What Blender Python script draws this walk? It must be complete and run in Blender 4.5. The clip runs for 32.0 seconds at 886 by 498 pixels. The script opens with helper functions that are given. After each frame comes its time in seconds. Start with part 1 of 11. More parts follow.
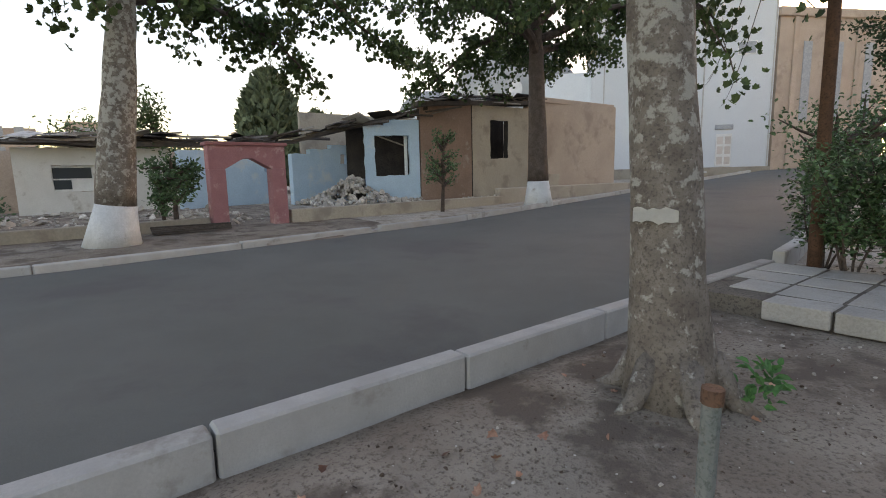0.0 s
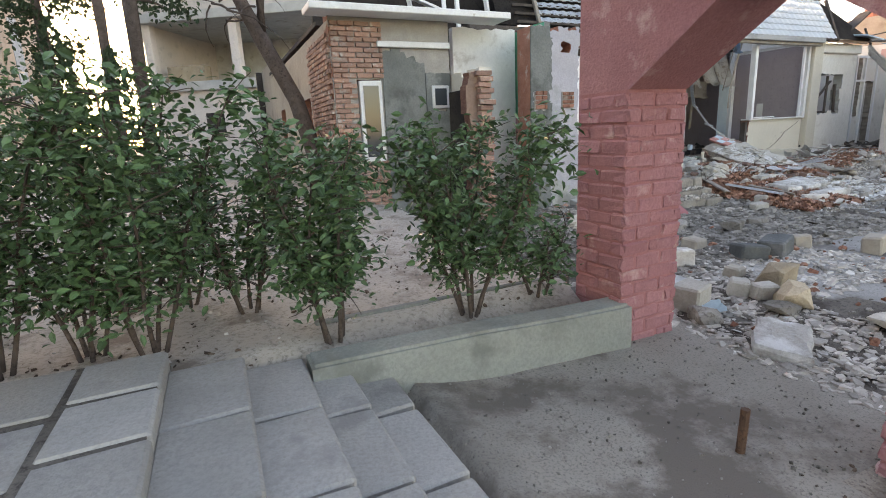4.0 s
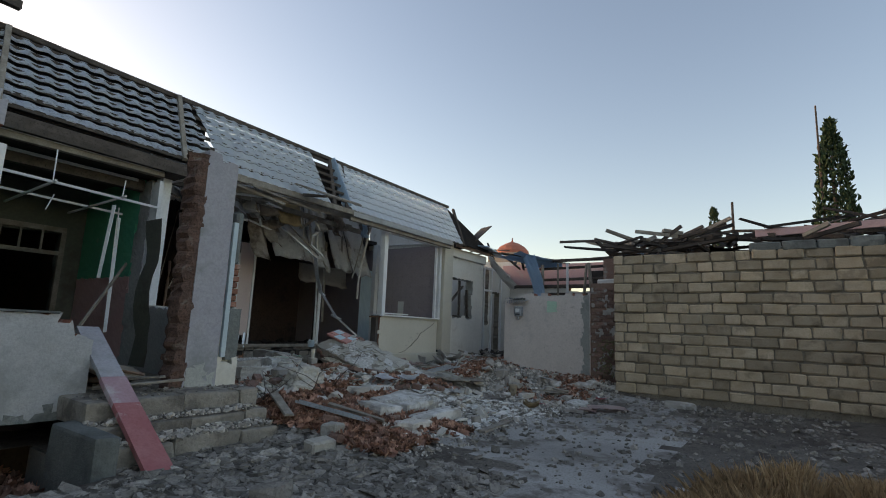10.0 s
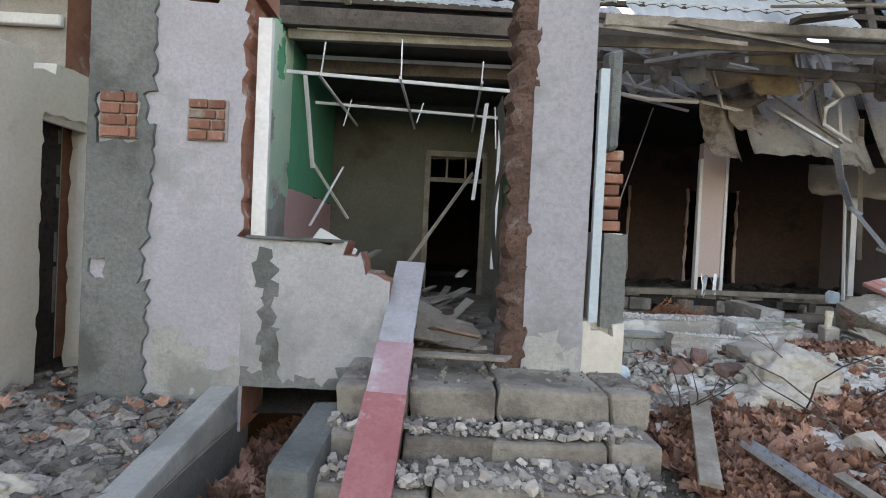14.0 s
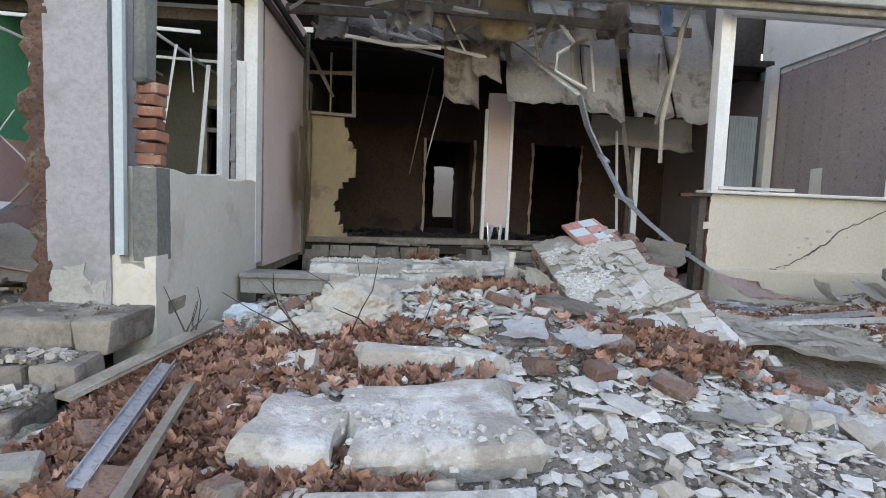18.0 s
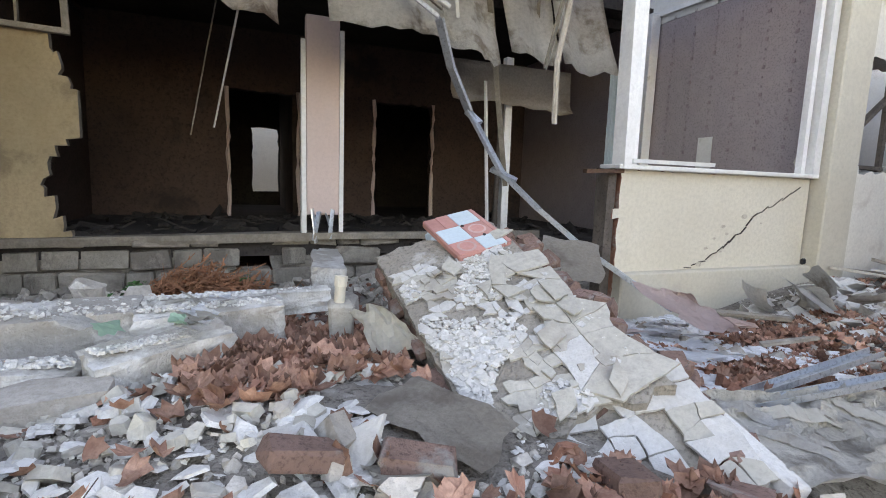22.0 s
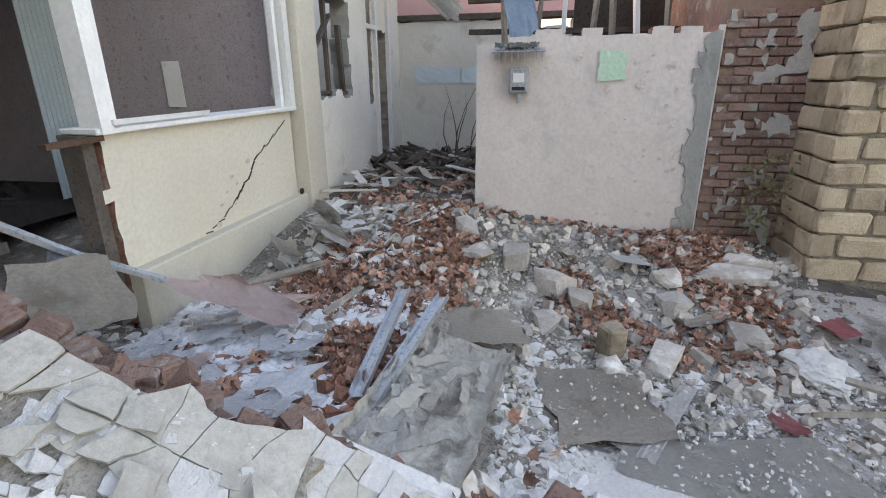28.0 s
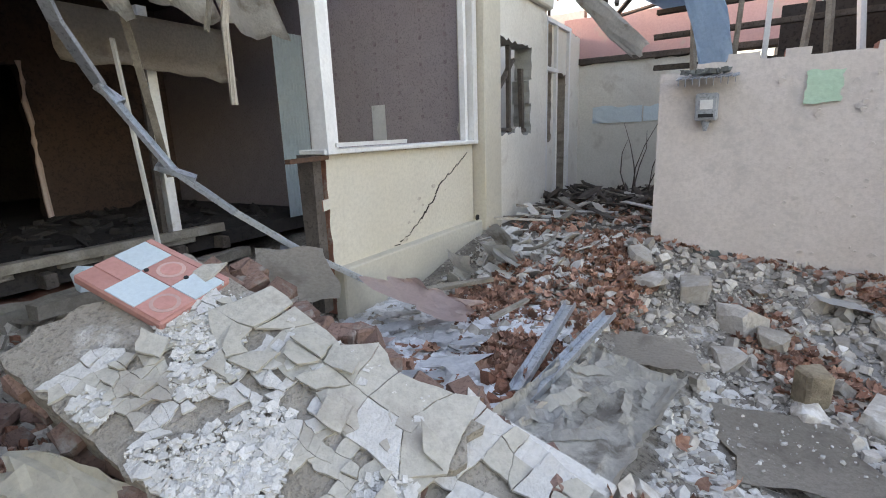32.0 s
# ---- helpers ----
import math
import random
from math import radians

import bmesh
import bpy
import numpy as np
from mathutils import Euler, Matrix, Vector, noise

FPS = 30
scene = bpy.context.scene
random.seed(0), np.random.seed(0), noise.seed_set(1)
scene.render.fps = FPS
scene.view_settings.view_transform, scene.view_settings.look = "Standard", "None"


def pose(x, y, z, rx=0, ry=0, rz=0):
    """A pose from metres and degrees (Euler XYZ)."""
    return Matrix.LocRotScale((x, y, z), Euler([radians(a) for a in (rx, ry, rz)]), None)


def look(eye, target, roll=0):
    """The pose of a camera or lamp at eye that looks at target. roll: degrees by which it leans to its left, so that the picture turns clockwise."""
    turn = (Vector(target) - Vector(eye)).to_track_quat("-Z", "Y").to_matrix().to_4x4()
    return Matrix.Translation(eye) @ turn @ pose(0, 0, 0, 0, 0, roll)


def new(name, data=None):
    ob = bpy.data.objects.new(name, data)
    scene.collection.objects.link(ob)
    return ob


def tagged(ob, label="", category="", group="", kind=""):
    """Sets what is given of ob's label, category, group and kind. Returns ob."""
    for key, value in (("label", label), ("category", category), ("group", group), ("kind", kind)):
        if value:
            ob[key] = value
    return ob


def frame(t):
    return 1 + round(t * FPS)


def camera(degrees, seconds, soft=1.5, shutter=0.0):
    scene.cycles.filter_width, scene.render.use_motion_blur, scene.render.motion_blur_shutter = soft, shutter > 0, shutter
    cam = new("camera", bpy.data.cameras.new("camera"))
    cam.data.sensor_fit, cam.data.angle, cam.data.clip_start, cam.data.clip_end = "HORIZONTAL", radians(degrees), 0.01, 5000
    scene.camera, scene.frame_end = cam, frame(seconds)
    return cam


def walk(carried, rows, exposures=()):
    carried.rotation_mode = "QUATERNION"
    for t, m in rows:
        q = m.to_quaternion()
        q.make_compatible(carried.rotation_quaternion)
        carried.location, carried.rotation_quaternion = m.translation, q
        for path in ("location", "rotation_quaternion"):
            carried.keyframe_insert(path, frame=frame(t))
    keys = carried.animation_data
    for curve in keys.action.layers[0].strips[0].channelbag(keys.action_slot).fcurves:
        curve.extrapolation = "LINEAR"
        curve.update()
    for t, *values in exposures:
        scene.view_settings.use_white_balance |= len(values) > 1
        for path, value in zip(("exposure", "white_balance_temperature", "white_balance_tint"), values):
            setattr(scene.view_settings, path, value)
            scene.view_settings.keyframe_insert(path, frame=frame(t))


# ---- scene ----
cam = camera(83.4, 32.0, 1.0)
EXPOSURES = [(0, 1.9, 8100, 28), (1.0, 2.5, 8050, 27), (2.5, 2.15, 8000, 27), (5.0, 2.9, 8150, 29), (6.0, 2.8, 8100, 30), (7.0, 1.8, 8000, 25), (8.0, 1.08, 7600, 22), (10.0, 1.1, 7400, 21), (11.0, 1.25, 7700, 24), (12.0, 1.9, 8100, 28), (12.5, 1.6, 8100, 29), (13.0, 2.38, 8300, 30), (14.5, 2.62, 8300, 30), (17.0, 2.8, 8300, 29), (19.0, 2.85, 8300, 29), (20.0, 2.5, 8300, 30), (21.0, 2.95, 8300, 30), (22.0, 3.05, 8300, 31), (24.0, 3.25, 8200, 30), (28.0, 2.95, 8300, 29), (32.0, 2.85, 8300, 29)]
PATH = [
    (0, (0.051, -0.063, 1.324), (-1.511, 1.149, 1.025), -1.3),
    (0.5, (0.033, 0.361, 1.349), (-1.01, 2.038, 1.034), -3.9),
    (1, (0.08, 0.786, 1.346), (-0.48, 2.678, 1.02), -3.6),
    (1.5, (0.076, 1.297, 1.345), (-0.212, 3.25, 1.026), -2.9),
    (2, (0.08, 1.806, 1.363), (0.011, 3.778, 1.035), -3.0),
    (2.5, (0.101, 2.301, 1.376), (0.176, 4.264, 1.003), -3.0),
    (4.5, (0.41, 3.979, 1.271), (1.451, 5.622, 0.808), -2.2),
    (5, (0.693, 4.401, 1.199), (1.946, 5.895, 0.752), -1.8),
    (5.5, (0.994, 4.732, 1.158), (2.457, 6.038, 0.763), -2.4),
    (6, (1.393, 4.983, 1.069), (3.013, 6.094, 0.691), -2.2),
    (6.5, (1.776, 5.174, 0.88), (3.522, 6.086, 0.535), -2.1),
    (7, (2.236, 5.31, 0.89), (4.096, 6.008, 0.656), -2.0),
    (7.5, (2.757, 5.253, 0.945), (4.683, 5.788, 0.895), 0.0),
    (8, (3.29, 5.178, 0.983), (5.223, 5.666, 1.133), 2.2),
    (8.5, (3.775, 5.047, 1.043), (5.67, 5.617, 1.334), 2.7),
    (9, (4.22, 5.067, 1.085), (6.034, 5.771, 1.544), 3.2),
    (9.5, (4.618, 5.124, 1.021), (6.347, 6.028, 1.461), 2.3),
    (10, (4.976, 5.179, 1.024), (6.607, 6.292, 1.343), 2.4),
    (10.5, (5.412, 5.409, 0.92), (6.947, 6.677, 1.107), 1.6),
    (11, (5.783, 5.622, 0.877), (7.087, 7.137, 0.942), 0.4),
    (11.5, (6.073, 5.908, 0.858), (7.088, 7.631, 0.849), -1.1),
    (12, (6.316, 6.342, 0.895), (7.106, 8.179, 0.87), -2.3),
    (12.5, (6.575, 6.765, 0.934), (7.106, 8.693, 0.883), -1.8),
    (13, (6.819, 7.126, 0.943), (7.068, 9.109, 0.873), -1.5),
    (13.5, (7.05, 7.346, 1.033), (7.125, 9.343, 0.946), 0.1),
    (14, (7.443, 7.477, 1.062), (7.475, 9.476, 1.033), 2.8),
    (14.5, (7.67, 7.516, 1.061), (7.798, 9.512, 1.044), 2.4),
    (16.5, (9.251, 7.195, 0.98), (9.209, 9.193, 0.918), 1.8),
    (17, (9.601, 7.173, 0.994), (9.664, 9.168, 0.868), 1.5),
    (17.5, (9.963, 7.278, 0.984), (10.119, 9.266, 0.824), 1.6),
    (18, (10.298, 7.322, 0.978), (10.432, 9.311, 0.816), 2.3),
    (18.5, (10.589, 7.344, 1.016), (10.733, 9.334, 0.878), 3.2),
    (19, (10.852, 7.487, 1.01), (11.12, 9.467, 0.916), 3.3),
    (19.5, (11.018, 7.612, 1.085), (11.466, 9.56, 1.015), 3.6),
    (20, (11.162, 7.778, 1.104), (11.756, 9.686, 1.02), 4.3),
    (20.5, (11.14, 8.108, 1.083), (11.735, 10.014, 0.971), 3.3),
    (21, (11.069, 8.5, 1.108), (11.672, 10.401, 0.958), 2.2),
    (21.5, (11.012, 8.964, 1.113), (11.651, 10.849, 0.913), 2.2),
    (22, (10.856, 9.499, 1.121), (11.582, 11.344, 0.851), 2.0),
    (22.5, (10.881, 9.809, 1.228), (11.734, 11.577, 0.844), 1.4),
    (23, (10.903, 10.234, 1.331), (11.657, 12.022, 0.847), 0.6),
    (23.5, (10.773, 10.48, 1.481), (11.477, 12.25, 0.873), -0.5),
    (24, (10.687, 10.572, 1.534), (11.317, 12.343, 0.849), -1.2),
    (24.5, (10.625, 10.592, 1.54), (11.211, 12.373, 0.844), -1.3),
    (26.5, (10.983, 10.516, 1.529), (12.415, 11.787, 0.952), 0.1),
    (27, (11.085, 10.429, 1.536), (12.743, 11.383, 0.952), 0.1),
    (27.5, (11.156, 10.327, 1.554), (12.953, 10.968, 0.953), 0.0),
    (28, (11.187, 10.25, 1.553), (13.043, 10.623, 0.907), -0.5),
    (28.5, (11.209, 10.184, 1.514), (13.068, 10.351, 0.796), -1.3),
    (29, (11.224, 10.142, 1.5), (13.069, 10.167, 0.726), -1.5),
    (29.5, (11.237, 10.109, 1.492), (13.075, 10.093, 0.702), -1.6),
    (30, (11.201, 10.116, 1.463), (13.045, 10.242, 0.7), -2.2),
    (30.5, (11.148, 10.128, 1.425), (12.966, 10.583, 0.727), -3.2),
    (31, (11.068, 10.167, 1.393), (12.819, 10.921, 0.788), -3.6),
    (31.5, (11.005, 10.17, 1.386), (12.69, 11.118, 0.873), -3.2),
    (32, (10.984, 10.188, 1.384), (12.653, 11.195, 0.934), -2.0),
]
walk(cam, [(t, look(e, g, r)) for t, e, g, r in PATH], EXPOSURES)

# ---- light ----
world = bpy.data.worlds.new("dusk_sky")
scene.world = world
world.use_nodes = True
wn, wl = world.node_tree.nodes, world.node_tree.links
sky = wn.new("ShaderNodeTexSky")
sky.sky_type, sky.sun_disc = "NISHITA", False
SUN_EL, SUN_AZ = 9.0, 8.5
sky.sun_elevation, sky.sun_rotation = radians(SUN_EL), radians(-SUN_AZ)
sky.air_density, sky.dust_density, sky.ozone_density = 1.0, 1.0, 1.0
wl.new(sky.outputs[0], wn["Background"].inputs[0])
wn["Background"].inputs[1].default_value = 0.15
sun = new("sun", bpy.data.lights.new("sun", "SUN"))
sun.data.energy, sun.data.angle, sun.data.color = 0.5, radians(14), (1.0, 0.86, 0.7)
sun.matrix_world = look((0, 0, 40), (40 * math.sin(radians(SUN_AZ)), -40 * math.cos(radians(SUN_AZ)), 40 - 40 * math.tan(radians(SUN_EL))))


# ---- materials ----
def surface(name, c1, c2, scale=3.0, rough=0.85, bump=0.3, fine=40.0, spots=None, spot_scale=1.2, spot_at=0.55, metal=0.0, vary=0.12, island=False, spec=0.3, dirt=0.62, zfade=None, soft=0.1):
    """Two-scale noise between two colours, optional stained patches of a third, grain in the relief, each object a little different."""
    m = bpy.data.materials.new(name)
    m.use_nodes = True
    nt, ln = m.node_tree.nodes, m.node_tree.links
    p = nt["Principled BSDF"]
    p.inputs["Roughness"].default_value, p.inputs["Metallic"].default_value = rough, metal
    p.inputs["Specular IOR Level"].default_value = spec
    tc, oi = nt.new("ShaderNodeTexCoord"), nt.new("ShaderNodeObjectInfo")
    off = nt.new("ShaderNodeVectorMath")
    off.operation = "MULTIPLY_ADD"
    off.inputs[1].default_value = (1, 1, 1)
    ln.new(tc.outputs["Object"], off.inputs[0])
    sc = nt.new("ShaderNodeMath")
    sc.operation = "MULTIPLY"
    sc.inputs[1].default_value = 41.0
    rnd = oi.outputs["Random"]
    if island:
        geo = nt.new("ShaderNodeNewGeometry")
        rnd = geo.outputs["Random Per Island"]
    ln.new(rnd, sc.inputs[0])
    ln.new(sc.outputs[0], off.inputs[2])

    def noise_tex(s, d=5.0, r=0.6):
        n = nt.new("ShaderNodeTexNoise")
        n.inputs["Scale"].default_value, n.inputs["Detail"].default_value, n.inputs["Roughness"].default_value = s, d, r
        ln.new(off.outputs[0], n.inputs["Vector"])
        return n.outputs["Fac"]

    def ramp(src, a, b):
        r = nt.new("ShaderNodeMapRange")
        r.inputs["From Min"].default_value, r.inputs["From Max"].default_value = a, b
        ln.new(src, r.inputs["Value"])
        return r.outputs["Result"]

    def mix(fac, a, b):
        x = nt.new("ShaderNodeMix")
        x.data_type = "RGBA"
        ln.new(fac, x.inputs[0])
        for sock, v in ((x.inputs[6], a), (x.inputs[7], b)):
            if isinstance(v, tuple):
                sock.default_value = (*v, 1)
            else:
                ln.new(v, sock)
        return x.outputs[2]

    coarse, grain = noise_tex(scale), noise_tex(fine, 3.0, 0.7)
    col = mix(ramp(coarse, 0.35, 0.65), c1, c2)
    dark = tuple(v * dirt for v in c1)
    col = mix(ramp(grain, 0.5, 0.7) if dirt < 0.7 else ramp(grain, 0.4, 0.95), col, dark)
    if spots:
        s = noise_tex(spot_scale, 8.0, 0.65)
        if zfade:
            xyz, zr, ad = nt.new("ShaderNodeSeparateXYZ"), nt.new("ShaderNodeMapRange"), nt.new("ShaderNodeMath")
            ln.new(tc.outputs["Object"], xyz.inputs[0])
            zr.inputs["From Min"].default_value, zr.inputs["From Max"].default_value = zfade[0], zfade[1]
            zr.inputs["To Min"].default_value, zr.inputs["To Max"].default_value = -0.02, 0.1
            ln.new(xyz.outputs[2], zr.inputs["Value"])
            ln.new(s, ad.inputs[0])
            ln.new(zr.outputs[0], ad.inputs[1])
            s = ad.outputs[0]
        col = mix(ramp(s, spot_at - soft * 0.3, spot_at + soft * 0.7), col, spots)
    hsv = nt.new("ShaderNodeHueSaturation")
    ln.new(ramp(rnd, 0, 1), hsv.inputs["Value"])
    hsv.inputs["Value"].default_value = 1
    vr = nt.new("ShaderNodeMapRange")
    vr.inputs["To Min"].default_value, vr.inputs["To Max"].default_value = 1 - vary, 1 + vary
    ln.new(rnd, vr.inputs["Value"])
    ln.new(vr.outputs["Result"], hsv.inputs["Value"])
    ln.new(col, hsv.inputs["Color"])
    ln.new(hsv.outputs[0], p.inputs["Base Color"])
    if bump:
        add = nt.new("ShaderNodeMath")
        low_ = nt.new("ShaderNodeMath")
        low_.operation = "MULTIPLY"
        low_.inputs[1].default_value = 0.3
        ln.new(coarse, low_.inputs[0])
        ln.new(low_.outputs[0], add.inputs[0])
        ln.new(grain, add.inputs[1])
        bp = nt.new("ShaderNodeBump")
        bp.inputs["Strength"].default_value, bp.inputs["Distance"].default_value = bump, 0.02
        ln.new(add.outputs[0], bp.inputs["Height"])
        ln.new(bp.outputs[0], p.inputs["Normal"])
    return m


M_ASPHALT = surface("asphalt", (0.138, 0.146, 0.136), (0.17, 0.178, 0.166), 0.7, 0.92, 0.35, 140, (0.12, 0.122, 0.118), 0.35, 0.56, dirt=0.72)
M_KERB = surface("kerb_concrete", (0.5, 0.5, 0.48), (0.4, 0.39, 0.37), 2.5, 0.9, 0.3, 60, (0.3, 0.28, 0.25), 1.8, 0.6, dirt=0.78)
M_SOIL = surface("soil", (0.215, 0.175, 0.14), (0.33, 0.285, 0.235), 1.1, 0.97, 1.0, 38, (0.14, 0.11, 0.088), 1.7, 0.52, dirt=0.5)
M_GARDEN = surface("garden_soil", (0.39, 0.345, 0.29), (0.5, 0.445, 0.38), 1.4, 0.95, 0.9, 30, (0.24, 0.2, 0.16), 2.2, 0.55)
M_CONCRETE = surface("concrete_floor", (0.29, 0.26, 0.22), (0.39, 0.355, 0.305), 1.0, 0.97, 0.5, 70, (0.175, 0.15, 0.125), 1.3, 0.53)
M_SLAB = surface("paving_concrete", (0.37, 0.355, 0.325), (0.47, 0.45, 0.415), 1.6, 0.9, 0.45, 50, (0.3, 0.285, 0.265), 1.6, 0.57, dirt=0.7)
M_CEMENT = surface("cement_render", (0.34, 0.345, 0.32), (0.43, 0.435, 0.405), 1.2, 0.92, 0.4, 40, (0.26, 0.265, 0.245), 1.6, 0.55, dirt=0.78)
M_PLANTER = surface("greenish_cement", (0.235, 0.25, 0.225), (0.32, 0.335, 0.3), 1.2, 0.93, 0.4, 40, (0.19, 0.2, 0.18), 1.6, 0.55, dirt=0.78)
M_YARDCONC = surface("worn_pale_concrete", (0.26, 0.248, 0.228), (0.385, 0.37, 0.345), 0.9, 0.93, 0.4, 60, (0.135, 0.118, 0.1), 1.5, 0.54, dirt=0.66)
M_GREYPL = surface("grey_plaster", (0.15, 0.162, 0.152), (0.235, 0.248, 0.232), 1.6, 0.92, 0.6, 35, (0.105, 0.112, 0.104), 1.4, 0.55, dirt=0.7)
M_LILAC = surface("lilac_limewash", (0.375, 0.365, 0.39), (0.47, 0.46, 0.49), 1.1, 0.9, 0.3, 35, (0.29, 0.3, 0.295), 1.1, 0.55, dirt=0.74)
M_YELLOW = surface("cream_paint", (0.62, 0.575, 0.475), (0.69, 0.645, 0.54), 0.9, 0.85, 0.25, 30, (0.55, 0.5, 0.42), 1.6, 0.62, dirt=0.8)
M_CREAM = surface("pale_cream_paint", (0.56, 0.505, 0.465), (0.63, 0.57, 0.53), 1.1, 0.88, 0.2, 28, (0.48, 0.44, 0.41), 2.6, 0.58, dirt=0.8)
M_PALEW = surface("pale_cream_limewash", (0.66, 0.63, 0.565), (0.74, 0.715, 0.65), 1.1, 0.9, 0.2, 28, (0.55, 0.51, 0.45), 2.0, 0.6, dirt=0.82)
M_WHITEW = surface("white_plaster", (0.68, 0.67, 0.63), (0.76, 0.755, 0.72), 1.3, 0.9, 0.25, 30, (0.48, 0.45, 0.4), 1.8, 0.63, dirt=0.86)
M_PINKW = surface("pink_paint", (0.58, 0.36, 0.35), (0.65, 0.43, 0.41), 0.9, 0.85, 0.15, 30, (0.52, 0.42, 0.38), 1.7, 0.63, dirt=0.86)
M_LPINK = surface("pale_pink_paper", (0.62, 0.49, 0.455), (0.68, 0.55, 0.51), 1.0, 0.8, 0.1, 30, dirt=0.86)
M_GREEN = surface("green_paint", (0.07, 0.36, 0.22), (0.1, 0.43, 0.27), 1.0, 0.7, 0.12, 30, (0.3, 0.42, 0.33), 2.2, 0.68, dirt=0.86)
M_LGREEN = surface("mint_paint", (0.42, 0.62, 0.47), (0.5, 0.68, 0.54), 1.1, 0.75, 0.15, 30, (0.42, 0.42, 0.4), 1.5, 0.6, dirt=0.86)
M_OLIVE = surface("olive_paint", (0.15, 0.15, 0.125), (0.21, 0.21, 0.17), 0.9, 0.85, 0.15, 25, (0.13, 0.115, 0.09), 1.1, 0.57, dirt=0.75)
# Brown darkened to keep the opened rooms dim; shade lies in the colour.
M_DARKROOM = surface("shade_dark_brown_wall", (0.075, 0.05, 0.042), (0.115, 0.075, 0.062), 0.8, 0.9, 0.2, 25, (0.045, 0.033, 0.028), 0.8, 0.55)
# Black for sooty timber and for openings whose shade is put into the colour.
M_SOOTSHADE = surface("soot_and_shade_black", (0.035, 0.03, 0.028), (0.06, 0.052, 0.047), 1.5, 0.9, 0.3, 20)
M_WALLPAPER = surface("lilac_wallpaper", (0.34, 0.285, 0.29), (0.37, 0.315, 0.315), 5.0, 0.85, 0.05, 60)
M_BRICK = surface("red_brick", (0.29, 0.125, 0.085), (0.38, 0.19, 0.135), 6.0, 0.92, 0.5, 60, (0.42, 0.36, 0.31), 5.0, 0.6, vary=0.25, dirt=0.75)
M_MORTAR = surface("mortar", (0.36, 0.34, 0.31), (0.44, 0.42, 0.38), 5.0, 0.95, 0.5, 50, dirt=0.75)
M_GATE = surface("dusty_pink_brick_paint", (0.385, 0.172, 0.182), (0.465, 0.228, 0.232), 2.2, 0.85, 0.6, 45, (0.54, 0.35, 0.33), 3.5, 0.6, vary=0.06, dirt=0.75)
M_GATEMORTAR = surface("pink_painted_mortar", (0.36, 0.15, 0.15), (0.42, 0.185, 0.18), 5.0, 0.85, 0.5, 45, dirt=0.85)
M_BLOCK = surface("sandstone_block", (0.44, 0.345, 0.235), (0.55, 0.455, 0.33), 4.0, 0.95, 0.8, 50, (0.28, 0.225, 0.16), 1.9, 0.575, vary=0.3, dirt=0.75)
M_BLOCKMORTAR = surface("dusty_joint_mortar", (0.19, 0.162, 0.128), (0.31, 0.27, 0.21), 5.0, 0.95, 0.8, 40)
M_STEPBLK = surface("grimy_step_blocks", (0.26, 0.235, 0.2), (0.38, 0.345, 0.295), 2.5, 0.95, 0.8, 30, (0.17, 0.15, 0.13), 2.4, 0.52, vary=0.12, dirt=0.75)
M_BROWNBR = surface("worn_brown_brick", (0.2, 0.125, 0.1), (0.29, 0.18, 0.145), 5.0, 0.92, 0.5, 50, (0.3, 0.28, 0.25), 4.0, 0.58, vary=0.22)
M_WHITE = surface("white_window_paint", (0.7, 0.7, 0.68), (0.8, 0.8, 0.78), 3.0, 0.55, 0.15, 30, (0.42, 0.38, 0.32), 4.0, 0.68, dirt=0.85)
M_WOOD = surface("old_grey_wood", (0.22, 0.19, 0.155), (0.36, 0.325, 0.275), 6.0, 0.85, 0.4, 50, vary=0.2, dirt=0.75)
M_DARKWOOD = surface("dark_roof_timber", (0.07, 0.058, 0.05), (0.12, 0.1, 0.085), 5.0, 0.85, 0.4, 40, vary=0.2)
M_STEEL = surface("galvanised_steel", (0.52, 0.56, 0.6), (0.62, 0.66, 0.7), 4.0, 0.38, 0.05, 40, metal=0.85)
M_RUST = surface("rusty_steel", (0.12, 0.07, 0.05), (0.2, 0.11, 0.07), 8.0, 0.8, 0.3, 50, metal=0.3)
M_TILEROOF = surface("pale_blue_metal_tile", (0.8, 0.86, 0.9), (0.85, 0.9, 0.93), 0.9, 0.4, 0.05, 30, (0.6, 0.66, 0.73), 1.3, 0.62, metal=0.15, spec=0.5, dirt=0.9)
M_TILEDARK = surface("grey_metal_tile", (0.7, 0.75, 0.8), (0.78, 0.83, 0.87), 1.0, 0.4, 0.05, 30, (0.5, 0.51, 0.53), 1.6, 0.63, metal=0.2, spec=0.5)
M_FELT = surface("grey_roofing_felt", (0.54, 0.525, 0.495), (0.65, 0.63, 0.595), 1.8, 0.92, 0.5, 30, (0.3, 0.26, 0.22), 2.4, 0.58, dirt=0.72)
M_MAT = surface("beige_felt_mat", (0.6, 0.57, 0.51), (0.72, 0.69, 0.63), 2.6, 0.95, 0.8, 30, (0.36, 0.325, 0.28), 3.5, 0.58, dirt=0.75)
M_SILL = surface("grey_limewash", (0.36, 0.365, 0.365), (0.46, 0.465, 0.465), 1.2, 0.92, 0.35, 35, (0.27, 0.28, 0.27), 1.1, 0.54, dirt=0.74)
M_BOARD = surface("hardboard", (0.43, 0.385, 0.325), (0.53, 0.475, 0.405), 1.4, 0.88, 0.4, 40, (0.31, 0.265, 0.22), 2.4, 0.58, dirt=0.7)
M_CHUNK = surface("concrete_rubble", (0.4, 0.36, 0.31), (0.55, 0.51, 0.455), 5.0, 0.95, 0.6, 35, (0.62, 0.6, 0.56), 4.0, 0.58, vary=0.35, island=True, dirt=0.75)
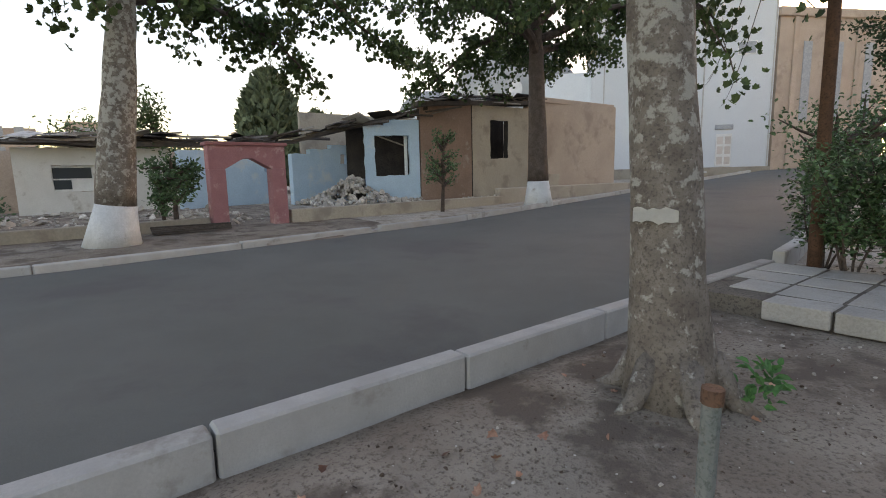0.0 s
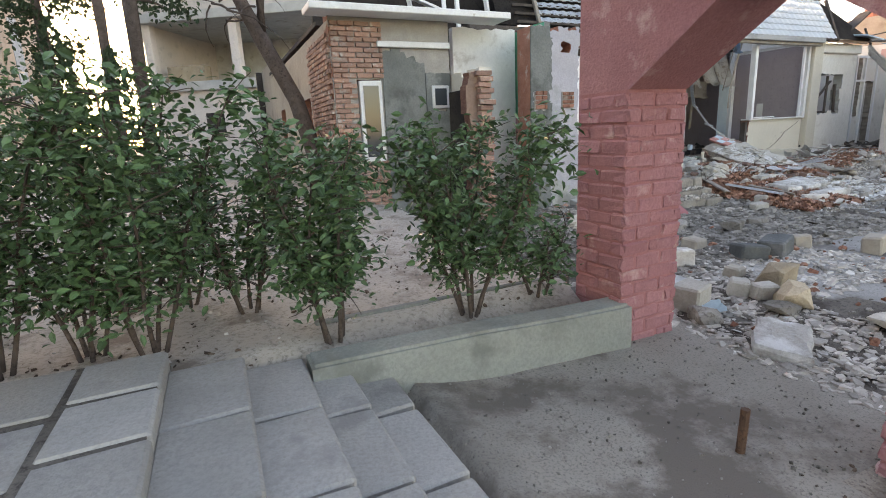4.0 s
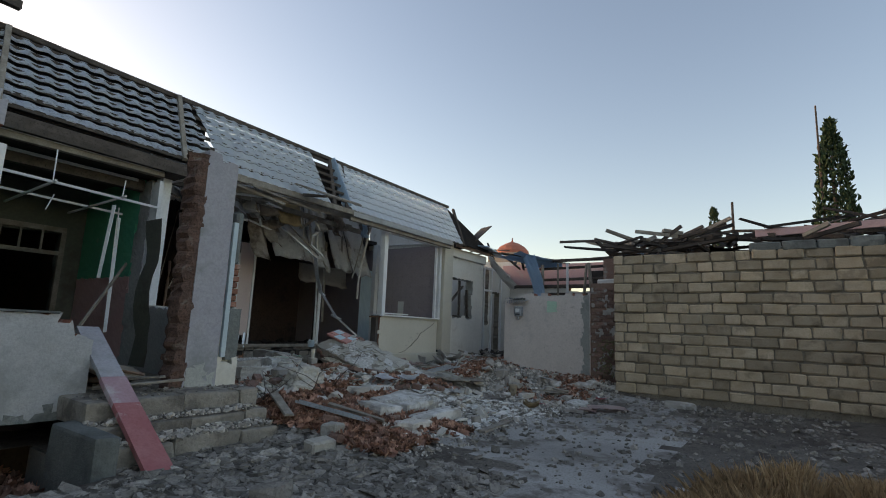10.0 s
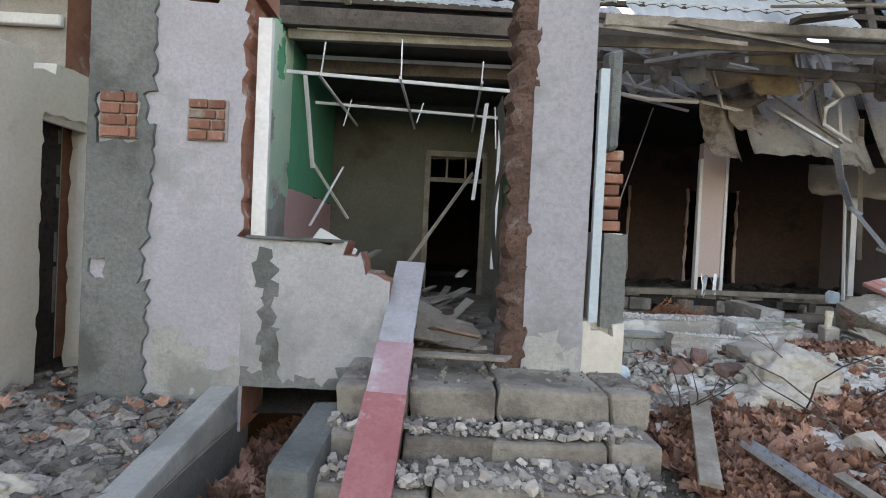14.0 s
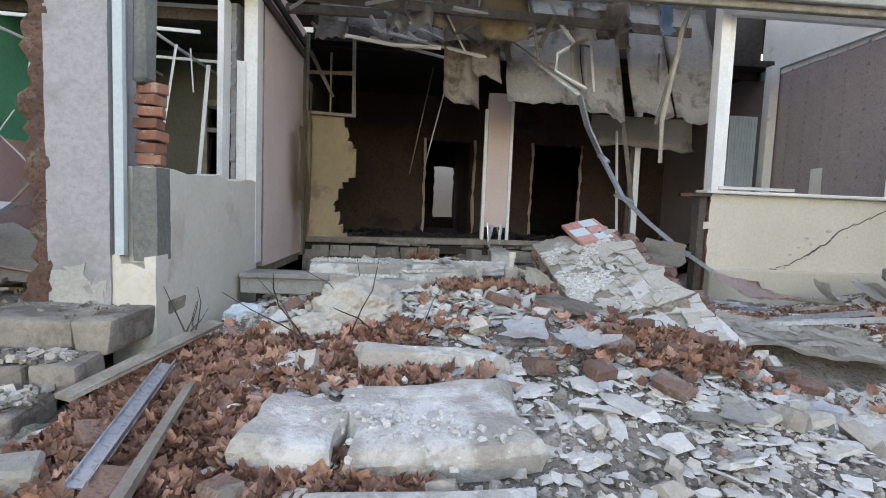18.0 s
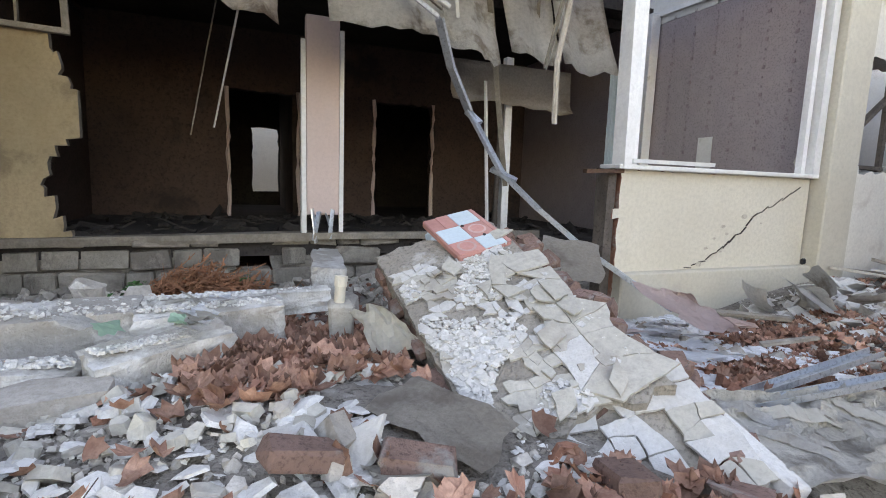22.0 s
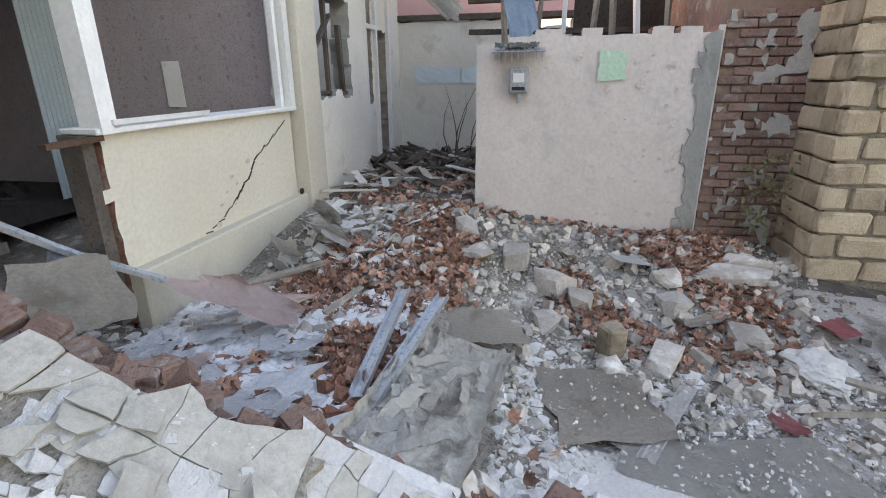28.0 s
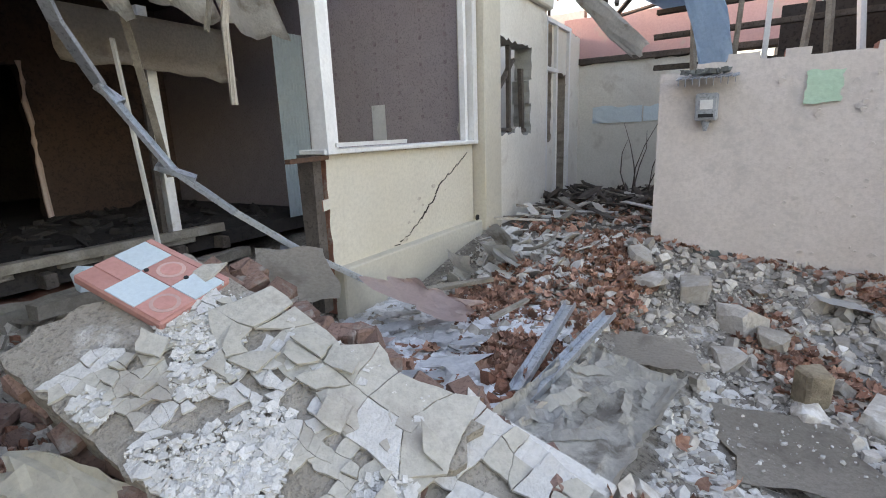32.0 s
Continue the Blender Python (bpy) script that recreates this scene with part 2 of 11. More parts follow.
M_CHUNKD = surface("grey_slate_rubble", (0.18, 0.16, 0.136), (0.31, 0.285, 0.25), 5.0, 0.97, 0.6, 35, (0.48, 0.455, 0.42), 5.0, 0.64, vary=0.45, island=True)
M_PLASTERW = surface("white_plaster_flakes", (0.62, 0.6, 0.56), (0.75, 0.735, 0.7), 4.0, 0.95, 0.6, 45, (0.6, 0.5, 0.46), 3.0, 0.66, vary=0.15, island=True, dirt=0.8)
M_PLASTERC = surface("cream_plaster_flakes", (0.52, 0.49, 0.42), (0.63, 0.595, 0.52), 3.0, 0.9, 0.4, 35, (0.44, 0.4, 0.345), 3.5, 0.56, vary=0.18, island=True, dirt=0.7)
M_BRICKRUB = surface("brick_rubble", (0.3, 0.13, 0.085), (0.4, 0.2, 0.135), 6.0, 0.95, 0.5, 50, (0.4, 0.34, 0.3), 6.0, 0.58, vary=0.3, island=True)
M_LEAF = surface("dry_leaves", (0.25, 0.12, 0.083), (0.49, 0.295, 0.215), 9.0, 0.85, 0.1, 60, vary=0.55, island=True, dirt=0.7)
M_PLANE = surface("green_leaves", (0.05, 0.085, 0.03), (0.075, 0.12, 0.04), 3.0, 0.6, 0.0, 30, vary=0.35, island=True)
M_BUSH = surface("privet_leaves", (0.055, 0.115, 0.05), (0.105, 0.185, 0.085), 3.0, 0.4, 0.0, 30, vary=0.45, island=True)
# Lighter green, with the haze of distance put into the foliage colour.
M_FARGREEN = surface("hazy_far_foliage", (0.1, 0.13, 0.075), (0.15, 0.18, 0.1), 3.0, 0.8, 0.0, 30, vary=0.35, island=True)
M_REDDUST = surface("dusty_red_paint", (0.38, 0.12, 0.125), (0.46, 0.2, 0.195), 2.5, 0.85, 0.3, 40, (0.55, 0.42, 0.4), 4.0, 0.6, dirt=0.8)
M_BRICKDARK = surface("sooty_brick", (0.15, 0.075, 0.058), (0.24, 0.125, 0.095), 6.0, 0.95, 0.6, 50, (0.3, 0.25, 0.21), 5.0, 0.62, vary=0.35)
# Ground colour darkened so gaps between rubble bits read as shade.
M_HEAP = surface("gap_dark_mortar_debris", (0.2, 0.175, 0.148), (0.34, 0.31, 0.27), 2.5, 0.97, 1.2, 34, (0.5, 0.475, 0.44), 3.2, 0.6, dirt=0.42)
M_CONIFER = surface("conifer_needles", (0.03, 0.055, 0.028), (0.05, 0.08, 0.036), 3.0, 0.8, 0.0, 30, vary=0.35, island=True)
M_BARKPLANE = surface("plane_bark", (0.15, 0.125, 0.105), (0.25, 0.22, 0.19), 7.0, 0.9, 0.7, 45, (0.38, 0.37, 0.33), 11.0, 0.585, zfade=(0.3, 2.6), soft=0.06)
M_LIME = surface("limewashed_bark", (0.52, 0.54, 0.55), (0.62, 0.64, 0.65), 4.0, 0.9, 0.4, 30, (0.36, 0.34, 0.31), 3.5, 0.62, dirt=0.8)
M_BARK = surface("dark_bark", (0.08, 0.06, 0.05), (0.13, 0.1, 0.085), 6.0, 0.9, 0.5, 30)
M_GRASS = surface("dry_grass", (0.3, 0.19, 0.095), (0.48, 0.34, 0.2), 5.0, 0.9, 0.0, 30, vary=0.35, island=True)
M_FERN = surface("dry_thuja", (0.3, 0.13, 0.07), (0.38, 0.18, 0.1), 5.0, 0.9, 0.0, 30, vary=0.3, island=True)
M_WEED = surface("weed_leaves", (0.05, 0.16, 0.05), (0.08, 0.22, 0.07), 5.0, 0.6, 0.0, 30, vary=0.3, island=True)
M_PALEBLUE = surface("pale_blue_wall", (0.42, 0.58, 0.7), (0.5, 0.66, 0.77), 0.8, 0.9, 0.2, 20, (0.6, 0.66, 0.68), 1.0, 0.6, dirt=0.8)
M_BROWNW = surface("brown_render", (0.25, 0.165, 0.125), (0.32, 0.22, 0.17), 1.2, 0.92, 0.4, 18, (0.36, 0.3, 0.25), 1.6, 0.62, dirt=0.75)
M_TALLWHITE = surface("white_cladding", (0.66, 0.7, 0.73), (0.71, 0.75, 0.78), 0.4, 0.7, 0.05, 15, dirt=0.86)
M_BEIGE = surface("beige_stone_wall", (0.42, 0.33, 0.265), (0.5, 0.405, 0.33), 0.7, 0.92, 0.3, 20, (0.34, 0.265, 0.215), 0.9, 0.58, dirt=0.75)
M_TAUPE = surface("taupe_render", (0.36, 0.315, 0.255), (0.43, 0.38, 0.31), 0.8, 0.92, 0.4, 20, (0.28, 0.24, 0.2), 1.2, 0.57, dirt=0.75)
M_RED = surface("red_paint", (0.42, 0.05, 0.06), (0.5, 0.08, 0.085), 3.0, 0.7, 0.15, 40, vary=0.08, dirt=0.85)
M_CHECKW = surface("white_paint", (0.62, 0.62, 0.6), (0.7, 0.7, 0.68), 3.0, 0.7, 0.15, 40, vary=0.06, dirt=0.85)
M_SALMON = surface("salmon_tile_paint", (0.56, 0.26, 0.22), (0.63, 0.32, 0.28), 4.0, 0.7, 0.15, 40, dirt=0.85)
M_DUSTPINK = surface("pale_salmon_paint", (0.6, 0.38, 0.34), (0.66, 0.43, 0.38), 4.0, 0.7, 0.15, 40, dirt=0.85)
M_BLUEWHITE = surface("blue_white_plaster", (0.73, 0.745, 0.76), (0.82, 0.83, 0.84), 3.0, 0.9, 0.5, 40, (0.62, 0.58, 0.55), 2.5, 0.62, dirt=0.76)
M_SKYTILE = surface("pale_blue_tile_paint", (0.55, 0.66, 0.7), (0.62, 0.72, 0.75), 4.0, 0.7, 0.15, 40, dirt=0.85)
M_DOME = surface("orange_roof", (0.48, 0.16, 0.1), (0.55, 0.2, 0.13), 2.0, 0.7, 0.1, 20)
M_BLUESHEET = surface("blue_steel_sheet", (0.32, 0.45, 0.58), (0.42, 0.55, 0.66), 1.5, 0.5, 0.1, 30, metal=0.2, dirt=0.85)
M_METER = surface("grey_enamel", (0.3, 0.32, 0.34), (0.38, 0.4, 0.42), 6.0, 0.5, 0.1, 40)
M_BLACK = surface("black_rubber", (0.02, 0.02, 0.02), (0.03, 0.03, 0.03), 6.0, 0.6, 0.1, 40)
M_CLOTH = surface("dirty_cloth", (0.55, 0.5, 0.4), (0.65, 0.6, 0.5), 3.0, 0.95, 0.3, 40, (0.42, 0.36, 0.27), 2.5, 0.58, dirt=0.8)
M_TAN = surface("stained_plywood", (0.36, 0.275, 0.165), (0.46, 0.36, 0.225), 1.2, 0.8, 0.2, 35, (0.26, 0.2, 0.125), 2.0, 0.58, dirt=0.8)

glass = bpy.data.materials.new("window_glass")
glass.use_nodes = True
gp = glass.node_tree.nodes["Principled BSDF"]
gp.inputs["Base Color"].default_value = (0.05, 0.06, 0.065, 1)
gp.inputs["Roughness"].default_value, gp.inputs["Metallic"].default_value = 0.08, 0.0
M_GLASS = glass


# ---- builders ----
RNG = random.Random(7)


def link(name, bm, material, parent=None, m=None, smooth=False):
    me = bpy.data.meshes.new(name)
    bmesh.ops.recalc_face_normals(bm, faces=bm.faces)
    bm.to_mesh(me)
    bm.free()
    mats = material if isinstance(material, (list, tuple)) else [material]
    for x in mats:
        me.materials.append(x)
    if smooth:
        me.shade_smooth()
    ob = new(name, me)
    if m is not None:
        ob.matrix_basis = m
    if parent is not None:
        ob.parent = parent
    return ob


def part(name, bm, material, parent, label="", m=None, smooth=False):
    ob = link(name, bm, material, parent, m, smooth)
    return tagged(ob, label) if label else ob


def struct(name, bm, material, label="", category="wall", smooth=False):
    return tagged(link(name, bm, material, smooth=smooth), label, category, kind="structure")


def thing(name, label, category, m=None, group="", kind=""):
    ob = new(name)
    ob.empty_display_size = 0.1
    if m is not None:
        ob.matrix_basis = m
    return tagged(ob, label, category, group, kind)


def solo(name, bm, material, label, category, m=None, group="", kind="", smooth=False):
    return tagged(link(name, bm, material, None, m, smooth), label, category, group, kind)


def box(bm, x0, x1, y0, y1, z0, z1, m=None, jit=0.0, mi=0):
    vs = []
    for x, y, z in ((x0, y0, z0), (x1, y0, z0), (x1, y1, z0), (x0, y1, z0), (x0, y0, z1), (x1, y0, z1), (x1, y1, z1), (x0, y1, z1)):
        v = Vector((x, y, z))
        if jit:
            v += Vector((RNG.uniform(-jit, jit), RNG.uniform(-jit, jit), RNG.uniform(-jit, jit)))
        vs.append(bm.verts.new(m @ v if m is not None else v))
    for f in ((0, 3, 2, 1), (4, 5, 6, 7), (0, 1, 5, 4), (1, 2, 6, 5), (2, 3, 7, 6), (3, 0, 4, 7)):
        bm.faces.new([vs[i] for i in f]).material_index = mi
    return vs


def boxbm(x0, x1, y0, y1, z0, z1, bev=0.0, jit=0.0, seg=1):
    bm = bmesh.new()
    box(bm, x0, x1, y0, y1, z0, z1, jit=jit)
    if bev:
        bmesh.ops.bevel(bm, geom=bm.edges[:], offset=bev, segments=seg, affect="EDGES", profile=0.6)
    return bm


def beam(bm, a, b, w, h, roll=0.0, jit=0.0, mi=0):
    """A squared bar from a to b."""
    a, b = Vector(a), Vector(b)
    d = b - a
    q = d.to_track_quat("Z", "Y").to_matrix().to_4x4()
    box(bm, -w / 2, w / 2, -h / 2, h / 2, 0, d.length, Matrix.Translation(a) @ q @ Matrix.Rotation(roll, 4, "Z"), jit, mi)


def beambm(a, b, w, h, roll=0.0, jit=0.0):
    bm = bmesh.new()
    beam(bm, a, b, w, h, roll, jit)
    return bm


def tube(bm, pts, radii, n=8, cap=True, mi=0, wob=0.0):
    """A tapered tube through points."""
    rings = []
    for i, p in enumerate(pts):
        p = Vector(p)
        d = Vector(pts[min(i + 1, len(pts) - 1)]) - Vector(pts[max(i - 1, 0)])
        q = d.to_track_quat("Z", "Y")
        r = radii[i] if isinstance(radii, (list, tuple)) else radii
        ring = []
        for k in range(n):
            a = 2 * math.pi * k / n
            rr = r * (1 + wob * noise.noise(Vector((p.x * 3 + math.cos(a) * 2, p.y * 3 + math.sin(a) * 2, p.z * 3))))
            ring.append(bm.verts.new(p + q @ Vector((rr * math.cos(a), rr * math.sin(a), 0))))
        rings.append(ring)
    for r0, r1 in zip(rings, rings[1:]):
        for k in range(n):
            bm.faces.new((r0[k], r0[(k + 1) % n], r1[(k + 1) % n], r1[k])).material_index = mi
    if cap:
        bm.faces.new(rings[0][::-1]).material_index = mi
        bm.faces.new(rings[-1]).material_index = mi


def masonry(u_len, z0, z1, thick, solid, cu=0.12, cz=0.1, jit=0.012, seed=0):
    """A wall in the plane y = 0..thick, along x, whose cells are kept where solid(u, z) holds; broken edges come out uneven."""
    nu, nz = max(1, round(u_len / cu)), max(1, round((z1 - z0) / cz))
    du, dz = u_len / nu, (z1 - z0) / nz
    keep = [[solid((i + 0.5) * du, z0 + (j + 0.5) * dz) for j in range(nz)] for i in range(nu)]
    bm, cache, rng = bmesh.new(), {}, random.Random(seed)
    off = {}

    def edge_cell(i, j):
        return 0 <= i < nu and 0 <= j < nz and keep[i][j]

    def vert(i, j, k):
        if (i, j, k) not in cache:
            if (i, j) not in off:
                full = all(edge_cell(i + a, j + b) for a in (-1, 0) for b in (-1, 0))
                s = 0.1 if full or i in (0, nu) or j == 0 else 1.0
                off[(i, j)] = Vector((rng.uniform(-1, 1) * jit * 2 * s, rng.uniform(-1, 1) * jit * 0.3, rng.uniform(-1, 1) * jit * 2 * s))
            cache[(i, j, k)] = bm.verts.new(Vector((i * du, k * thick, z0 + j * dz)) + off[(i, j)])
        return cache[(i, j, k)]

    for i in range(nu):
        for j in range(nz):
            if not keep[i][j]:
                continue
            bm.faces.new((vert(i, j, 0), vert(i + 1, j, 0), vert(i + 1, j + 1, 0), vert(i, j + 1, 0)))
            bm.faces.new((vert(i, j, 1), vert(i, j + 1, 1), vert(i + 1, j + 1, 1), vert(i + 1, j, 1)))
            for a, b, p, q in ((-1, 0, (i, j), (i, j + 1)), (1, 0, (i + 1, j), (i + 1, j + 1)), (0, -1, (i, j), (i + 1, j)), (0, 1, (i, j + 1), (i + 1, j + 1))):
                if not edge_cell(i + a, j + b):
                    f = bm.faces.new((vert(*p, 0), vert(*q, 0), vert(*q, 1), vert(*p, 1)))
                    f.material_index = 1
    return bm


def place(bm, x, y, yaw=0.0, z=0.0):
    bmesh.ops.transform(bm, matrix=pose(x, y, z, 0, 0, yaw), verts=bm.verts)
    return bm


def ragged(amount, seed, scale=3.0):
    return lambda u: amount * noise.noise(Vector((u * scale, seed * 7.3, 0.0)))


def chunk(bm, c, sx, sy, sz, rng, mi=0, flat=False):
    """One broken lump: a skewed box with one or two corners knocked in."""
    q = Euler((rng.uniform(-0.3, 0.3) if flat else rng.uniform(-0.7, 0.7), rng.uniform(-0.3, 0.3) if flat else rng.uniform(-0.7, 0.7), rng.uniform(0, 6.28))).to_matrix()
    vs = []
    for x, y, z in ((-1, -1, -1), (1, -1, -1), (1, 1, -1), (-1, 1, -1), (-1, -1, 1), (1, -1, 1), (1, 1, 1), (-1, 1, 1)):
        k = rng.uniform(0.55, 1.0)
        v = Vector((x * sx * 0.5 * rng.uniform(0.55, 1.05), y * sy * 0.5 * rng.uniform(0.55, 1.05), z * sz * 0.5 * k))
        vs.append(bm.verts.new(Vector(c) + q @ v))
    for f in ((0, 3, 2, 1), (4, 5, 6, 7), (0, 1, 5, 4), (1, 2, 6, 5), (2, 3, 7, 6), (3, 0, 4, 7)):
        bm.faces.new([vs[i] for i in f]).material_index = mi


def raw_mesh(name, verts, faces, material, m=None, parent=None):
    me = bpy.data.meshes.new(name)
    me.from_pydata(verts, [], faces)
    me.materials.append(material)
    ob = new(name, me)
    if m is not None:
        ob.matrix_basis = m
    if parent is not None:
        ob.parent = parent
    return ob


BOXF = ((0, 3, 2, 1), (4, 5, 6, 7), (0, 1, 5, 4), (1, 2, 6, 5), (2, 3, 7, 6), (3, 0, 4, 7))
BOXV = np.array(((-1, -1, -1), (1, -1, -1), (1, 1, -1), (-1, 1, -1), (-1, -1, 1), (1, -1, 1), (1, 1, 1), (-1, 1, 1)), float)


SHARD_A = np.arange(5) * 2 * math.pi / 5
SHARDF = ((4, 3, 2, 1, 0), (5, 6, 7, 8, 9), (0, 1, 6, 5), (1, 2, 7, 6), (2, 3, 8, 7), (3, 4, 9, 8), (4, 0, 5, 9))


def euler_np(rx, ry, rz):
    return np.array(Euler((rx, ry, rz)).to_matrix())


def scatter(name, n, spot, size, material, label, category, seed, aspect=(0.5, 0.9, 0.2, 0.6), tilt=0.5, sink=0.25):
    """n broken lumps joined into one mesh. spot(rng) gives x, y, ground z (or None); size(rng) the long side."""
    rng = np.random.RandomState(seed)
    verts, faces, k = [], [], 0
    for _ in range(n):
        s = spot(rng)
        if s is None:
            continue
        L = size(rng)
        dims = np.array((L, L * rng.uniform(aspect[0], aspect[1]), L * rng.uniform(aspect[2], aspect[3]))) * 0.5
        ang = SHARD_A + rng.uniform(-0.4, 0.4, 5)
        rad = rng.uniform(0.6, 1.1, 5)
        v = np.empty((10, 3))
        v[:5, 0] = v[5:, 0] = np.cos(ang) * rad
        v[:5, 1] = v[5:, 1] = np.sin(ang) * rad
        v[:5, 2], v[5:, 2] = -1, rng.uniform(0.5, 1.1, 5)
        v[5:, :2] *= rng.uniform(0.65, 1.0, (5, 1))
        v *= dims
        v = v @ euler_np(rng.normal() * tilt, rng.normal() * tilt, rng.uniform(0, 6.28)).T
        v += np.array((s[0], s[1], s[2] + dims[2] * (1 - 2 * sink)))
        verts.extend(v.tolist())
        faces.extend([tuple(k + i for i in f) for f in SHARDF])
        k += 10
    ob = raw_mesh(name, verts, faces, material)
    return tagged(ob, label, category, kind="stuff")


def leaves_np(n, spot, size, rng, curl=0.35, upright=0.0, shape="leaf", flatness=1.0):
    """Vertices and faces of n small leaves, each a folded six-point blade."""
    if shape == "plane":
        base = np.array(((0, 0.36, -0.02), (0, 0, 0), (0.26, 0.04, 0.04), (0.56, 0.2, 0.12), (0.42, 0.36, 0.05), (0.46, 0.7, 0.13), (0.29, 0.68, 0.05), (0, 1.02, 0.1), (-0.29, 0.68, 0.05), (-0.46, 0.7, 0.13), (-0.42, 0.36, 0.05), (-0.56, 0.2, 0.12), (-0.26, 0.04, 0.04)), float)
        fs = ((0, 1, 2), (0, 2, 3, 4), (0, 4, 5, 6), (0, 6, 7), (0, 7, 8), (0, 8, 9, 10), (0, 10, 11, 12), (0, 12, 1))
    else:
        base = np.array(((0, 0, 0), (0.24, 0.3, 0.07), (0.2, 0.68, 0.05), (0, 1.0, -0.1), (-0.2, 0.68, 0.05), (-0.24, 0.3, 0.07)), float)
        fs = ((0, 1, 2, 3), (0, 3, 4, 5))
    nb = len(base)
    verts, faces, k = [], [], 0
    for _ in range(n):
        s = spot(rng)
        if s is None:
            continue
        L = size * rng.uniform(0.6, 1.25)
        v = base * L * np.array((rng.uniform(0.8, 1.2), 1, rng.uniform(0.4, 2.5) * curl * 3))
        v = v @ euler_np(upright + rng.normal() * 0.5 * flatness, rng.normal() * 0.6 * flatness, rng.uniform(0, 6.28)).T
        v += np.array(s[:3])
        verts.extend(v.tolist())
        faces.extend([tuple(k + i for i in f) for f in fs])
        k += nb
    return verts, faces


# ---- ground, road, kerbs ----
def smooth(a, b, v):
    t = min(1.0, max(0.0, (v - a) / (b - a)))
    return t * t * (3 - 2 * t)


def bump2(x, y, cx, cy, sx, sy):
    return math.exp(-((x - cx) / sx) ** 2 - ((y - cy) / sy) ** 2)


def smoothlump(x, y):
    return 0.05 * noise.noise(Vector((x * 2.1, y * 2.1, 8)))


PIT = (6.2, 6.86, 9.45, 10.95)


def near_edge(y):
    return -2.3 if y < 7.5 else -2.3 - (y - 7.5) * 0.17


def far_edge(y):
    return -8.75 - 0.14 * y if y > 0 else -8.75


def rise(y):
    return 0.0 if y < 8 else 0.03 * (y - 8) if y < 50 else 1.26


def gz(x, y):
    """Height of the ground."""
    z = -0.28 * smooth(0.2, 1.8, x) + 0.09 * smooth(3.2, 5.0, x)
    if x < 3.0:
        z += (0.06 - z) * smooth(6.45, 6.7, y)
        z += 0.12 * smooth(8.0, 11.0, y)
    if x < -2.0:
        z = -0.05 + rise(y)
        if x < far_edge(y) - 0.1:
            z = 0.12 + rise(y) * 0.4 + 0.012 * min(12.0, max(0.0, -9 - x))
    if x > 3.0:
        z += 0.1 * smooth(9.0, 10.6, y) * smooth(4.0, 5.0, x) * (1 - smooth(5.9, 6.2, x))
        z += 0.16 * smooth(8.0, 10.0, y) * smooth(8.2, 9.2, x) * (1 - smooth(12.0, 13.4, x) * (1 - smooth(10.2, 11.2, y)))
        z -= 0.1 * smooth(12.2, 13.5, x) * (1 - smooth(10.0, 10.9, y)) * smooth(7.0, 8.4, y) * (1 - smooth(14.6, 15.8, x))
        z += 0.3 * bump2(x, y, 10.9, 11.3, 1.6, 1.3) + 0.12 * bump2(x, y, 14.5, 11.2, 2.5, 1.3)
        z += 0.27 * smooth(14.2, 16.2, x) * smooth(6.5, 9.0, y)
        z += 0.22 * smooth(11.0, 16.0, x) * smooth(5.0, 1.0, y) * 0.6
    if -0.35 < x < 1.02 and 4.75 < y < 6.55:
        z = min(z, 0.13 - 0.4 * smooth(-0.4, 0.2, x) - 0.2)
    z += 0.025 * noise.noise(Vector((x * 0.9, y * 0.9, 0))) + 0.012 * noise.noise(Vector((x * 3, y * 3, 2)))
    return z


def ground_kind(x, y):
    w = 0.35 * noise.noise(Vector((x * 1.4, y * 1.4, 5)))
    if x < 3.1 and y > 6.4:
        return 1
    if 1.0 < x < 3.6 and 4.5 < y + 0.2 * w < 6.5:
        return 2
    if x + w > 3.2 and y > -2:
        if ((x - 6.75) / 0.6) ** 2 + ((y - 5.65) / 0.7) ** 2 + 3.0 * w < 1:
            return 3
        if 4.9 < x + w < 9.6 and 4.7 < y + w < 7.2:
            return 5
        if 12.4 < x + w < 15.4 and 6.8 < y + w < 9.9:
            return 5
        if 8.7 < x < 16.3 and y + w > 8.6:
            return 4
        return 5 if 9.5 < x + w < 14 and 6.2 < y + w < 8.6 else 3
    return 0


xs = [-500, -250, -120, -70, -45, -30, -24, -20, -16, -13, -11, -9.5, -8.6, -6, -4, -3, -2.6, -2.35] + [-2.2 + 0.2 * i for i in range(0, 107)] + [20, 22, 25, 30, 40, 60, 100, 200, 500]
ys = [-500, -200, -90, -50, -30, -20, -14, -10, -7, -5, -4, -3.4] + [-3 + 0.2 * i for i in range(0, 91)] + [15.6, 16.5, 18, 20, 23, 27, 32, 38, 45, 55, 80, 130, 250, 500]
xs = sorted(set([round(v, 3) for v in xs] + [PIT[0], PIT[1]]))
ys = sorted(set([round(v, 3) for v in ys] + [PIT[2], PIT[3]]))
gb = bmesh.new()
gv = [[gb.verts.new((x, y, gz(x, y))) for y in ys] for x in xs]
for i in range(len(xs) - 1):
    for j in range(len(ys) - 1):
        cx, cy = (xs[i] + xs[i + 1]) / 2, (ys[j] + ys[j + 1]) / 2
        if PIT[0] < cx < PIT[1] and PIT[2] < cy < PIT[3]:
            continue
        gb.faces.new((gv[i][j], gv[i + 1][j], gv[i + 1][j + 1], gv[i][j + 1])).material_index = ground_kind(cx, cy)
M_DUST = surface("dusty_rubble_soil", (0.105, 0.09, 0.075), (0.17, 0.15, 0.126), 1.5, 0.97, 1.0, 34, (0.075, 0.062, 0.052), 2.2, 0.54, dirt=0.5)
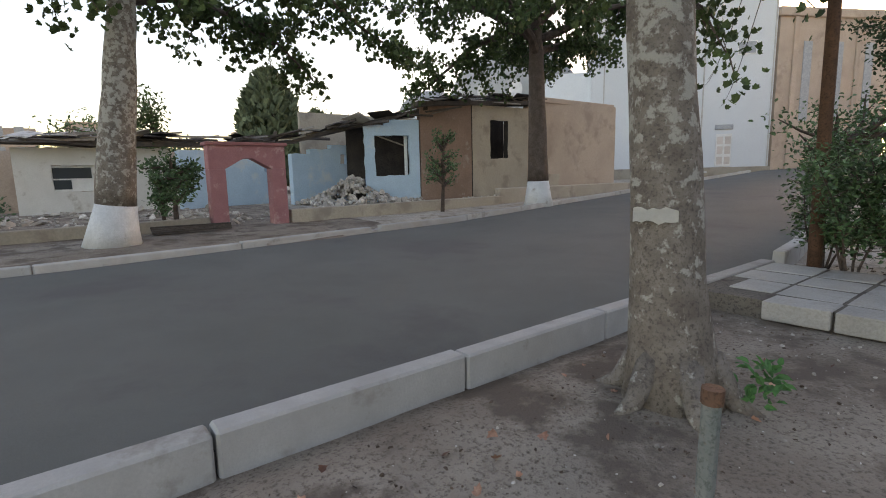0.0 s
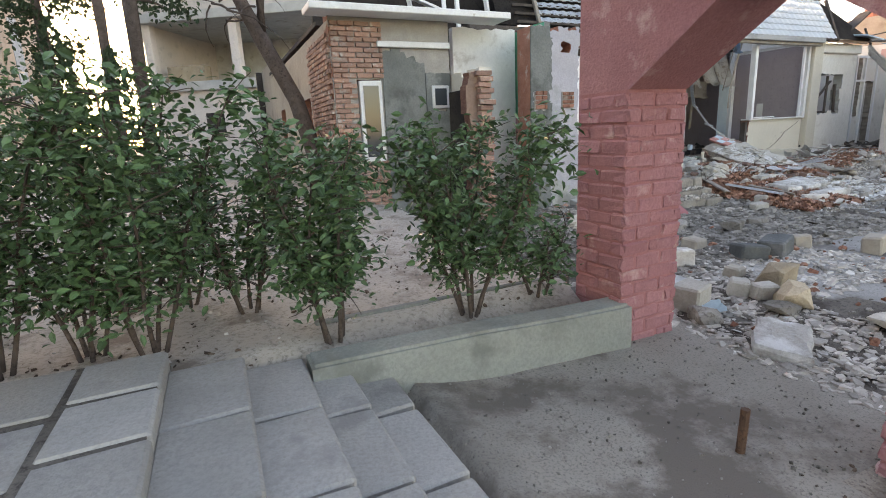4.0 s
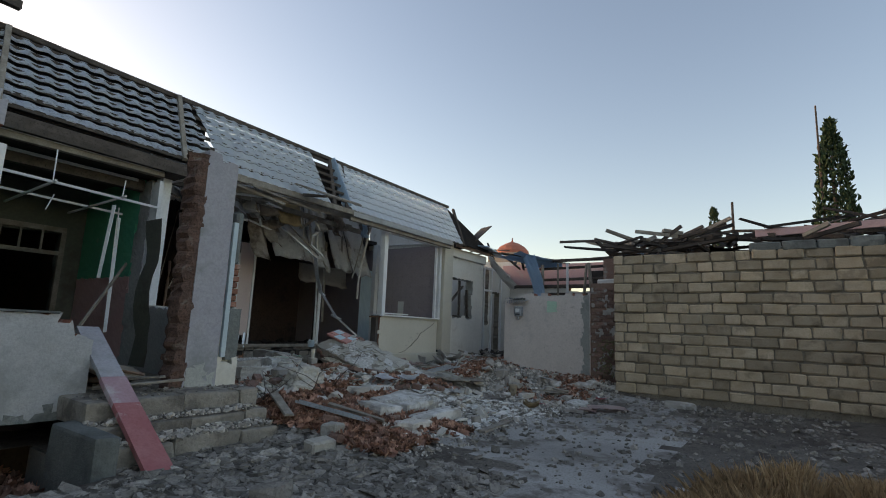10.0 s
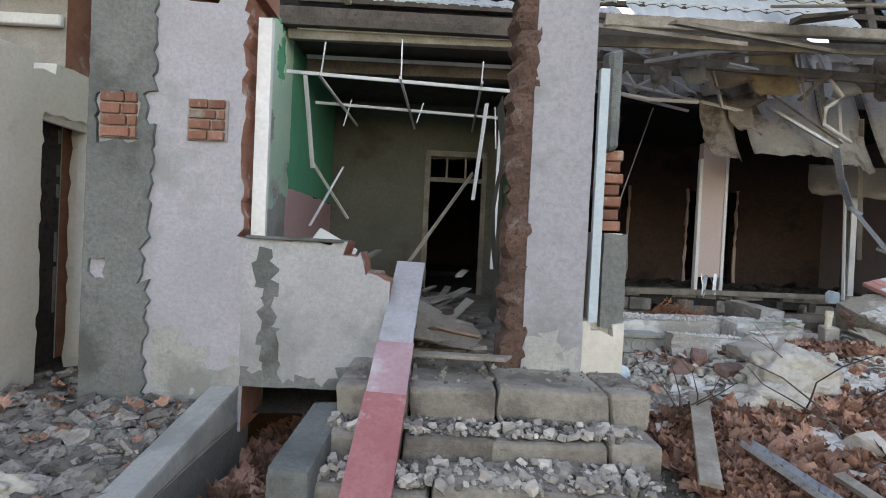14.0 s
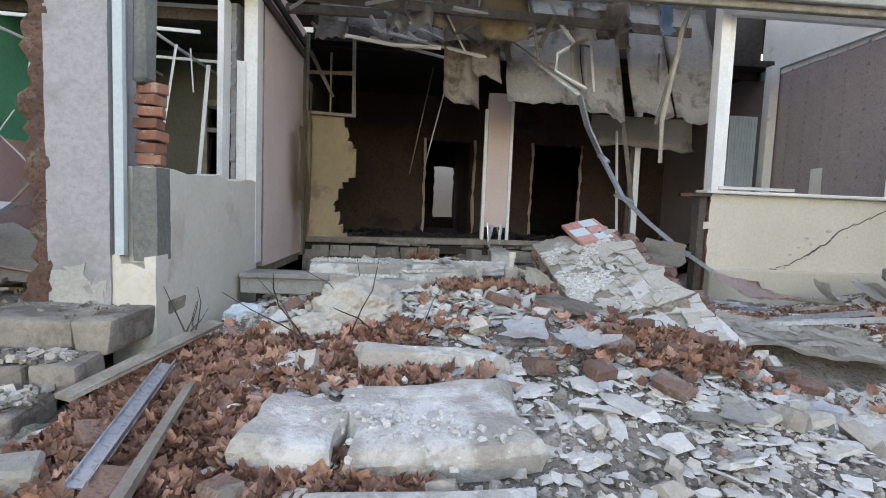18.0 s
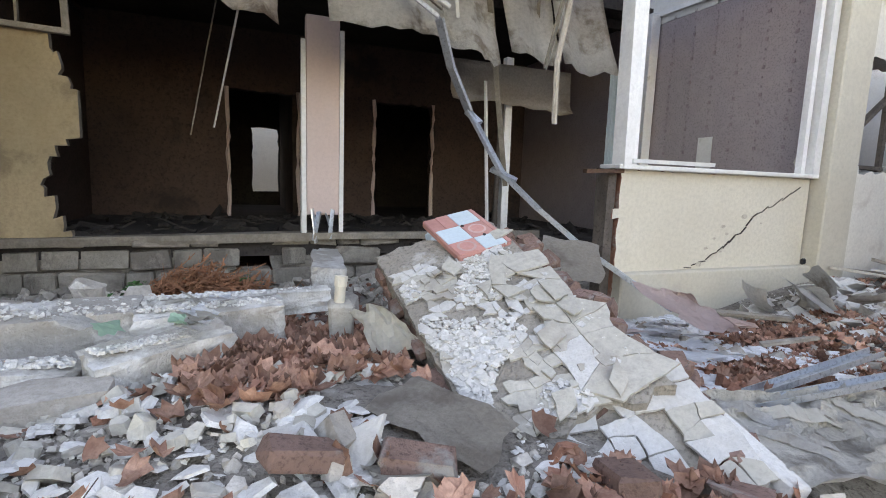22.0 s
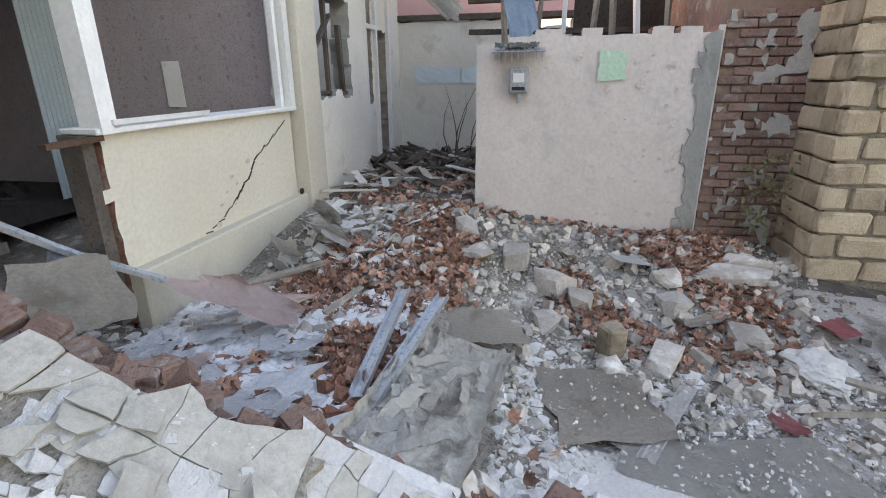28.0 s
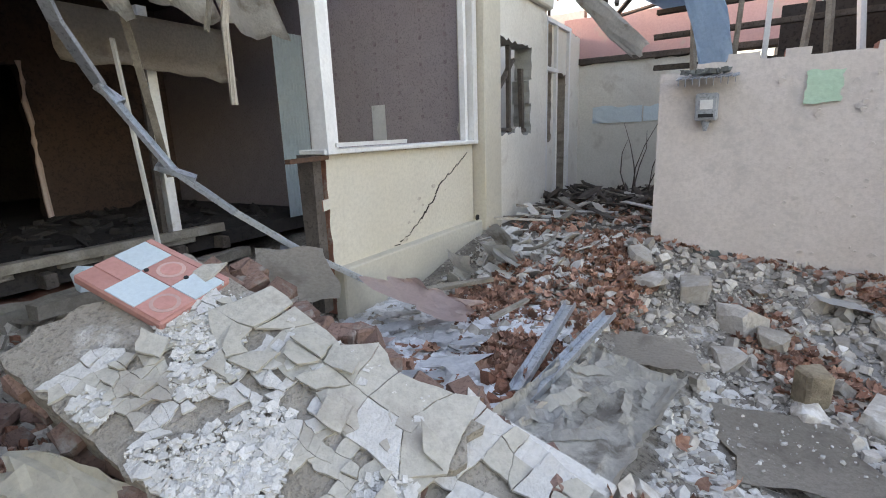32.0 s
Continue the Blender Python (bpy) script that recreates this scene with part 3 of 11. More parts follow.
struct("ground", gb, [M_SOIL, M_GARDEN, M_CONCRETE, M_DUST, M_HEAP, M_YARDCONC], "bare trodden earth with dust and old concrete", "ground", smooth=True)

rb = bmesh.new()
yy = [-60 + 2.0 * i for i in range(0, 56)]
row = [(rb.verts.new((far_edge(y), y, 0.075 + rise(y))), rb.verts.new(((far_edge(y) + near_edge(y)) / 2, y, 0.12 + rise(y))), rb.verts.new((near_edge(y), y, 0.075 + rise(y)))) for y in yy]
for a, b in zip(row, row[1:]):
    rb.faces.new((a[0], a[1], b[1], b[0]))
    rb.faces.new((a[1], a[2], b[2], b[1]))
struct("road", rb, M_ASPHALT, "grey worn asphalt street", "road", smooth=True)


def kerb_row(name, edge, side, y0, y1, n_len=1.5, top=0.19):
    holder = thing(name, "pale concrete kerb stones along the street", "kerb", kind="structure")
    y = y0
    while y < y1:
        L = n_len - 0.015
        a, b = Vector((edge(y), y, 0)), Vector((edge(y + L), y + L, 0))
        t = top + rise(y) + RNG.uniform(-0.012, 0.012)
        bm = boxbm(-0.075, 0.075, 0, (b - a).length, -0.3, 0, 0.015)
        part("kerb_stone", bm, M_KERB, holder, m=pose(a.x + side, a.y, t, RNG.uniform(-0.3, 0.3) + math.degrees(math.atan(0.03 if y > 8 else 0)), RNG.uniform(-1, 1), math.degrees(math.atan2(a.x - b.x, b.y - a.y))))
        y += n_len
    return holder


kerb_row("kerb_near", near_edge, -0.02, -8.6, 3.6, 1.5)
kerb_row("kerb_near", near_edge, -0.02, 7.35, 40, 1.5, 0.22)
kerb_row("kerb_far", far_edge, -0.1, -12.0, 2.9, 2.9, 0.2)
kerb_row("kerb_far", far_edge, -0.1, 2.95, 5.6, 1.3, 0.13)
kerb_row("kerb_far", far_edge, -0.1, 5.65, 36, 2.9, 0.22)

# flush stones in front of the paved landing
kb = thing("kerb_flush", "flush concrete kerb stones before a landing", "kerb", kind="structure")
for y in (4.35, 5.6):
    part("kerb_stone", boxbm(-0.08, 0.08, 0, 1.23, -0.3, 0, 0.012), M_SLAB, kb, m=pose(-2.27, y, 0.185))

# paved landing and steps down to the gate
landing = thing("paved_landing", "landing of square grey concrete paving slabs", "paving", kind="structure")
part("bed", boxbm(-2.18, -0.16, 4.72, 6.66, -0.25, 0.17), M_DUST, landing, "earth bed")
ROWS = ((4.66, 4.99), (5.04, 5.53), (5.585, 6.075), (6.13, 6.66))
for j, (y0, y1) in enumerate(ROWS):
    edges = (-1.58, -1.06, -0.56) if j == 0 else (-2.18, -1.6, -1.08, -0.56)
    if j == 1:
        edges = (-2.0, -1.6, -1.08, -0.56)
    for x0, x1 in zip(edges, edges[1:]):
        th = 0.16 if j == 0 else 0.06
        part("slab", boxbm((x0 - x1) / 2 + 0.015, (x1 - x0) / 2 - 0.015, (y0 - y1) / 2, (y1 - y0) / 2, -th, 0, 0.008, 0.003), M_SLAB, landing, m=pose((x0 + x1) / 2, (y0 + y1) / 2, 0.178 + RNG.uniform(-0.004, 0.004), RNG.uniform(-0.5, 0.5), RNG.uniform(-0.5, 0.5)))
for y0, y1 in ((4.66, 5.19), (5.215, 5.71), (5.735, 6.19), (6.215, 6.66)):
    part("edge_slab", boxbm(-0.545, -0.14, y0, y1, -0.17, 0, 0.015, 0.005), M_SLAB, landing, m=pose(0, 0, 0.182 + RNG.uniform(-0.008, 0.008)))
stairs = thing("garden_steps", "low worn steps of concrete slabs", "steps", kind="structure")
for k, (x0, x1) in enumerate(((-0.15, 0.25), (0.22, 0.58), (0.55, 0.83), (0.8, 1.08))):
    z = 0.1 - 0.075 * k
    for y0, y1 in ((4.66 + 0.02 * k, 5.24), (5.265, 5.885), (5.91, 6.56 - 0.03 * k)):
        part("step_slab", boxbm(x0, x1, y0, y1, -0.2, 0, 0.014, 0.006), M_SLAB, stairs, m=pose(0, 0, z + RNG.uniform(-0.006, 0.006)))

# planter wall between steps and gate
pb = bmesh.new()
prof = [(0.6, 6.40), (1.1, 6.36), (1.7, 6.31), (2.3, 6.27), (2.86, 6.22)]
for (xa, ya), (xb, yb) in zip(prof, prof[1:]):
    za, zb = (0.05 + 0.02 * noise.noise(Vector((x * 2, 0, 0))) for x in (xa, xb))
    f = [pb.verts.new(v) for v in ((xa, ya - 0.12, -0.4), (xb, yb - 0.12, -0.4), (xb, yb - 0.1, zb), (xa, ya - 0.1, za), (xa, ya + 0.12, -0.2), (xb, yb + 0.12, -0.2), (xb, yb + 0.1, zb + 0.015), (xa, ya + 0.1, za + 0.015))]
    for q in ((0, 1, 2, 3), (3, 2, 6, 7), (4, 7, 6, 5)):
        pb.faces.new([f[i] for i in q])
    if xa == 0.6:
        pb.faces.new([f[i] for i in (0, 3, 7, 4)])
    if xb == 2.86:
        pb.faces.new([f[i] for i in (1, 5, 6, 2)])
bmesh.ops.remove_doubles(pb, verts=pb.verts, dist=0.002)
bmesh.ops.bevel(pb, geom=[e for e in pb.edges if abs(e.verts[0].co.z) < 0.09 and abs(e.verts[1].co.z) < 0.09], offset=0.02, segments=2, affect="EDGES")
solo("planter_wall", pb, M_PLANTER, "low grey cement-rendered planter wall beside the gate", "planter")
solo("planter_edging", boxbm(0.74, 2.95, 6.93, 7.0, -0.15, 0.07, 0.01, 0.006), M_GREYPL, "thin dark concrete edging behind a planter", "edging")

# pit beside the steps
pw = bmesh.new()
x0, x1, y0, y1 = PIT
t = 0.12
box(pw, x0 - t, x0, y0, y1, -1.2, gz(x0, y0) - 0.005)
box(pw, x1, x1 + t, y0, y1, -1.2, gz(x1, y0) - 0.005)
box(pw, x0 - t, x1 + t, y0 - t, y0, -1.2, gz(x0, y0) - 0.005)
box(pw, x0 - t, x1 + t, y0 - t, y1 + 1.4, -1.25, -0.95)
struct("wall_pit", pw, M_GREYPL, "grey concrete cellar pit with leaves inside", "pit")


solo("concrete_edging", boxbm(7.62, 8.12, 4.3, 5.62, gz(7.9, 5.0) - 0.1, gz(7.9, 5.0) + 0.045, 0.012, 0.012), M_SLAB, "worn concrete slab edge before dry grass", "edging")

# ---- gate ----
def brick_mesh(L, W, H, seed, jit=0.006, bev=0.007):
    bm = bmesh.new()
    rng = random.Random(seed)
    box(bm, -L / 2, L / 2, -W / 2, W / 2, -H / 2, H / 2)
    bmesh.ops.bevel(bm, geom=bm.edges[:], offset=bev, segments=1, affect="EDGES")
    for v in bm.verts:
        v.co += Vector((rng.uniform(-jit, jit), rng.uniform(-jit, jit), rng.uniform(-jit * 0.6, jit * 0.6)))
    me = bpy.data.meshes.new("brick")
    bm.to_mesh(me)
    bm.free()
    return me


def lay(parent, me, m, material=None):
    ob = new("brick", me)
    if not me.materials:
        me.materials.append(material)
    ob.parent = parent
    ob.matrix_basis = m
    return ob


GATE_FULL = [brick_mesh(0.25, 0.12, 0.092, s, 0.011, 0.013) for s in range(7)]
GATE_HALF = [brick_mesh(0.12, 0.12, 0.092, s + 20, 0.011, 0.013) for s in range(4)]


def pillar(parent, x0, x1, y0, y1, z0, z1, rng):
    """Bricks round a core, course by course."""
    z, k = z0, 0
    while z < z1 - 0.03:
        for face in range(4):
            span = (x1 - x0) if face % 2 == 0 else (y1 - y0)
            u = 0.0 if (k + face) % 2 == 0 else 0.125
            start = 0.0
            while start < span - 0.02:
                L = 0.25
                if start == 0 and u:
                    L = 0.125
                L = min(L, span - start)
                c = start + L / 2
                px, py, yaw = ((x0 + c, y0 + 0.058, 0), (x1 - 0.058, y0 + c, 90), (x0 + c, y1 - 0.058, 0), (x0 + 0.058, y0 + c, 90))[face]
                me = rng.choice(GATE_FULL) if L > 0.16 else rng.choice(GATE_HALF)
                sx = (L - 0.008) / (0.25 if L > 0.16 else 0.12)
                lay(parent, me, pose(px, py, z + 0.048 + rng.uniform(-0.002, 0.002), rng.uniform(-1.2, 1.2), rng.uniform(-1.2, 1.2), yaw + rng.uniform(-1.5, 1.5)) @ Matrix.Diagonal((sx, 1, 1, 1)), M_GATE)
                start += L
        z += 0.103
        k += 1


grng = random.Random(3)
gate = thing("gateway", "dusty-pink painted brick gateway with a pointed arch", "gate")
GX0, GX1 = 2.8, 3.36
for nm, y0, y1 in (("pillar", 6.17, 6.66), ("pillar", 4.08, 4.57)):
    core = part(nm, boxbm(GX0 + 0.011, GX1 - 0.011, y0 + 0.011, y1 - 0.011, -0.45, 1.55), M_GATEMORTAR, gate)
    pillar(core, GX0, GX1, y0, y1, -0.42, 1.52, grng)
    part("pilaster", boxbm(GX0 + 0.09, GX1 - 0.09, y1 if y0 > 5 else y0 - 0.12, y1 + 0.12 if y0 > 5 else y0, -0.4, 2.3, 0.012, 0.006), M_GATE, gate)
SPR, APEX, TOPZ = 1.55, 2.0, 2.33
ab = bmesh.new()
ring_in = [(6.17, SPR), (5.5, APEX), (5.24, APEX), (4.57, SPR)]
pts = [ring_in[0], ring_in[1], ring_in[2], ring_in[3], (4.08, SPR), (4.08, TOPZ), (6.66, TOPZ), (6.66, SPR)]
fa = [ab.verts.new((GX0 + 0.01, y, z)) for y, z in pts]
fb = [ab.verts.new((GX1 - 0.01, y, z)) for y, z in pts]
for quad in ((0, 1, 6, 7), (1, 2, 5, 6), (2, 3, 4, 5)):
    ab.faces.new([fa[i] for i in quad])
    ab.faces.new([fb[i] for i in quad][::-1])
for i in range(8):
    ab.faces.new((fa[i], fb[i], fb[(i + 1) % 8], fa[(i + 1) % 8]))
part("arch", ab, M_GATE, gate, "dusty-pink rendered arch")
cap = part("coping", boxbm(GX0 - 0.02, GX1 + 0.02, 4.02, 6.72, TOPZ, TOPZ + 0.03, 0.006), M_GATEMORTAR, gate)
y = 4.03
while y < 6.66:
    lay(cap, grng.choice(GATE_HALF), pose((GX0 + GX1) / 2, y + 0.06, TOPZ + 0.055, grng.uniform(-2, 2), grng.uniform(-2, 2), grng.uniform(-3, 3)) @ Matrix.Diagonal((4.0, 0.95, 0.8, 1)), M_GATE)
    y += 0.125

# ---- the ruined house: structure ----
FRONT = 10.75


def wall(name, x, y, yaw, length, z0, z1, thick, solid, mats, label, seed=1, cu=0.12, cz=0.1, jit=0.012, category="wall"):
    return struct(name, place(masonry(length, z0, z1, thick, solid, cu, cz, jit, seed), x, y, yaw), mats, label, category)


BOTH = [M_LILAC, M_BRICK]
# far-left brick wing, set back
brick_wing = thing("brick_wing", "brick house wing patched with grey cement and white plaster", "house")
bw = place(masonry(2.06, -0.1, 3.2, 0.3, lambda u, z: not (0.4 < u < 0.8 and 0.9 < z < 2.2) and not (1.72 < u < 1.98 and 1.75 < z < 2.12), 0.1, 0.09, 0.004, 2), 2.15, 11.8)
wing_wall = part("wall", bw, [M_MORTAR, M_BRICK], brick_wing)
part("side_wall", place(masonry(8.0, -0.1, 3.1, 0.3, lambda u, z: not (5.2 < u < 6.0 and 1.0 < z < 2.2) and not (1.6 < u < 2.4 and 1.0 < z < 2.2), 0.2, 0.2, 0.004, 3), 2.15, 19.8, -90), [M_TAUPE, M_BRICK], brick_wing)
part("cement_patch", place(masonry(0.75, -0.1, 2.75, 0.03, lambda u, z: z < 2.62 + 0.1 * math.sin(u * 7), 0.08, 0.09, 0.012, 5), 2.98, 11.768), [M_GREYPL, M_GREYPL], brick_wing, "grey cement patch")
part("cement_patch", place(masonry(0.46, -0.1, 2.5, 0.035, lambda u, z: z < 2.35 and not (0.12 < u < 0.38 and 1.72 < z < 2.14), 0.08, 0.09, 0.01, 6), 3.74, 11.76), [M_GREYPL, M_GREYPL], brick_wing, "grey cement patch")
part("lintel", boxbm(2.9, 4.2, 11.72, 11.8, 2.72, 2.82, 0.01, 0.01), M_WHITE, brick_wing)
swin = part("small_window", boxbm(3.84, 4.16, 11.74, 11.84, 1.74, 2.12, 0.01), M_WHITE, brick_wing, "small white-framed window")
part("pane", boxbm(3.89, 4.11, 11.733, 11.738, 1.79, 2.07), M_GLASS, swin)
nwin = part("narrow_window", boxbm(2.56, 2.94, 11.74, 11.86, 0.9, 2.2, 0.01), M_WHITE, brick_wing, "narrow white window frame")
part("pane", boxbm(2.62, 2.88, 11.733, 11.738, 0.98, 2.12), M_GLASS, nwin)
part("eave_board", boxbm(1.8, 5.2, 11.35, 11.9, 3.16, 3.26, 0.01, 0.01), M_WHITE, brick_wing, "pale eave board")

wrng = random.Random(77)
WBR = [brick_mesh(0.25, 0.12, 0.065, 160 + q, 0.006) for q in range(4)]
M_WINGBRICK = surface("weathered_pink_brick", (0.33, 0.19, 0.145), (0.43, 0.27, 0.21), 6.0, 0.95, 0.6, 50, (0.46, 0.41, 0.36), 5.0, 0.58, vary=0.22)
for k in range(40):
    z, u = -0.02 + 0.078 * k, 2.16 - (0.13 if k % 2 else 0)
    while u < 2.98:
        a, b = max(u, 2.16), min(u + 0.25, 3.0)
        if not (b > 2.54 and a < 2.96 and 0.86 < z < 2.22) and b - a > 0.04:
            lay(wing_wall, WBR[wrng.randrange(4)], pose((a + b) / 2, 11.79, z + 0.036, wrng.uniform(-1.5, 1.5), 0, wrng.uniform(-1.5, 1.5)) @ Matrix.Diagonal(((b - a - 0.012) / 0.25, 0.6, 1, 1)), M_WINGBRICK)
        u += 0.26
    v = 11.82 + (0.13 if k % 2 else 0)
    while v < 13.4 and z < 2.9:
        lay(wing_wall, WBR[wrng.randrange(4)], pose(2.145, v + 0.12, z + 0.036, wrng.uniform(-1.5, 1.5), 0, 90 + wrng.uniform(-1.5, 1.5)) @ Matrix.Diagonal((0.95, 0.6, 1, 1)), M_WINGBRICK)
        v += 0.26

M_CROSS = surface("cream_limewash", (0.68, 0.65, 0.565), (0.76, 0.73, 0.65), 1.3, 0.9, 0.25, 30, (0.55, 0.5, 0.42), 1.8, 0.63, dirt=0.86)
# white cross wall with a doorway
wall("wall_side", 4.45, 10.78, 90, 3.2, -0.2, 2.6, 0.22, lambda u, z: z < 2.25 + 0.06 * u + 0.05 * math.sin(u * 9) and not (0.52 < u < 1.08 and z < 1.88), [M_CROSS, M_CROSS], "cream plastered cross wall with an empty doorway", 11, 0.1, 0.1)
wend = thing("brick_edge", "raw broken brick end of a cross wall", "brickwork")
wer = random.Random(23)
for k in range(27):
    z = -0.12 + 0.088 * k
    lay(wend, WBR[k % 4], pose(4.33 + wer.uniform(-0.05, 0.02), 10.77 + wer.uniform(-0.04, 0.02), z + 0.036, wer.uniform(-4, 4), wer.uniform(-4, 4), wer.uniform(-8, 8)) @ Matrix.Diagonal((wer.uniform(0.8, 1.15), 1.0, 1.1, 1)), M_WINGBRICK)
df = thing("door_frame", "bare white wooden door frame in a cross wall", "door frame")
part("jamb", beambm((4.37, 11.29, 0.05), (4.37, 11.29, 1.88), 0.1, 0.05), M_WHITE, df)
part("jamb", beambm((4.37, 11.86, 0.05), (4.37, 11.86, 1.88), 0.1, 0.05), M_WHITE, df)
part("head", beambm((4.37, 11.27, 1.9), (4.37, 11.88, 1.9), 0.05, 0.1), M_WHITE, df)
wall("wall_front", 4.02, 10.84, 0, 0.22, -0.2, 2.3, 0.2, lambda u, z: u > 0.04 + 0.05 * math.sin(z * 6) and z < 2.2, [M_BROWNW, M_BRICKDARK], "broken brick wall end", 12, 0.05, 0.07)
wall("wall_wing_white", 4.4, 12.02, 0, 1.3, -0.1, 3.12, 0.14, lambda u, z: True, [M_WHITEW, M_WHITEW], "white plastered house wall", 45, 0.1, 0.1)
# Black sheet behind the door opening, in place of the room's shade.
solo("door_board", boxbm(4.165, 4.2, 11.2, 11.98, -0.15, 2.0, 0.004), M_SOOTSHADE, "dark sheet standing in for the shade in an empty doorway", "board")

# left pier of the porch: grey and lilac plaster
wall("wall_pier", 5.2, FRONT, 0, 1.02, -0.25, 3.0, 0.42,
     lambda u, z: z < 2.9 + 0.12 * noise.noise(Vector((u * 4, 1, 0))) and not (u > 0.93 and 1.0 < z < 2.75 + 0.1 * math.sin(z * 11)) and not (0.62 < u < 0.78 and 2.52 < z < 2.68), [M_LILAC, M_BRICK], "lilac plastered pier with a ragged edge", 13, 0.06, 0.06, 0.014)
gp2 = place(masonry(0.46, -0.25, 2.92, 0.03, lambda u, z: u < 0.4 + 0.05 * noise.noise(Vector((z * 3, 2, 0))) and not (0.05 < u < 0.32 and 1.62 < z < 1.92) and not (0.05 < u < 0.15 and 0.72 < z < 0.84), 0.045, 0.05, 0.012, 14), 5.17, FRONT - 0.028)
struct("wall_pier_render", gp2, [M_GREYPL, M_GREYPL], "grey cement render on a pier", "wall")


def niche(x0, x1, z0, z1, y, seed):
    """A chased hole with three courses of brick in it."""
    rng = random.Random(seed)
    th = thing("brick_patch", "square hole in plaster showing red bricks", "wall opening")
    part("mortar_bed", boxbm(x0, x1, y - 0.012, y + 0.01, z0, z1, 0.004), M_MORTAR, th)
    n = 4
    h = (z1 - z0) / n
    for k in range(n):
        u = x0 + 0.01
        while u < x1 - 0.03:
            L = min(rng.uniform(0.12, 0.2), x1 - 0.01 - u)
            lay(th, RBR[rng.randrange(4)], pose(u + L / 2, y - 0.016, z0 + (k + 0.5) * h, 0, 0, rng.uniform(-2, 2)) @ Matrix.Diagonal(((L - 0.012) / 0.25, 0.25, (h - 0.014) / 0.065, 1)), M_BRICK)
            u += L


RBR = [brick_mesh(0.25, 0.12, 0.065, 40 + s, 0.004) for s in range(4)]
niche(5.8, 6.06, 1.64, 1.91, FRONT - 0.006, 1)
niche(5.24, 5.5, 1.63, 1.93, FRONT - 0.012, 2)

def stain(name, x, y, length, z0, z1, shape, material, label, seed, yaw=0):
    """A thin skim of another render, with an outline of its own."""
    return struct(name, place(masonry(length, z0, z1, 0.012, shape, 0.045, 0.045, 0.014, seed), x, y, yaw), [material, material], label, "wall patch")


stain("wall_pier_skim", 5.62, FRONT - 0.006, 0.58, -0.2, 0.9, lambda u, z: z < 0.28 + 0.3 * noise.noise(Vector((u * 3.2, 1.0, 0))) + 0.5 * max(0.0, 0.2 - u) + 0.15 * noise.noise(Vector((u * 9, z * 9, 0))), M_CEMENT, "bare cement at a pier's foot", 501)
stain("wall_sill_skim", 6.24, FRONT - 0.026, 0.3, 0.12, 0.95, lambda u, z: abs(u - 0.1 - 0.08 * (0.9 - z)) < 0.05 + 0.05 * noise.noise(Vector((z * 4, 2.0, 0))), M_GREYPL, "dark streak down a sill wall", 502)
stain("wall_sill_base", 6.21, FRONT - 0.026, 0.92, 0.06, 0.4, lambda u, z: z < 0.14 + 0.1 * noise.noise(Vector((u * 5, 3.0, 0))) + 0.05 * noise.noise(Vector((u * 14, z * 9, 0))), M_GREYPL, "dark damp cement along a sill wall's foot", 503)
stain("wall_pier_right_skim", 8.04, 10.594, 0.34, 0.22, 1.2, lambda u, z: z < 0.5 + 0.35 * noise.noise(Vector((u * 5, 4.0, 0))) + 0.12 * noise.noise(Vector((u * 14, z * 12, 0))), M_CEMENT, "bare cement at a pier's foot", 504)

# sill wall over the cellar opening
wall("wall_sill", 6.2, FRONT - 0.02, 0, 0.96, 0.06, 1.02, 0.34,
     lambda u, z: (z < 1.02 if u < 0.62 else z < 1.02 - (u - 0.62) * 0.75 - 0.04 * math.sin(u * 40)), [M_SILL, M_BRICK], "cement-rendered sill wall broken at one end", 15, 0.06, 0.06, 0.012)
solo("window_board", boxbm(6.22, 6.85, FRONT - 0.05, FRONT + 0.3, 1.022, 1.045, 0.005, 0.004), M_GREYPL, "splintered grey sill board on a broken wall", "sill")
wall("wall_cellar", 5.8, 11.9, 0, 1.4, -1.0, 0.4, 0.2, lambda u, z: True, [M_SOOTSHADE, M_SOOTSHADE], "dark cellar wall", 16, 0.3, 0.3)

# right pier with raw brick edge
wall("wall_pier_right", 8.02, 10.6, 0, 0.38, 0.2, 2.98, 0.4, lambda u, z: z < 2.92 + 0.06 * math.sin(u * 17), [M_LILAC, M_LILAC], "pale grey plastered pier", 17, 0.08, 0.08, 0.012)
DBR = [brick_mesh(0.25, 0.12, 0.065, 140 + s, 0.01) for s in range(4)]
edge = thing("brick_edge", "raw broken brick edge of a pier", "brickwork")
ec = bmesh.new()
eg = []
for j in range(55):
    z = 0.22 + 2.7 * j / 54
    ring = []
    for (px, py) in ((7.9, 10.62), (7.97, 10.6), (8.04, 10.6), (8.1, 10.66), (8.1, 10.9), (8.02, 10.96), (7.92, 10.9), (7.88, 10.76)):
        d_ = 0.05 * noise.noise(Vector((px * 9, py * 9, z * 4))) + 0.03 * noise.noise(Vector((px * 30, py * 30, z * 18)))
        ring.append(ec.verts.new((px + d_ + 0.015 * math.sin(z * 40), py + d_ * 0.7, z)))
    eg.append(ring)
for r0, r1 in zip(eg, eg[1:]):
    for q in range(8):
        ec.faces.new((r0[q], r0[(q + 1) % 8], r1[(q + 1) % 8], r1[q]))
ec.faces.new(eg[-1])
M_RAWEDGE = surface("raw_dark_brick", (0.1, 0.062, 0.05), (0.175, 0.105, 0.08), 7.0, 0.97, 1.0, 40, (0.22, 0.18, 0.15), 6.0, 0.6)
part("mortar_core", ec, M_RAWEDGE, edge)
bz, k = 0.28, 0
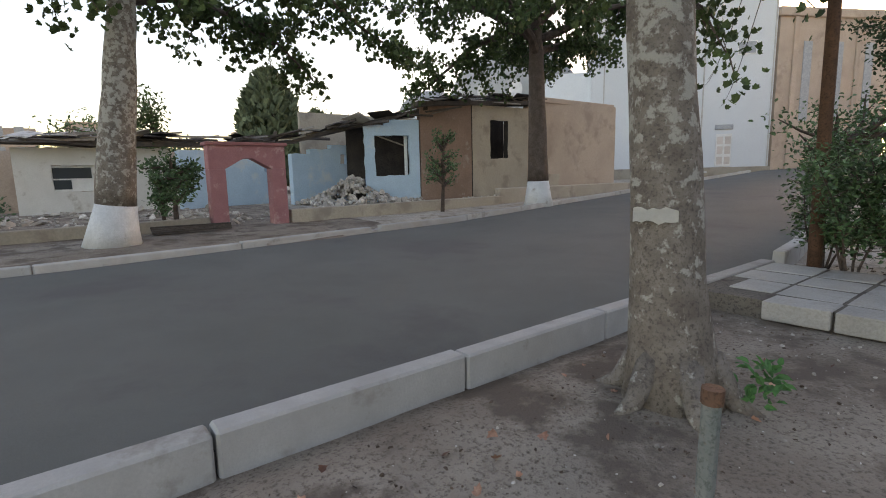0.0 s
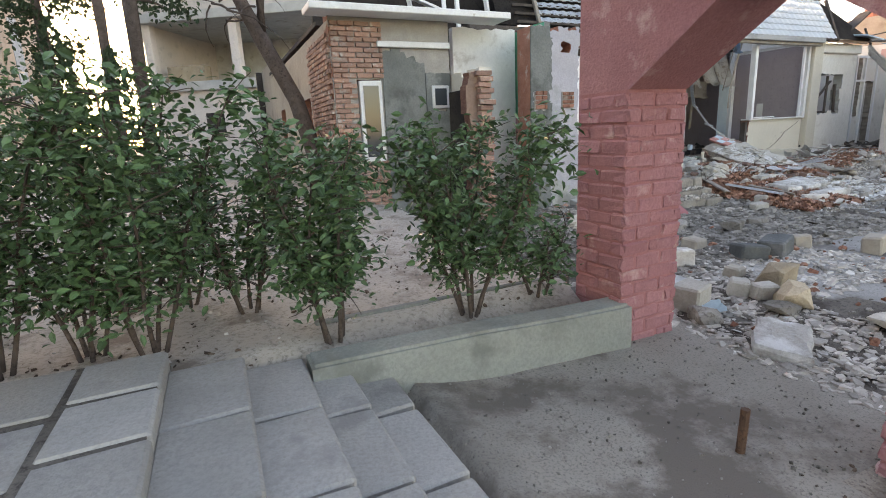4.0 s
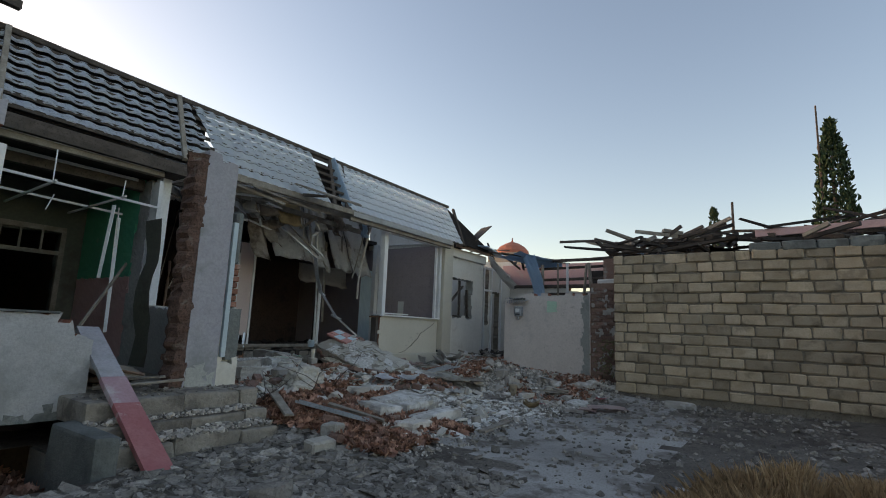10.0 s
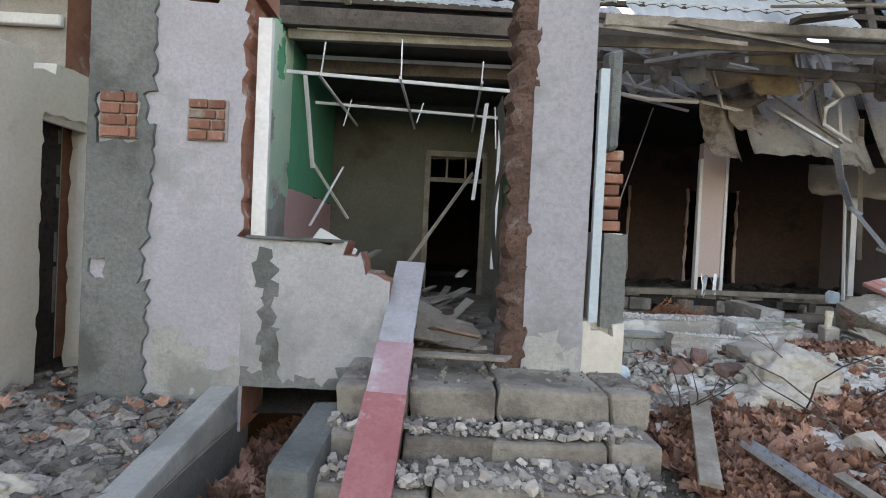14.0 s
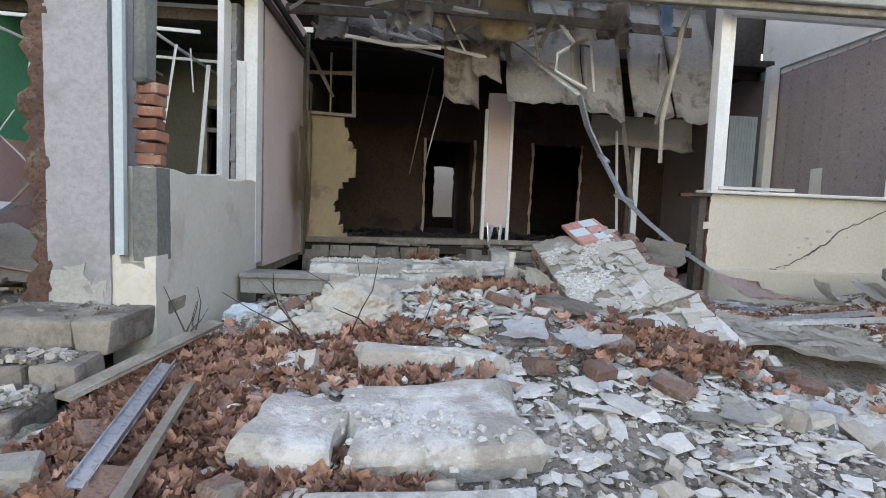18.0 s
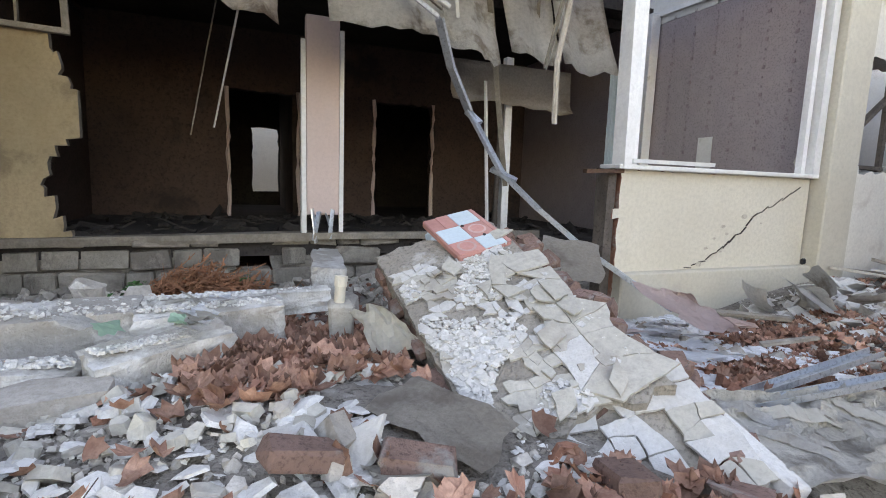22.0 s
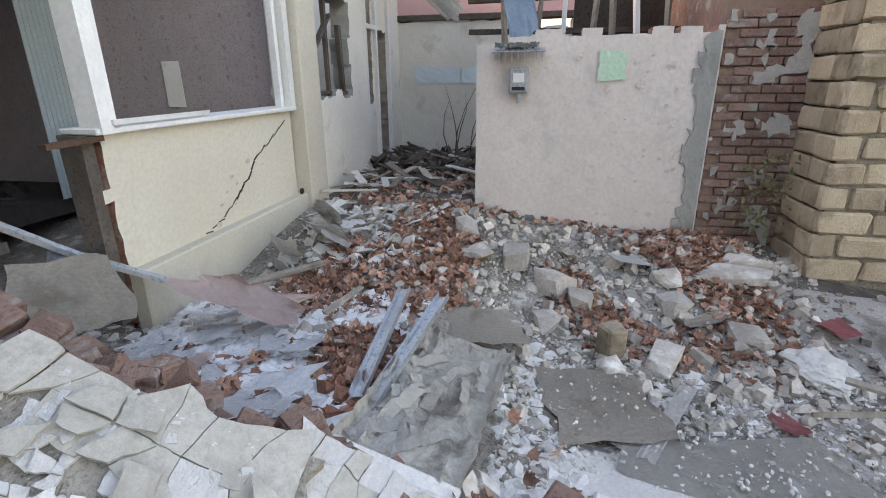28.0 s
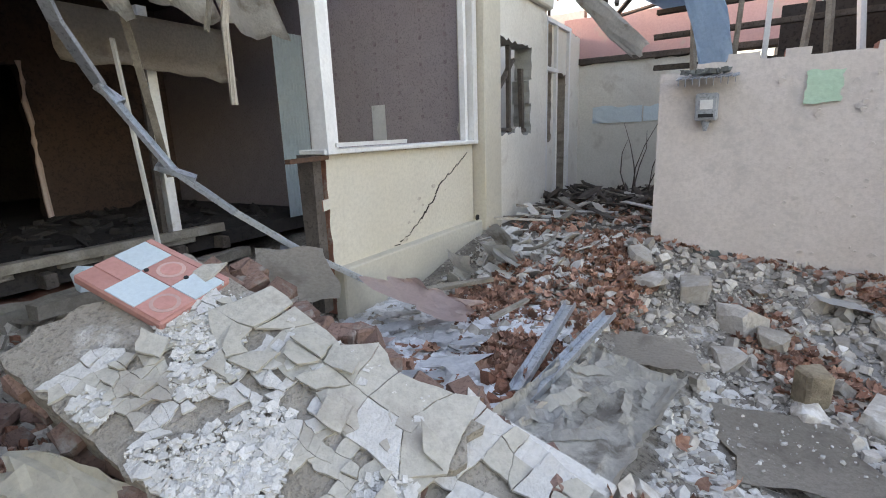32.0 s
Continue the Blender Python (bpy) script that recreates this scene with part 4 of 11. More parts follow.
while bz < 2.8:
    lay(edge, DBR[k % 4], pose(8.0 + RNG.uniform(-0.03, 0.02), 10.76 + RNG.uniform(-0.02, 0.02), bz + 0.035, RNG.uniform(-12, 12), RNG.uniform(-12, 12), 90 + RNG.uniform(-25, 25)) @ Matrix.Diagonal((RNG.uniform(0.7, 1.05), RNG.uniform(0.8, 1.3), RNG.uniform(0.8, 1.3), 1)), M_RAWEDGE)
    bz += RNG.uniform(0.08, 0.17)
    k += 1

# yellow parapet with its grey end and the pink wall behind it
# Paler cream than the window wall: missing light put into the paint colour.
wall("wall_parapet", 8.66, 10.7, 90, 2.05, -0.1, 1.17, 0.2, lambda u, z: z < 1.15 + 0.01 * u, [M_CROSS, M_CROSS], "cream parapet wall with a paler paint standing in for light", 18, 0.2, 0.15)
wall("wall_parapet_end", 8.4, 10.62, 0, 0.27, -0.15, 0.6, 0.16, lambda u, z: z < 0.56 + 0.05 * math.sin(u * 30), [M_CROSS, M_CROSS], "cream wall end in the parapet's lightened paint", 19, 0.07, 0.07)
wall("wall_parapet_block", 8.52, 10.64, 0, 0.15, 0.56, 1.17, 0.18, lambda u, z: True, [M_GREYPL, M_GREYPL], "grey cement pier stub", 20, 0.07, 0.07)
wall("wall_recess_left", 8.66, 12.98, 90, 2.1, 0.25, 3.5, 0.16, lambda u, z: True, [M_LPINK, M_WOOD], "pale pink boarded side wall of a recess", 21, 0.2, 0.2)

# interior walls of the porch room
wall("wall_room_left", 5.87, 11.17, 90, 3.7, 1.55, 3.1, 0.12, lambda u, z: True, [M_GREEN, M_GREYPL], "green painted room wall", 22, 0.15, 0.1)
wall("wall_room_left_low", 5.87, 11.17, 90, 3.7, 0.2, 1.55, 0.12, lambda u, z: True, [M_PINKW, M_GREYPL], "pink painted lower wall", 23, 0.15, 0.1)
wall("wall_room_left_mint", 5.884, 11.18, 90, 1.5, 0.3, 3.05, 0.012, lambda u, z: z > 1.35 + 0.25 * noise.noise(Vector((u * 3, 4.0, z))) and noise.noise(Vector((u * 2.2, z * 2.2, 9))) < 0.22, [M_LGREEN, M_LGREEN], "mint painted wall strip with bare patches", 24, 0.05, 0.05, 0.012)
wall("wall_room_left_bare", 5.878, 11.18, 90, 1.45, 0.3, 3.0, 0.006, lambda u, z: z < 2.6 + 0.2 * math.sin(u * 9), [M_CEMENT, M_CEMENT], "bare cement patches on a room wall", 28, 0.05, 0.05, 0.012)
wall("wall_room_right", 8.48, 12.78, 90, 2.1, 1.6, 3.1, 0.07, lambda u, z: u > 0.25 + 0.05 * math.sin(z * 9), [M_GREEN, M_GREEN], "green painted partition", 24, 0.06, 0.06)
wall("wall_room_right_low", 8.48, 12.78, 90, 2.1, 0.3, 1.6, 0.07, lambda u, z: u > 0.25 + 0.05 * math.sin(z * 9), [M_PINKW, M_PINKW], "pink painted lower partition", 25, 0.06, 0.06)
wall("wall_room_pale", 8.45, 10.86, 90, 2.2, 0.3, 3.0, 0.05, lambda u, z: (z < 1.13 or u > 1.86) and u < 2.17 + 0.04 * math.sin(z * 7), [M_SILL, M_SILL], "pale grey plastered partition below a window opening", 27, 0.05, 0.05)
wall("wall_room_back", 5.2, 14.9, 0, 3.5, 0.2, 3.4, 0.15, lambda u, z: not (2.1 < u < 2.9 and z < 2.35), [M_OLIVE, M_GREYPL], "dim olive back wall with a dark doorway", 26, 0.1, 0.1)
bd = thing("door_frame", "dim grey inner door frame with a barred fanlight", "door frame")
for a, b in (((7.28, 14.86, 0.3), (7.28, 14.86, 2.36)), ((8.12, 14.86, 0.3), (8.12, 14.86, 2.36))):
    part("jamb", beambm(a, b, 0.08, 0.06, jit=0.005), M_WOOD, bd)
part("head", beambm((7.25, 14.86, 2.36), (8.15, 14.86, 2.36), 0.06, 0.08, 0, 0.005), M_WOOD, bd)
part("transom", beambm((7.28, 14.86, 1.98), (8.12, 14.86, 1.98), 0.05, 0.06, 0, 0.005), M_WOOD, bd)
for x in (7.56, 7.84):
    part("fanlight_bar", beambm((x, 14.86, 1.98), (x, 14.86, 2.36), 0.03, 0.03, 0, 0.003), M_WOOD, bd)
struct("floor_room", boxbm(5.2, 8.6, 11.0, 15.0, 0.12, 0.3), M_WOOD, "dirty boarded floor strewn with planks", "floor")
struct("ceiling_room", boxbm(5.2, 8.7, 12.3, 15.0, 3.08, 3.16), M_DARKWOOD, "charred ceiling boards", "ceiling")

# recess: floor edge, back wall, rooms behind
struct("floor_recess", boxbm(8.66, 16.0, 15.0, 18.6, 0.28, 0.44), M_SOOTSHADE, "black joist floor", "floor")
plinth = wall("wall_plinth", 8.66, 15.02, 0, 5.2, -0.1, 0.42, 0.2, lambda u, z: not (2.0 < u < 2.45 and z > 0.12) and not (3.2 < u < 4.6 and z > 0.2), [M_STEPBLK, M_BRICK], "rough block plinth under a timber floor", 28, 0.12, 0.1)
prn = random.Random(55)
PBK = [brick_mesh(0.4, 0.16, 0.19, 200 + q, 0.014, 0.015) for q in range(6)]
for k, z in enumerate((-0.04, 0.17, 0.34)):
    u = 8.68 + 0.13 * k
    while u < 13.7:
        L = prn.uniform(0.24, 0.55)
        if not (10.75 < u + L / 2 < 11.2 and z > 0.1) and prn.random() > 0.16:
            lay(plinth, PBK[prn.randrange(6)], pose(u + L / 2, 15.04 + prn.uniform(-0.05, 0.03), z + 0.1, prn.uniform(-4, 4), prn.uniform(-3, 3), prn.uniform(-6, 6)) @ Matrix.Diagonal(((L - 0.02) / 0.4, 1, 0.95 if k < 2 else 0.5, 1)), M_STEPBLK)
        u += L
wall("wall_back_panel", 8.66, 15.0, 0, 0.78, 0.44, 2.3, 0.08, lambda u, z: u < 0.72 + 0.1 * math.sin(z * 5) - 0.12 * (z < 1.4), [M_TAN, M_WOOD], "ochre plywood panel with a torn edge", 29, 0.06, 0.06)
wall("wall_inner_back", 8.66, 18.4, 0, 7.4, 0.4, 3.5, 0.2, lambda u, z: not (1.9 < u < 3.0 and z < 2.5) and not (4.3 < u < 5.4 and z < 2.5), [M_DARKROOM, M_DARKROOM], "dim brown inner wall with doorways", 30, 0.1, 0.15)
for x0_ in (10.56, 11.66, 12.96, 14.06):
    jr = random.Random(int(x0_ * 100))
    jm = bmesh.new()
    tube(jm, [(x0_ + jr.uniform(-0.015, 0.015), 18.385, 0.42 + 0.26 * k) for k in range(9)], [0.03 + 0.012 * jr.random() for _ in range(9)], 6)
    solo("torn_jamb", jm, M_LPINK, "torn pale plaster along a dark doorway", "jamb", group="torn jambs")
wall("wall_far_back", 7.0, 22.4, 0, 9.5, -0.2, 3.6, 0.2, lambda u, z: not (4.0 < u < 4.6 and 0.7 < z < 2.2), [M_SOOTSHADE, M_SOOTSHADE], "black back wall with a small window", 31, 0.2, 0.15)
struct("floor_inner", boxbm(7.0, 16.4, 18.6, 22.4, 0.2, 0.4), M_SOOTSHADE, "black floor", "floor")
struct("ceiling_recess", boxbm(8.66, 18.4, 15.1, 22.6, 3.42, 3.52), M_SOOTSHADE, "black ceiling boards", "ceiling")
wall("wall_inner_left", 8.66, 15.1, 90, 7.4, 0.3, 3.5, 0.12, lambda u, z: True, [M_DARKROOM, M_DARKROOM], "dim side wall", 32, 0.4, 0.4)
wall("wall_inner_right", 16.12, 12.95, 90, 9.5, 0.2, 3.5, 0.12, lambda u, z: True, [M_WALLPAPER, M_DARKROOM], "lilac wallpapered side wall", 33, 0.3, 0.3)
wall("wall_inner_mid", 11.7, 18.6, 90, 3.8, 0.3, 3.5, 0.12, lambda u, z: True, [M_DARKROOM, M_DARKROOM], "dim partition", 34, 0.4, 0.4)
# Unseen walls and boards added to keep sky light out of the rooms.
wall("wall_house_back", 2.0, 22.4, 0, 5.1, -0.2, 3.6, 0.2, lambda u, z: True, [M_SOOTSHADE, M_TAUPE], "unseen rear wall added to keep light out of the house", 71, 0.5, 0.5)
wall("wall_house_left", 2.2, 22.5, -90, 2.8, -0.2, 3.6, 0.2, lambda u, z: True, [M_TAUPE, M_TAUPE], "unseen side wall added to keep light out of the house", 72, 0.5, 0.5)
struct("ceiling_wing", boxbm(2.2, 8.7, 12.9, 22.6, 3.24, 3.32), M_SOOTSHADE, "unseen black boards added to keep light out of the wing", "ceiling")
struct("floor_wing", boxbm(4.5, 8.6, 15.0, 22.4, 0.1, 0.3), M_SOOTSHADE, "black floor", "floor")
struct("wall_backyard", boxbm(9.0, 15.0, 25.0, 25.2, -0.1, 3.0), M_YELLOW, "sunlit cream wall behind a house", "wall")

# window wall
wall("wall_window", 13.62, 12.78, 0, 2.36, 0.05, 1.27, 0.18, lambda u, z: u > 0.04 + 0.05 * noise.noise(Vector((z * 5, 0, 3))), [M_YELLOW, M_BRICK], "cream painted wall under a big window, cracked", 35, 0.06, 0.08, 0.005)
struct("wall_window_plinth", boxbm(13.68, 16.05, 12.68, 12.8, -0.05, 0.42, 0.012), M_YELLOW, "cream painted plinth", "wall")
struct("wall_corner_pier", boxbm(16.0, 16.42, 12.62, 13.0, -0.05, 3.42, 0.012, 0.006), M_YELLOW, "cream painted corner pier", "wall")
wall("wall_right", 16.42, 12.77, 0, 1.95, -0.05, 3.32, 0.25, lambda u, z: not (0.12 < u < 1.3 + 0.05 * math.sin(z * 9) and 1.36 + 0.04 * math.sin(u * 9) < z < 2.46), [M_PALEW, M_CEMENT], "cream wall with a burnt-out window", 36, 0.07, 0.07, 0.012)
struct("wall_right_cornice", boxbm(16.42, 18.4, 12.68, 12.8, 3.05, 3.3, 0.02), M_PALEW, "moulded cream cornice", "wall")
wall("wall_right_end", 18.4, 12.9, 0, 2.6, -0.05, 3.2, 0.2, lambda u, z: not (0.15 < u < 0.55 and z > 1.25) and not (0.75 < u < 1.35 and z > 0.3 and z < 2.3) and z < 3.0, [M_PALEW, M_WOOD], "cream wall with tall empty windows", 37, 0.07, 0.07)
wall("wall_far_yard", 20.7, 8.0, 90, 5.2, -0.05, 2.75, 0.2, lambda u, z: z < 2.5 + 0.08 * math.sin(u * 2), [M_PALEW, M_BRICK], "cream yard wall with blue paint patches", 38, 0.12, 0.12)
wall("wall_room3_back", 16.3, 15.2, 0, 4.6, 0.0, 3.3, 0.2, lambda u, z: True, [M_WHITEW, M_BRICK], "white plastered back wall", 39, 0.2, 0.2)

# Side wall added only to stop sky glow showing through the burnt window.
wall("wall_room3_side", 20.95, 12.9, 90, 2.5, -0.1, 3.5, 0.2, lambda u, z: True, [M_WHITEW, M_BRICK], "white plastered wall added to shut out the sky glow", 46, 0.4, 0.4)
# yard walls on the far side
wall("wall_low", 16.47, 8.76, 90, 2.16, -0.05, 1.98, 0.22, lambda u, z: z < 1.95 + 0.03 * noise.noise(Vector((u * 5, 9, 0))) - 0.09 * smooth(1.6, 2.1, u), [M_CREAM, M_BRICK], "free-standing pale plastered wall with peeling paint", 40, 0.06, 0.06, 0.003)
block_wall = thing("wall_block", "garden wall of rough yellow sandstone blocks", "wall", kind="structure")
part("mortar_core", boxbm(15.597, 16.3, 2.52, 8.0, -0.2, 2.6), M_BLOCKMORTAR, block_wall)
brown_wall = thing("wall_brown_brick", "worn brown brick wall between two yard walls", "wall", kind="structure")
part("mortar_core", boxbm(16.28, 16.5, 7.9, 8.76, -0.2, 2.2, 0.0), M_BROWNW, brown_wall)
M_BOOTH = surface("warm_cement", (0.4, 0.37, 0.32), (0.46, 0.43, 0.375), 0.8, 0.93, 0.3, 40, (0.35, 0.32, 0.275), 1.2, 0.62, dirt=0.85)
wall("wall_booth", 14.6, 2.72, 180, 1.56, -0.1, 2.2, 0.2, lambda u, z: z < 2.14 and not (0.45 < u < 0.85 and 1.4 < z < 1.88), [M_CHECKW, M_CHECKW], "white painted booth wall with a small window", 41, 0.08, 0.06, 0.006)
wall("wall_booth_side", 13.0, 2.715, -90, 1.65, -0.1, 2.25, 0.2, lambda u, z: z < 2.2 - 0.06 * u + 0.03 * math.sin(u * 12) and not (u > 1.3 and z < 0.3 and u + z > 1.5), [M_BOOTH, M_BOOTH], "warm grey cement-rendered booth wall", 42, 0.07, 0.07, 0.01)
# Dark strip drawn for the shaded gap between booth and yard wall.
wall("wall_booth_end", 13.35, 1.08, -90, 0.16, -0.1, 2.2, 0.12, lambda u, z: u < 0.13 + 0.02 * math.sin(z * 20), [M_SOOTSHADE, M_SOOTSHADE], "dark strip in place of the shaded gap by a booth", 44, 0.04, 0.06, 0.01)
M_YARDBLUE = surface("faded_blue_limewash", (0.27, 0.32, 0.345), (0.4, 0.44, 0.45), 0.8, 0.92, 0.3, 30, (0.34, 0.32, 0.28), 1.2, 0.58, dirt=0.8)
wall("wall_yard_blue", 16.2, 2.5, -90, 5.5, -0.1, 2.6, 0.2, lambda u, z: True, [M_YARDBLUE, M_BRICK], "faded blue-grey yard wall", 43, 0.3, 0.3)

for k, (y0_, z0_, w_, h_) in enumerate(((7.98, 0.9, 0.75, 1.2), (8.1, 0.0, 0.6, 0.8))):
    stain("wall_brown_skim", 16.25, y0_, w_, z0_, z0_ + h_, lambda u, z: noise.noise(Vector((u * 4, z * 4, 3.0 + k))) + 0.4 * noise.noise(Vector((u * 12, z * 12, 0))) > 0.2, M_MORTAR, "smeared mortar over worn brick", 520 + k, 90)


# ---- roof ----
EAVE = (12.38, 3.36)
TOP = (13.0, 4.5)


def tile_sheet(x0, x1, s0=0.0, s1=1.0, rows=7, skew0=0.0, skew1=0.0, gap=0.0):
    """Pressed metal tiles: waves across and a lip at every row."""
    bm = bmesh.new()
    d = Vector((0, TOP[0] - EAVE[0], TOP[1] - EAVE[1]))
    nrm = Vector((0, -d.z, d.y)).normalized()
    nx = int((x1 - x0) / 0.045)
    for r in range(rows):
        a, b = s0 + (s1 - s0) * r / rows, s0 + (s1 - s0) * (r + 1 - gap) / rows
        lines = []
        for s, lift in ((a, 0.016), (a + (b - a) * 0.1, 0.03), (b, 0.008)):
            line = []
            for i in range(nx + 1):
                x = x0 + skew0 * s + (x1 + skew1 * s - x0 - skew0 * s) * i / nx
                wave = 0.014 * math.sin(2 * math.pi * x / 0.21)
                line.append(bm.verts.new(Vector((x, EAVE[0], EAVE[1])) + d * s + nrm * (lift + wave)))
            lines.append(line)
        for l0, l1 in zip(lines, lines[1:]):
            for i in range(nx):
                bm.faces.new((l0[i], l0[i + 1], l1[i + 1], l1[i]))
    bmesh.ops.solidify(bm, geom=bm.faces[:], thickness=0.006)
    return bm


roof = thing("mansard_roof", "mansard roof of pale blue pressed-metal tiles, burnt open between sections", "roof")
part("tile_section", tile_sheet(9.28, 11.55, 0, 1, 7, -0.32, -0.1), M_TILEROOF, roof, "pale blue metal roof tiles")
part("tile_section", tile_sheet(12.15, 16.45, 0, 1, 7, 0.0, -0.02), M_TILEROOF, roof, "pale blue metal roof tiles")
part("tile_section", tile_sheet(6.5, 9.18, 0, 1.0, 7, 0.0, -0.3, 0.32), M_TILEDARK, roof, "grey metal tile strips on bare battens")
for x in (6.48, 8.62):
    part("rafter", beambm((x, EAVE[0] - 0.06, EAVE[1] - 0.03), (x + 0.1, TOP[0] - 0.05, TOP[1] + 0.02), 0.06, 0.07), M_WOOD, roof)
for x in (11.7, 12.05, 16.6):
    part("rafter", beambm((x, EAVE[0] + 0.02, EAVE[1] - 0.03), (x + 0.3, TOP[0] + 0.02, TOP[1] + 0.02), 0.06, 0.07), M_DARKWOOD, roof)
# Dark boards put under the tile gaps to hide sky and read as shade.
for x0_, x1_ in ((5.6, 8.95), (11.5, 12.2)):
    dk = bmesh.new()
    off = 0.3 if x1_ - x0_ < 1 else 0.05
    dq = [dk.verts.new((x, y, z)) for x, y, z in ((x0_, EAVE[0] + off, EAVE[1] - 0.05), (x1_, EAVE[0] + off, EAVE[1] - 0.05), (x1_ + 0.3, TOP[0] + off, TOP[1] - 0.03), (x0_ + 0.1, TOP[0] + off, TOP[1] - 0.03))]
    dk.faces.new(dq)
    bmesh.ops.solidify(dk, geom=dk.faces[:], thickness=0.02)
    part("sheathing", dk, M_SOOTSHADE, roof, "dark boards under the tiles that fill the gaps with shade")
part("gap_flap", beambm((12.1, 12.45, 3.42), (12.02, 12.98, 4.5), 0.03, 0.2), M_BLUESHEET, roof, "bent grey-blue sheet at a roof gap")
part("jut_board", beambm((10.7, 12.1, 3.3), (11.3, 12.2, 3.42), 0.14, 0.04, 0, 0.01), M_DARKWOOD, roof)
for s in range(7):
    y, z = EAVE[0] + (TOP[0] - EAVE[0]) * s / 6.5, EAVE[1] + (TOP[1] - EAVE[1]) * s / 6.5
    part("batten", beambm((6.0, y, z), (16.5, y + 0.02, z), 0.04, 0.05), M_DARKWOOD, roof)
part("ridge_board", boxbm(6.5, 16.6, 12.96, 13.2, 4.48, 4.54, 0.01, 0.015), M_DARKWOOD, roof)
# Decks and dark back panels are additions that shut out the sky.
part("deck", boxbm(16.3, 18.2, 12.7, 15.4, 3.56, 3.62), M_SOOTSHADE, roof)
part("back_panel", boxbm(8.7, 13.2, 15.36, 15.42, 3.4, 4.75), M_SOOTSHADE, roof)
part("upper_deck", boxbm(6.5, 9.3, 13.15, 17.5, 4.4, 4.46), M_SOOTSHADE, roof)
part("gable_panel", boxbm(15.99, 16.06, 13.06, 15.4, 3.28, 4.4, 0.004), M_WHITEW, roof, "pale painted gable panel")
part("back_panel", boxbm(13.2, 15.98, 15.42, 15.48, 3.3, 4.42), M_SOOTSHADE, roof)
part("upper_deck", boxbm(13.0, 17.4, 15.5, 17.5, 4.4, 4.46), M_SOOTSHADE, roof)
part("fascia", boxbm(9.0, 12.2, 12.36, 12.42, 3.27, 3.38, 0.01, 0.012), M_WOOD, roof, "grey splintered fascia board")
part("fascia", boxbm(12.2, 15.98, 12.36, 12.42, 3.25, 3.36, 0.01, 0.012), M_SILL, roof, "pale peeling fascia board")
part("fascia", boxbm(12.2, 15.98, 12.44, 12.5, 3.16, 3.27, 0.01, 0.014), M_WOOD, roof, "split grey board behind the fascia")
part("fascia", boxbm(16.42, 18.3, 12.5, 12.56, 3.3, 3.38, 0.01, 0.014), M_BROWNW, roof, "brown splintered eave board")
part("fascia", boxbm(4.9, 8.9, 12.3, 12.38, 3.1, 3.26, 0.01, 0.012), M_DARKWOOD, roof, "charred fascia board")
part("hip_sheet", beambm((17.6, 12.45, 3.5), (19.6, 12.8, 3.45), 0.5, 0.03, 0.15, 0.02), M_BLUESHEET, roof, "buckled blue steel sheet")
hp = bmesh.new()
hq = [hp.verts.new(c) for c in ((16.5, 12.4, 3.38), (16.46, 13.0, 4.5), (17.6, 13.3, 4.2), (19.6, 13.5, 3.6), (18.6, 12.5, 3.36))]
hp.faces.new(hq)
bmesh.ops.solidify(hp, geom=hp.faces[:], thickness=0.03)
part("hip_sheet", hp, M_SOOTSHADE, roof, "charred boards over the roof's hip")
part("hip_sheet", beambm((18.2, 12.6, 4.2), (17.5, 12.9, 3.5), 0.5, 0.03), M_DARKWOOD, roof)
for k in range(9):
    part("loose_lath", beambm((17.2 + RNG.uniform(0, 2.4), 12.5 + RNG.uniform(0, 1), 3.4 + RNG.uniform(0, 0.5)), (18.2 + RNG.uniform(0, 2.8), 12.6 + RNG.uniform(0, 1.5), 3.3 + RNG.uniform(0, 0.5)), 0.05, 0.03), M_DARKWOOD, roof)
# burnt open attic over the left wing
attic = thing("burnt_attic", "burnt-out attic frame with pale posts and bare rafters", "roof")
for x0, x1, lean in ((3.9, 3.65, 0), (4.5, 4.55, 0.1), (4.78, 4.8, 0), (5.45, 5.35, 0)):
    part("post", beambm((x0, 12.5, 3.2), (x1, 12.7, 4.7), 0.07, 0.07), M_WHITE, attic)
part("brace", beambm((3.55, 12.4, 3.75), (4.6, 12.5, 3.45), 0.12, 0.04), M_WHITE, attic)
# Black panel in place of the shade in the attic's depth.
part("back", boxbm(2.3, 6.55, 13.6, 13.7, 3.2, 4.7), M_SOOTSHADE, attic)
part("top_plate", beambm((2.0, 12.6, 4.7), (6.6, 12.7, 4.72), 0.1, 0.1), M_DARKWOOD, attic)
for k in range(9):
    part("rafter", beambm((2.1 + 0.2 * k, 11.6 + 0.8 * k, 3.2), (2.9 + 0.05 * k, 12.4 + 0.8 * k, 4.6 + RNG.uniform(-0.3, 0.2)), 0.06, 0.08, jit=0.01), M_DARKWOOD, attic)

# ---- porch details ----
porch = thing("porch_frame", "battered white timber frame over the porch opening", "frame")
part("head_beam", beambm((5.9, 12.45, 3.04), (8.4, 12.45, 3.06), 0.1, 0.1, jit=0.008), M_WOOD, porch)
part("head_strip", beambm((6.0, 12.39, 3.09), (8.4, 12.39, 3.1), 0.02, 0.04, jit=0.006), M_WHITE, porch, "pale strip on a beam")
part("rear_beam", beambm((5.95, 13.0, 2.93), (8.4, 13.0, 2.95), 0.1, 0.16, jit=0.006), M_DARKWOOD, porch)
part("rear_strip", beambm((5.95, 12.94, 3.0), (8.3, 12.94, 3.01), 0.02, 0.04, jit=0.006), M_WHITE, porch, "pale strip on a beam")
part("jamb", beambm((6.25, 10.86, 1.04), (6.24, 10.86, 2.5), 0.05, 0.09, jit=0.004), M_WHITE, porch)
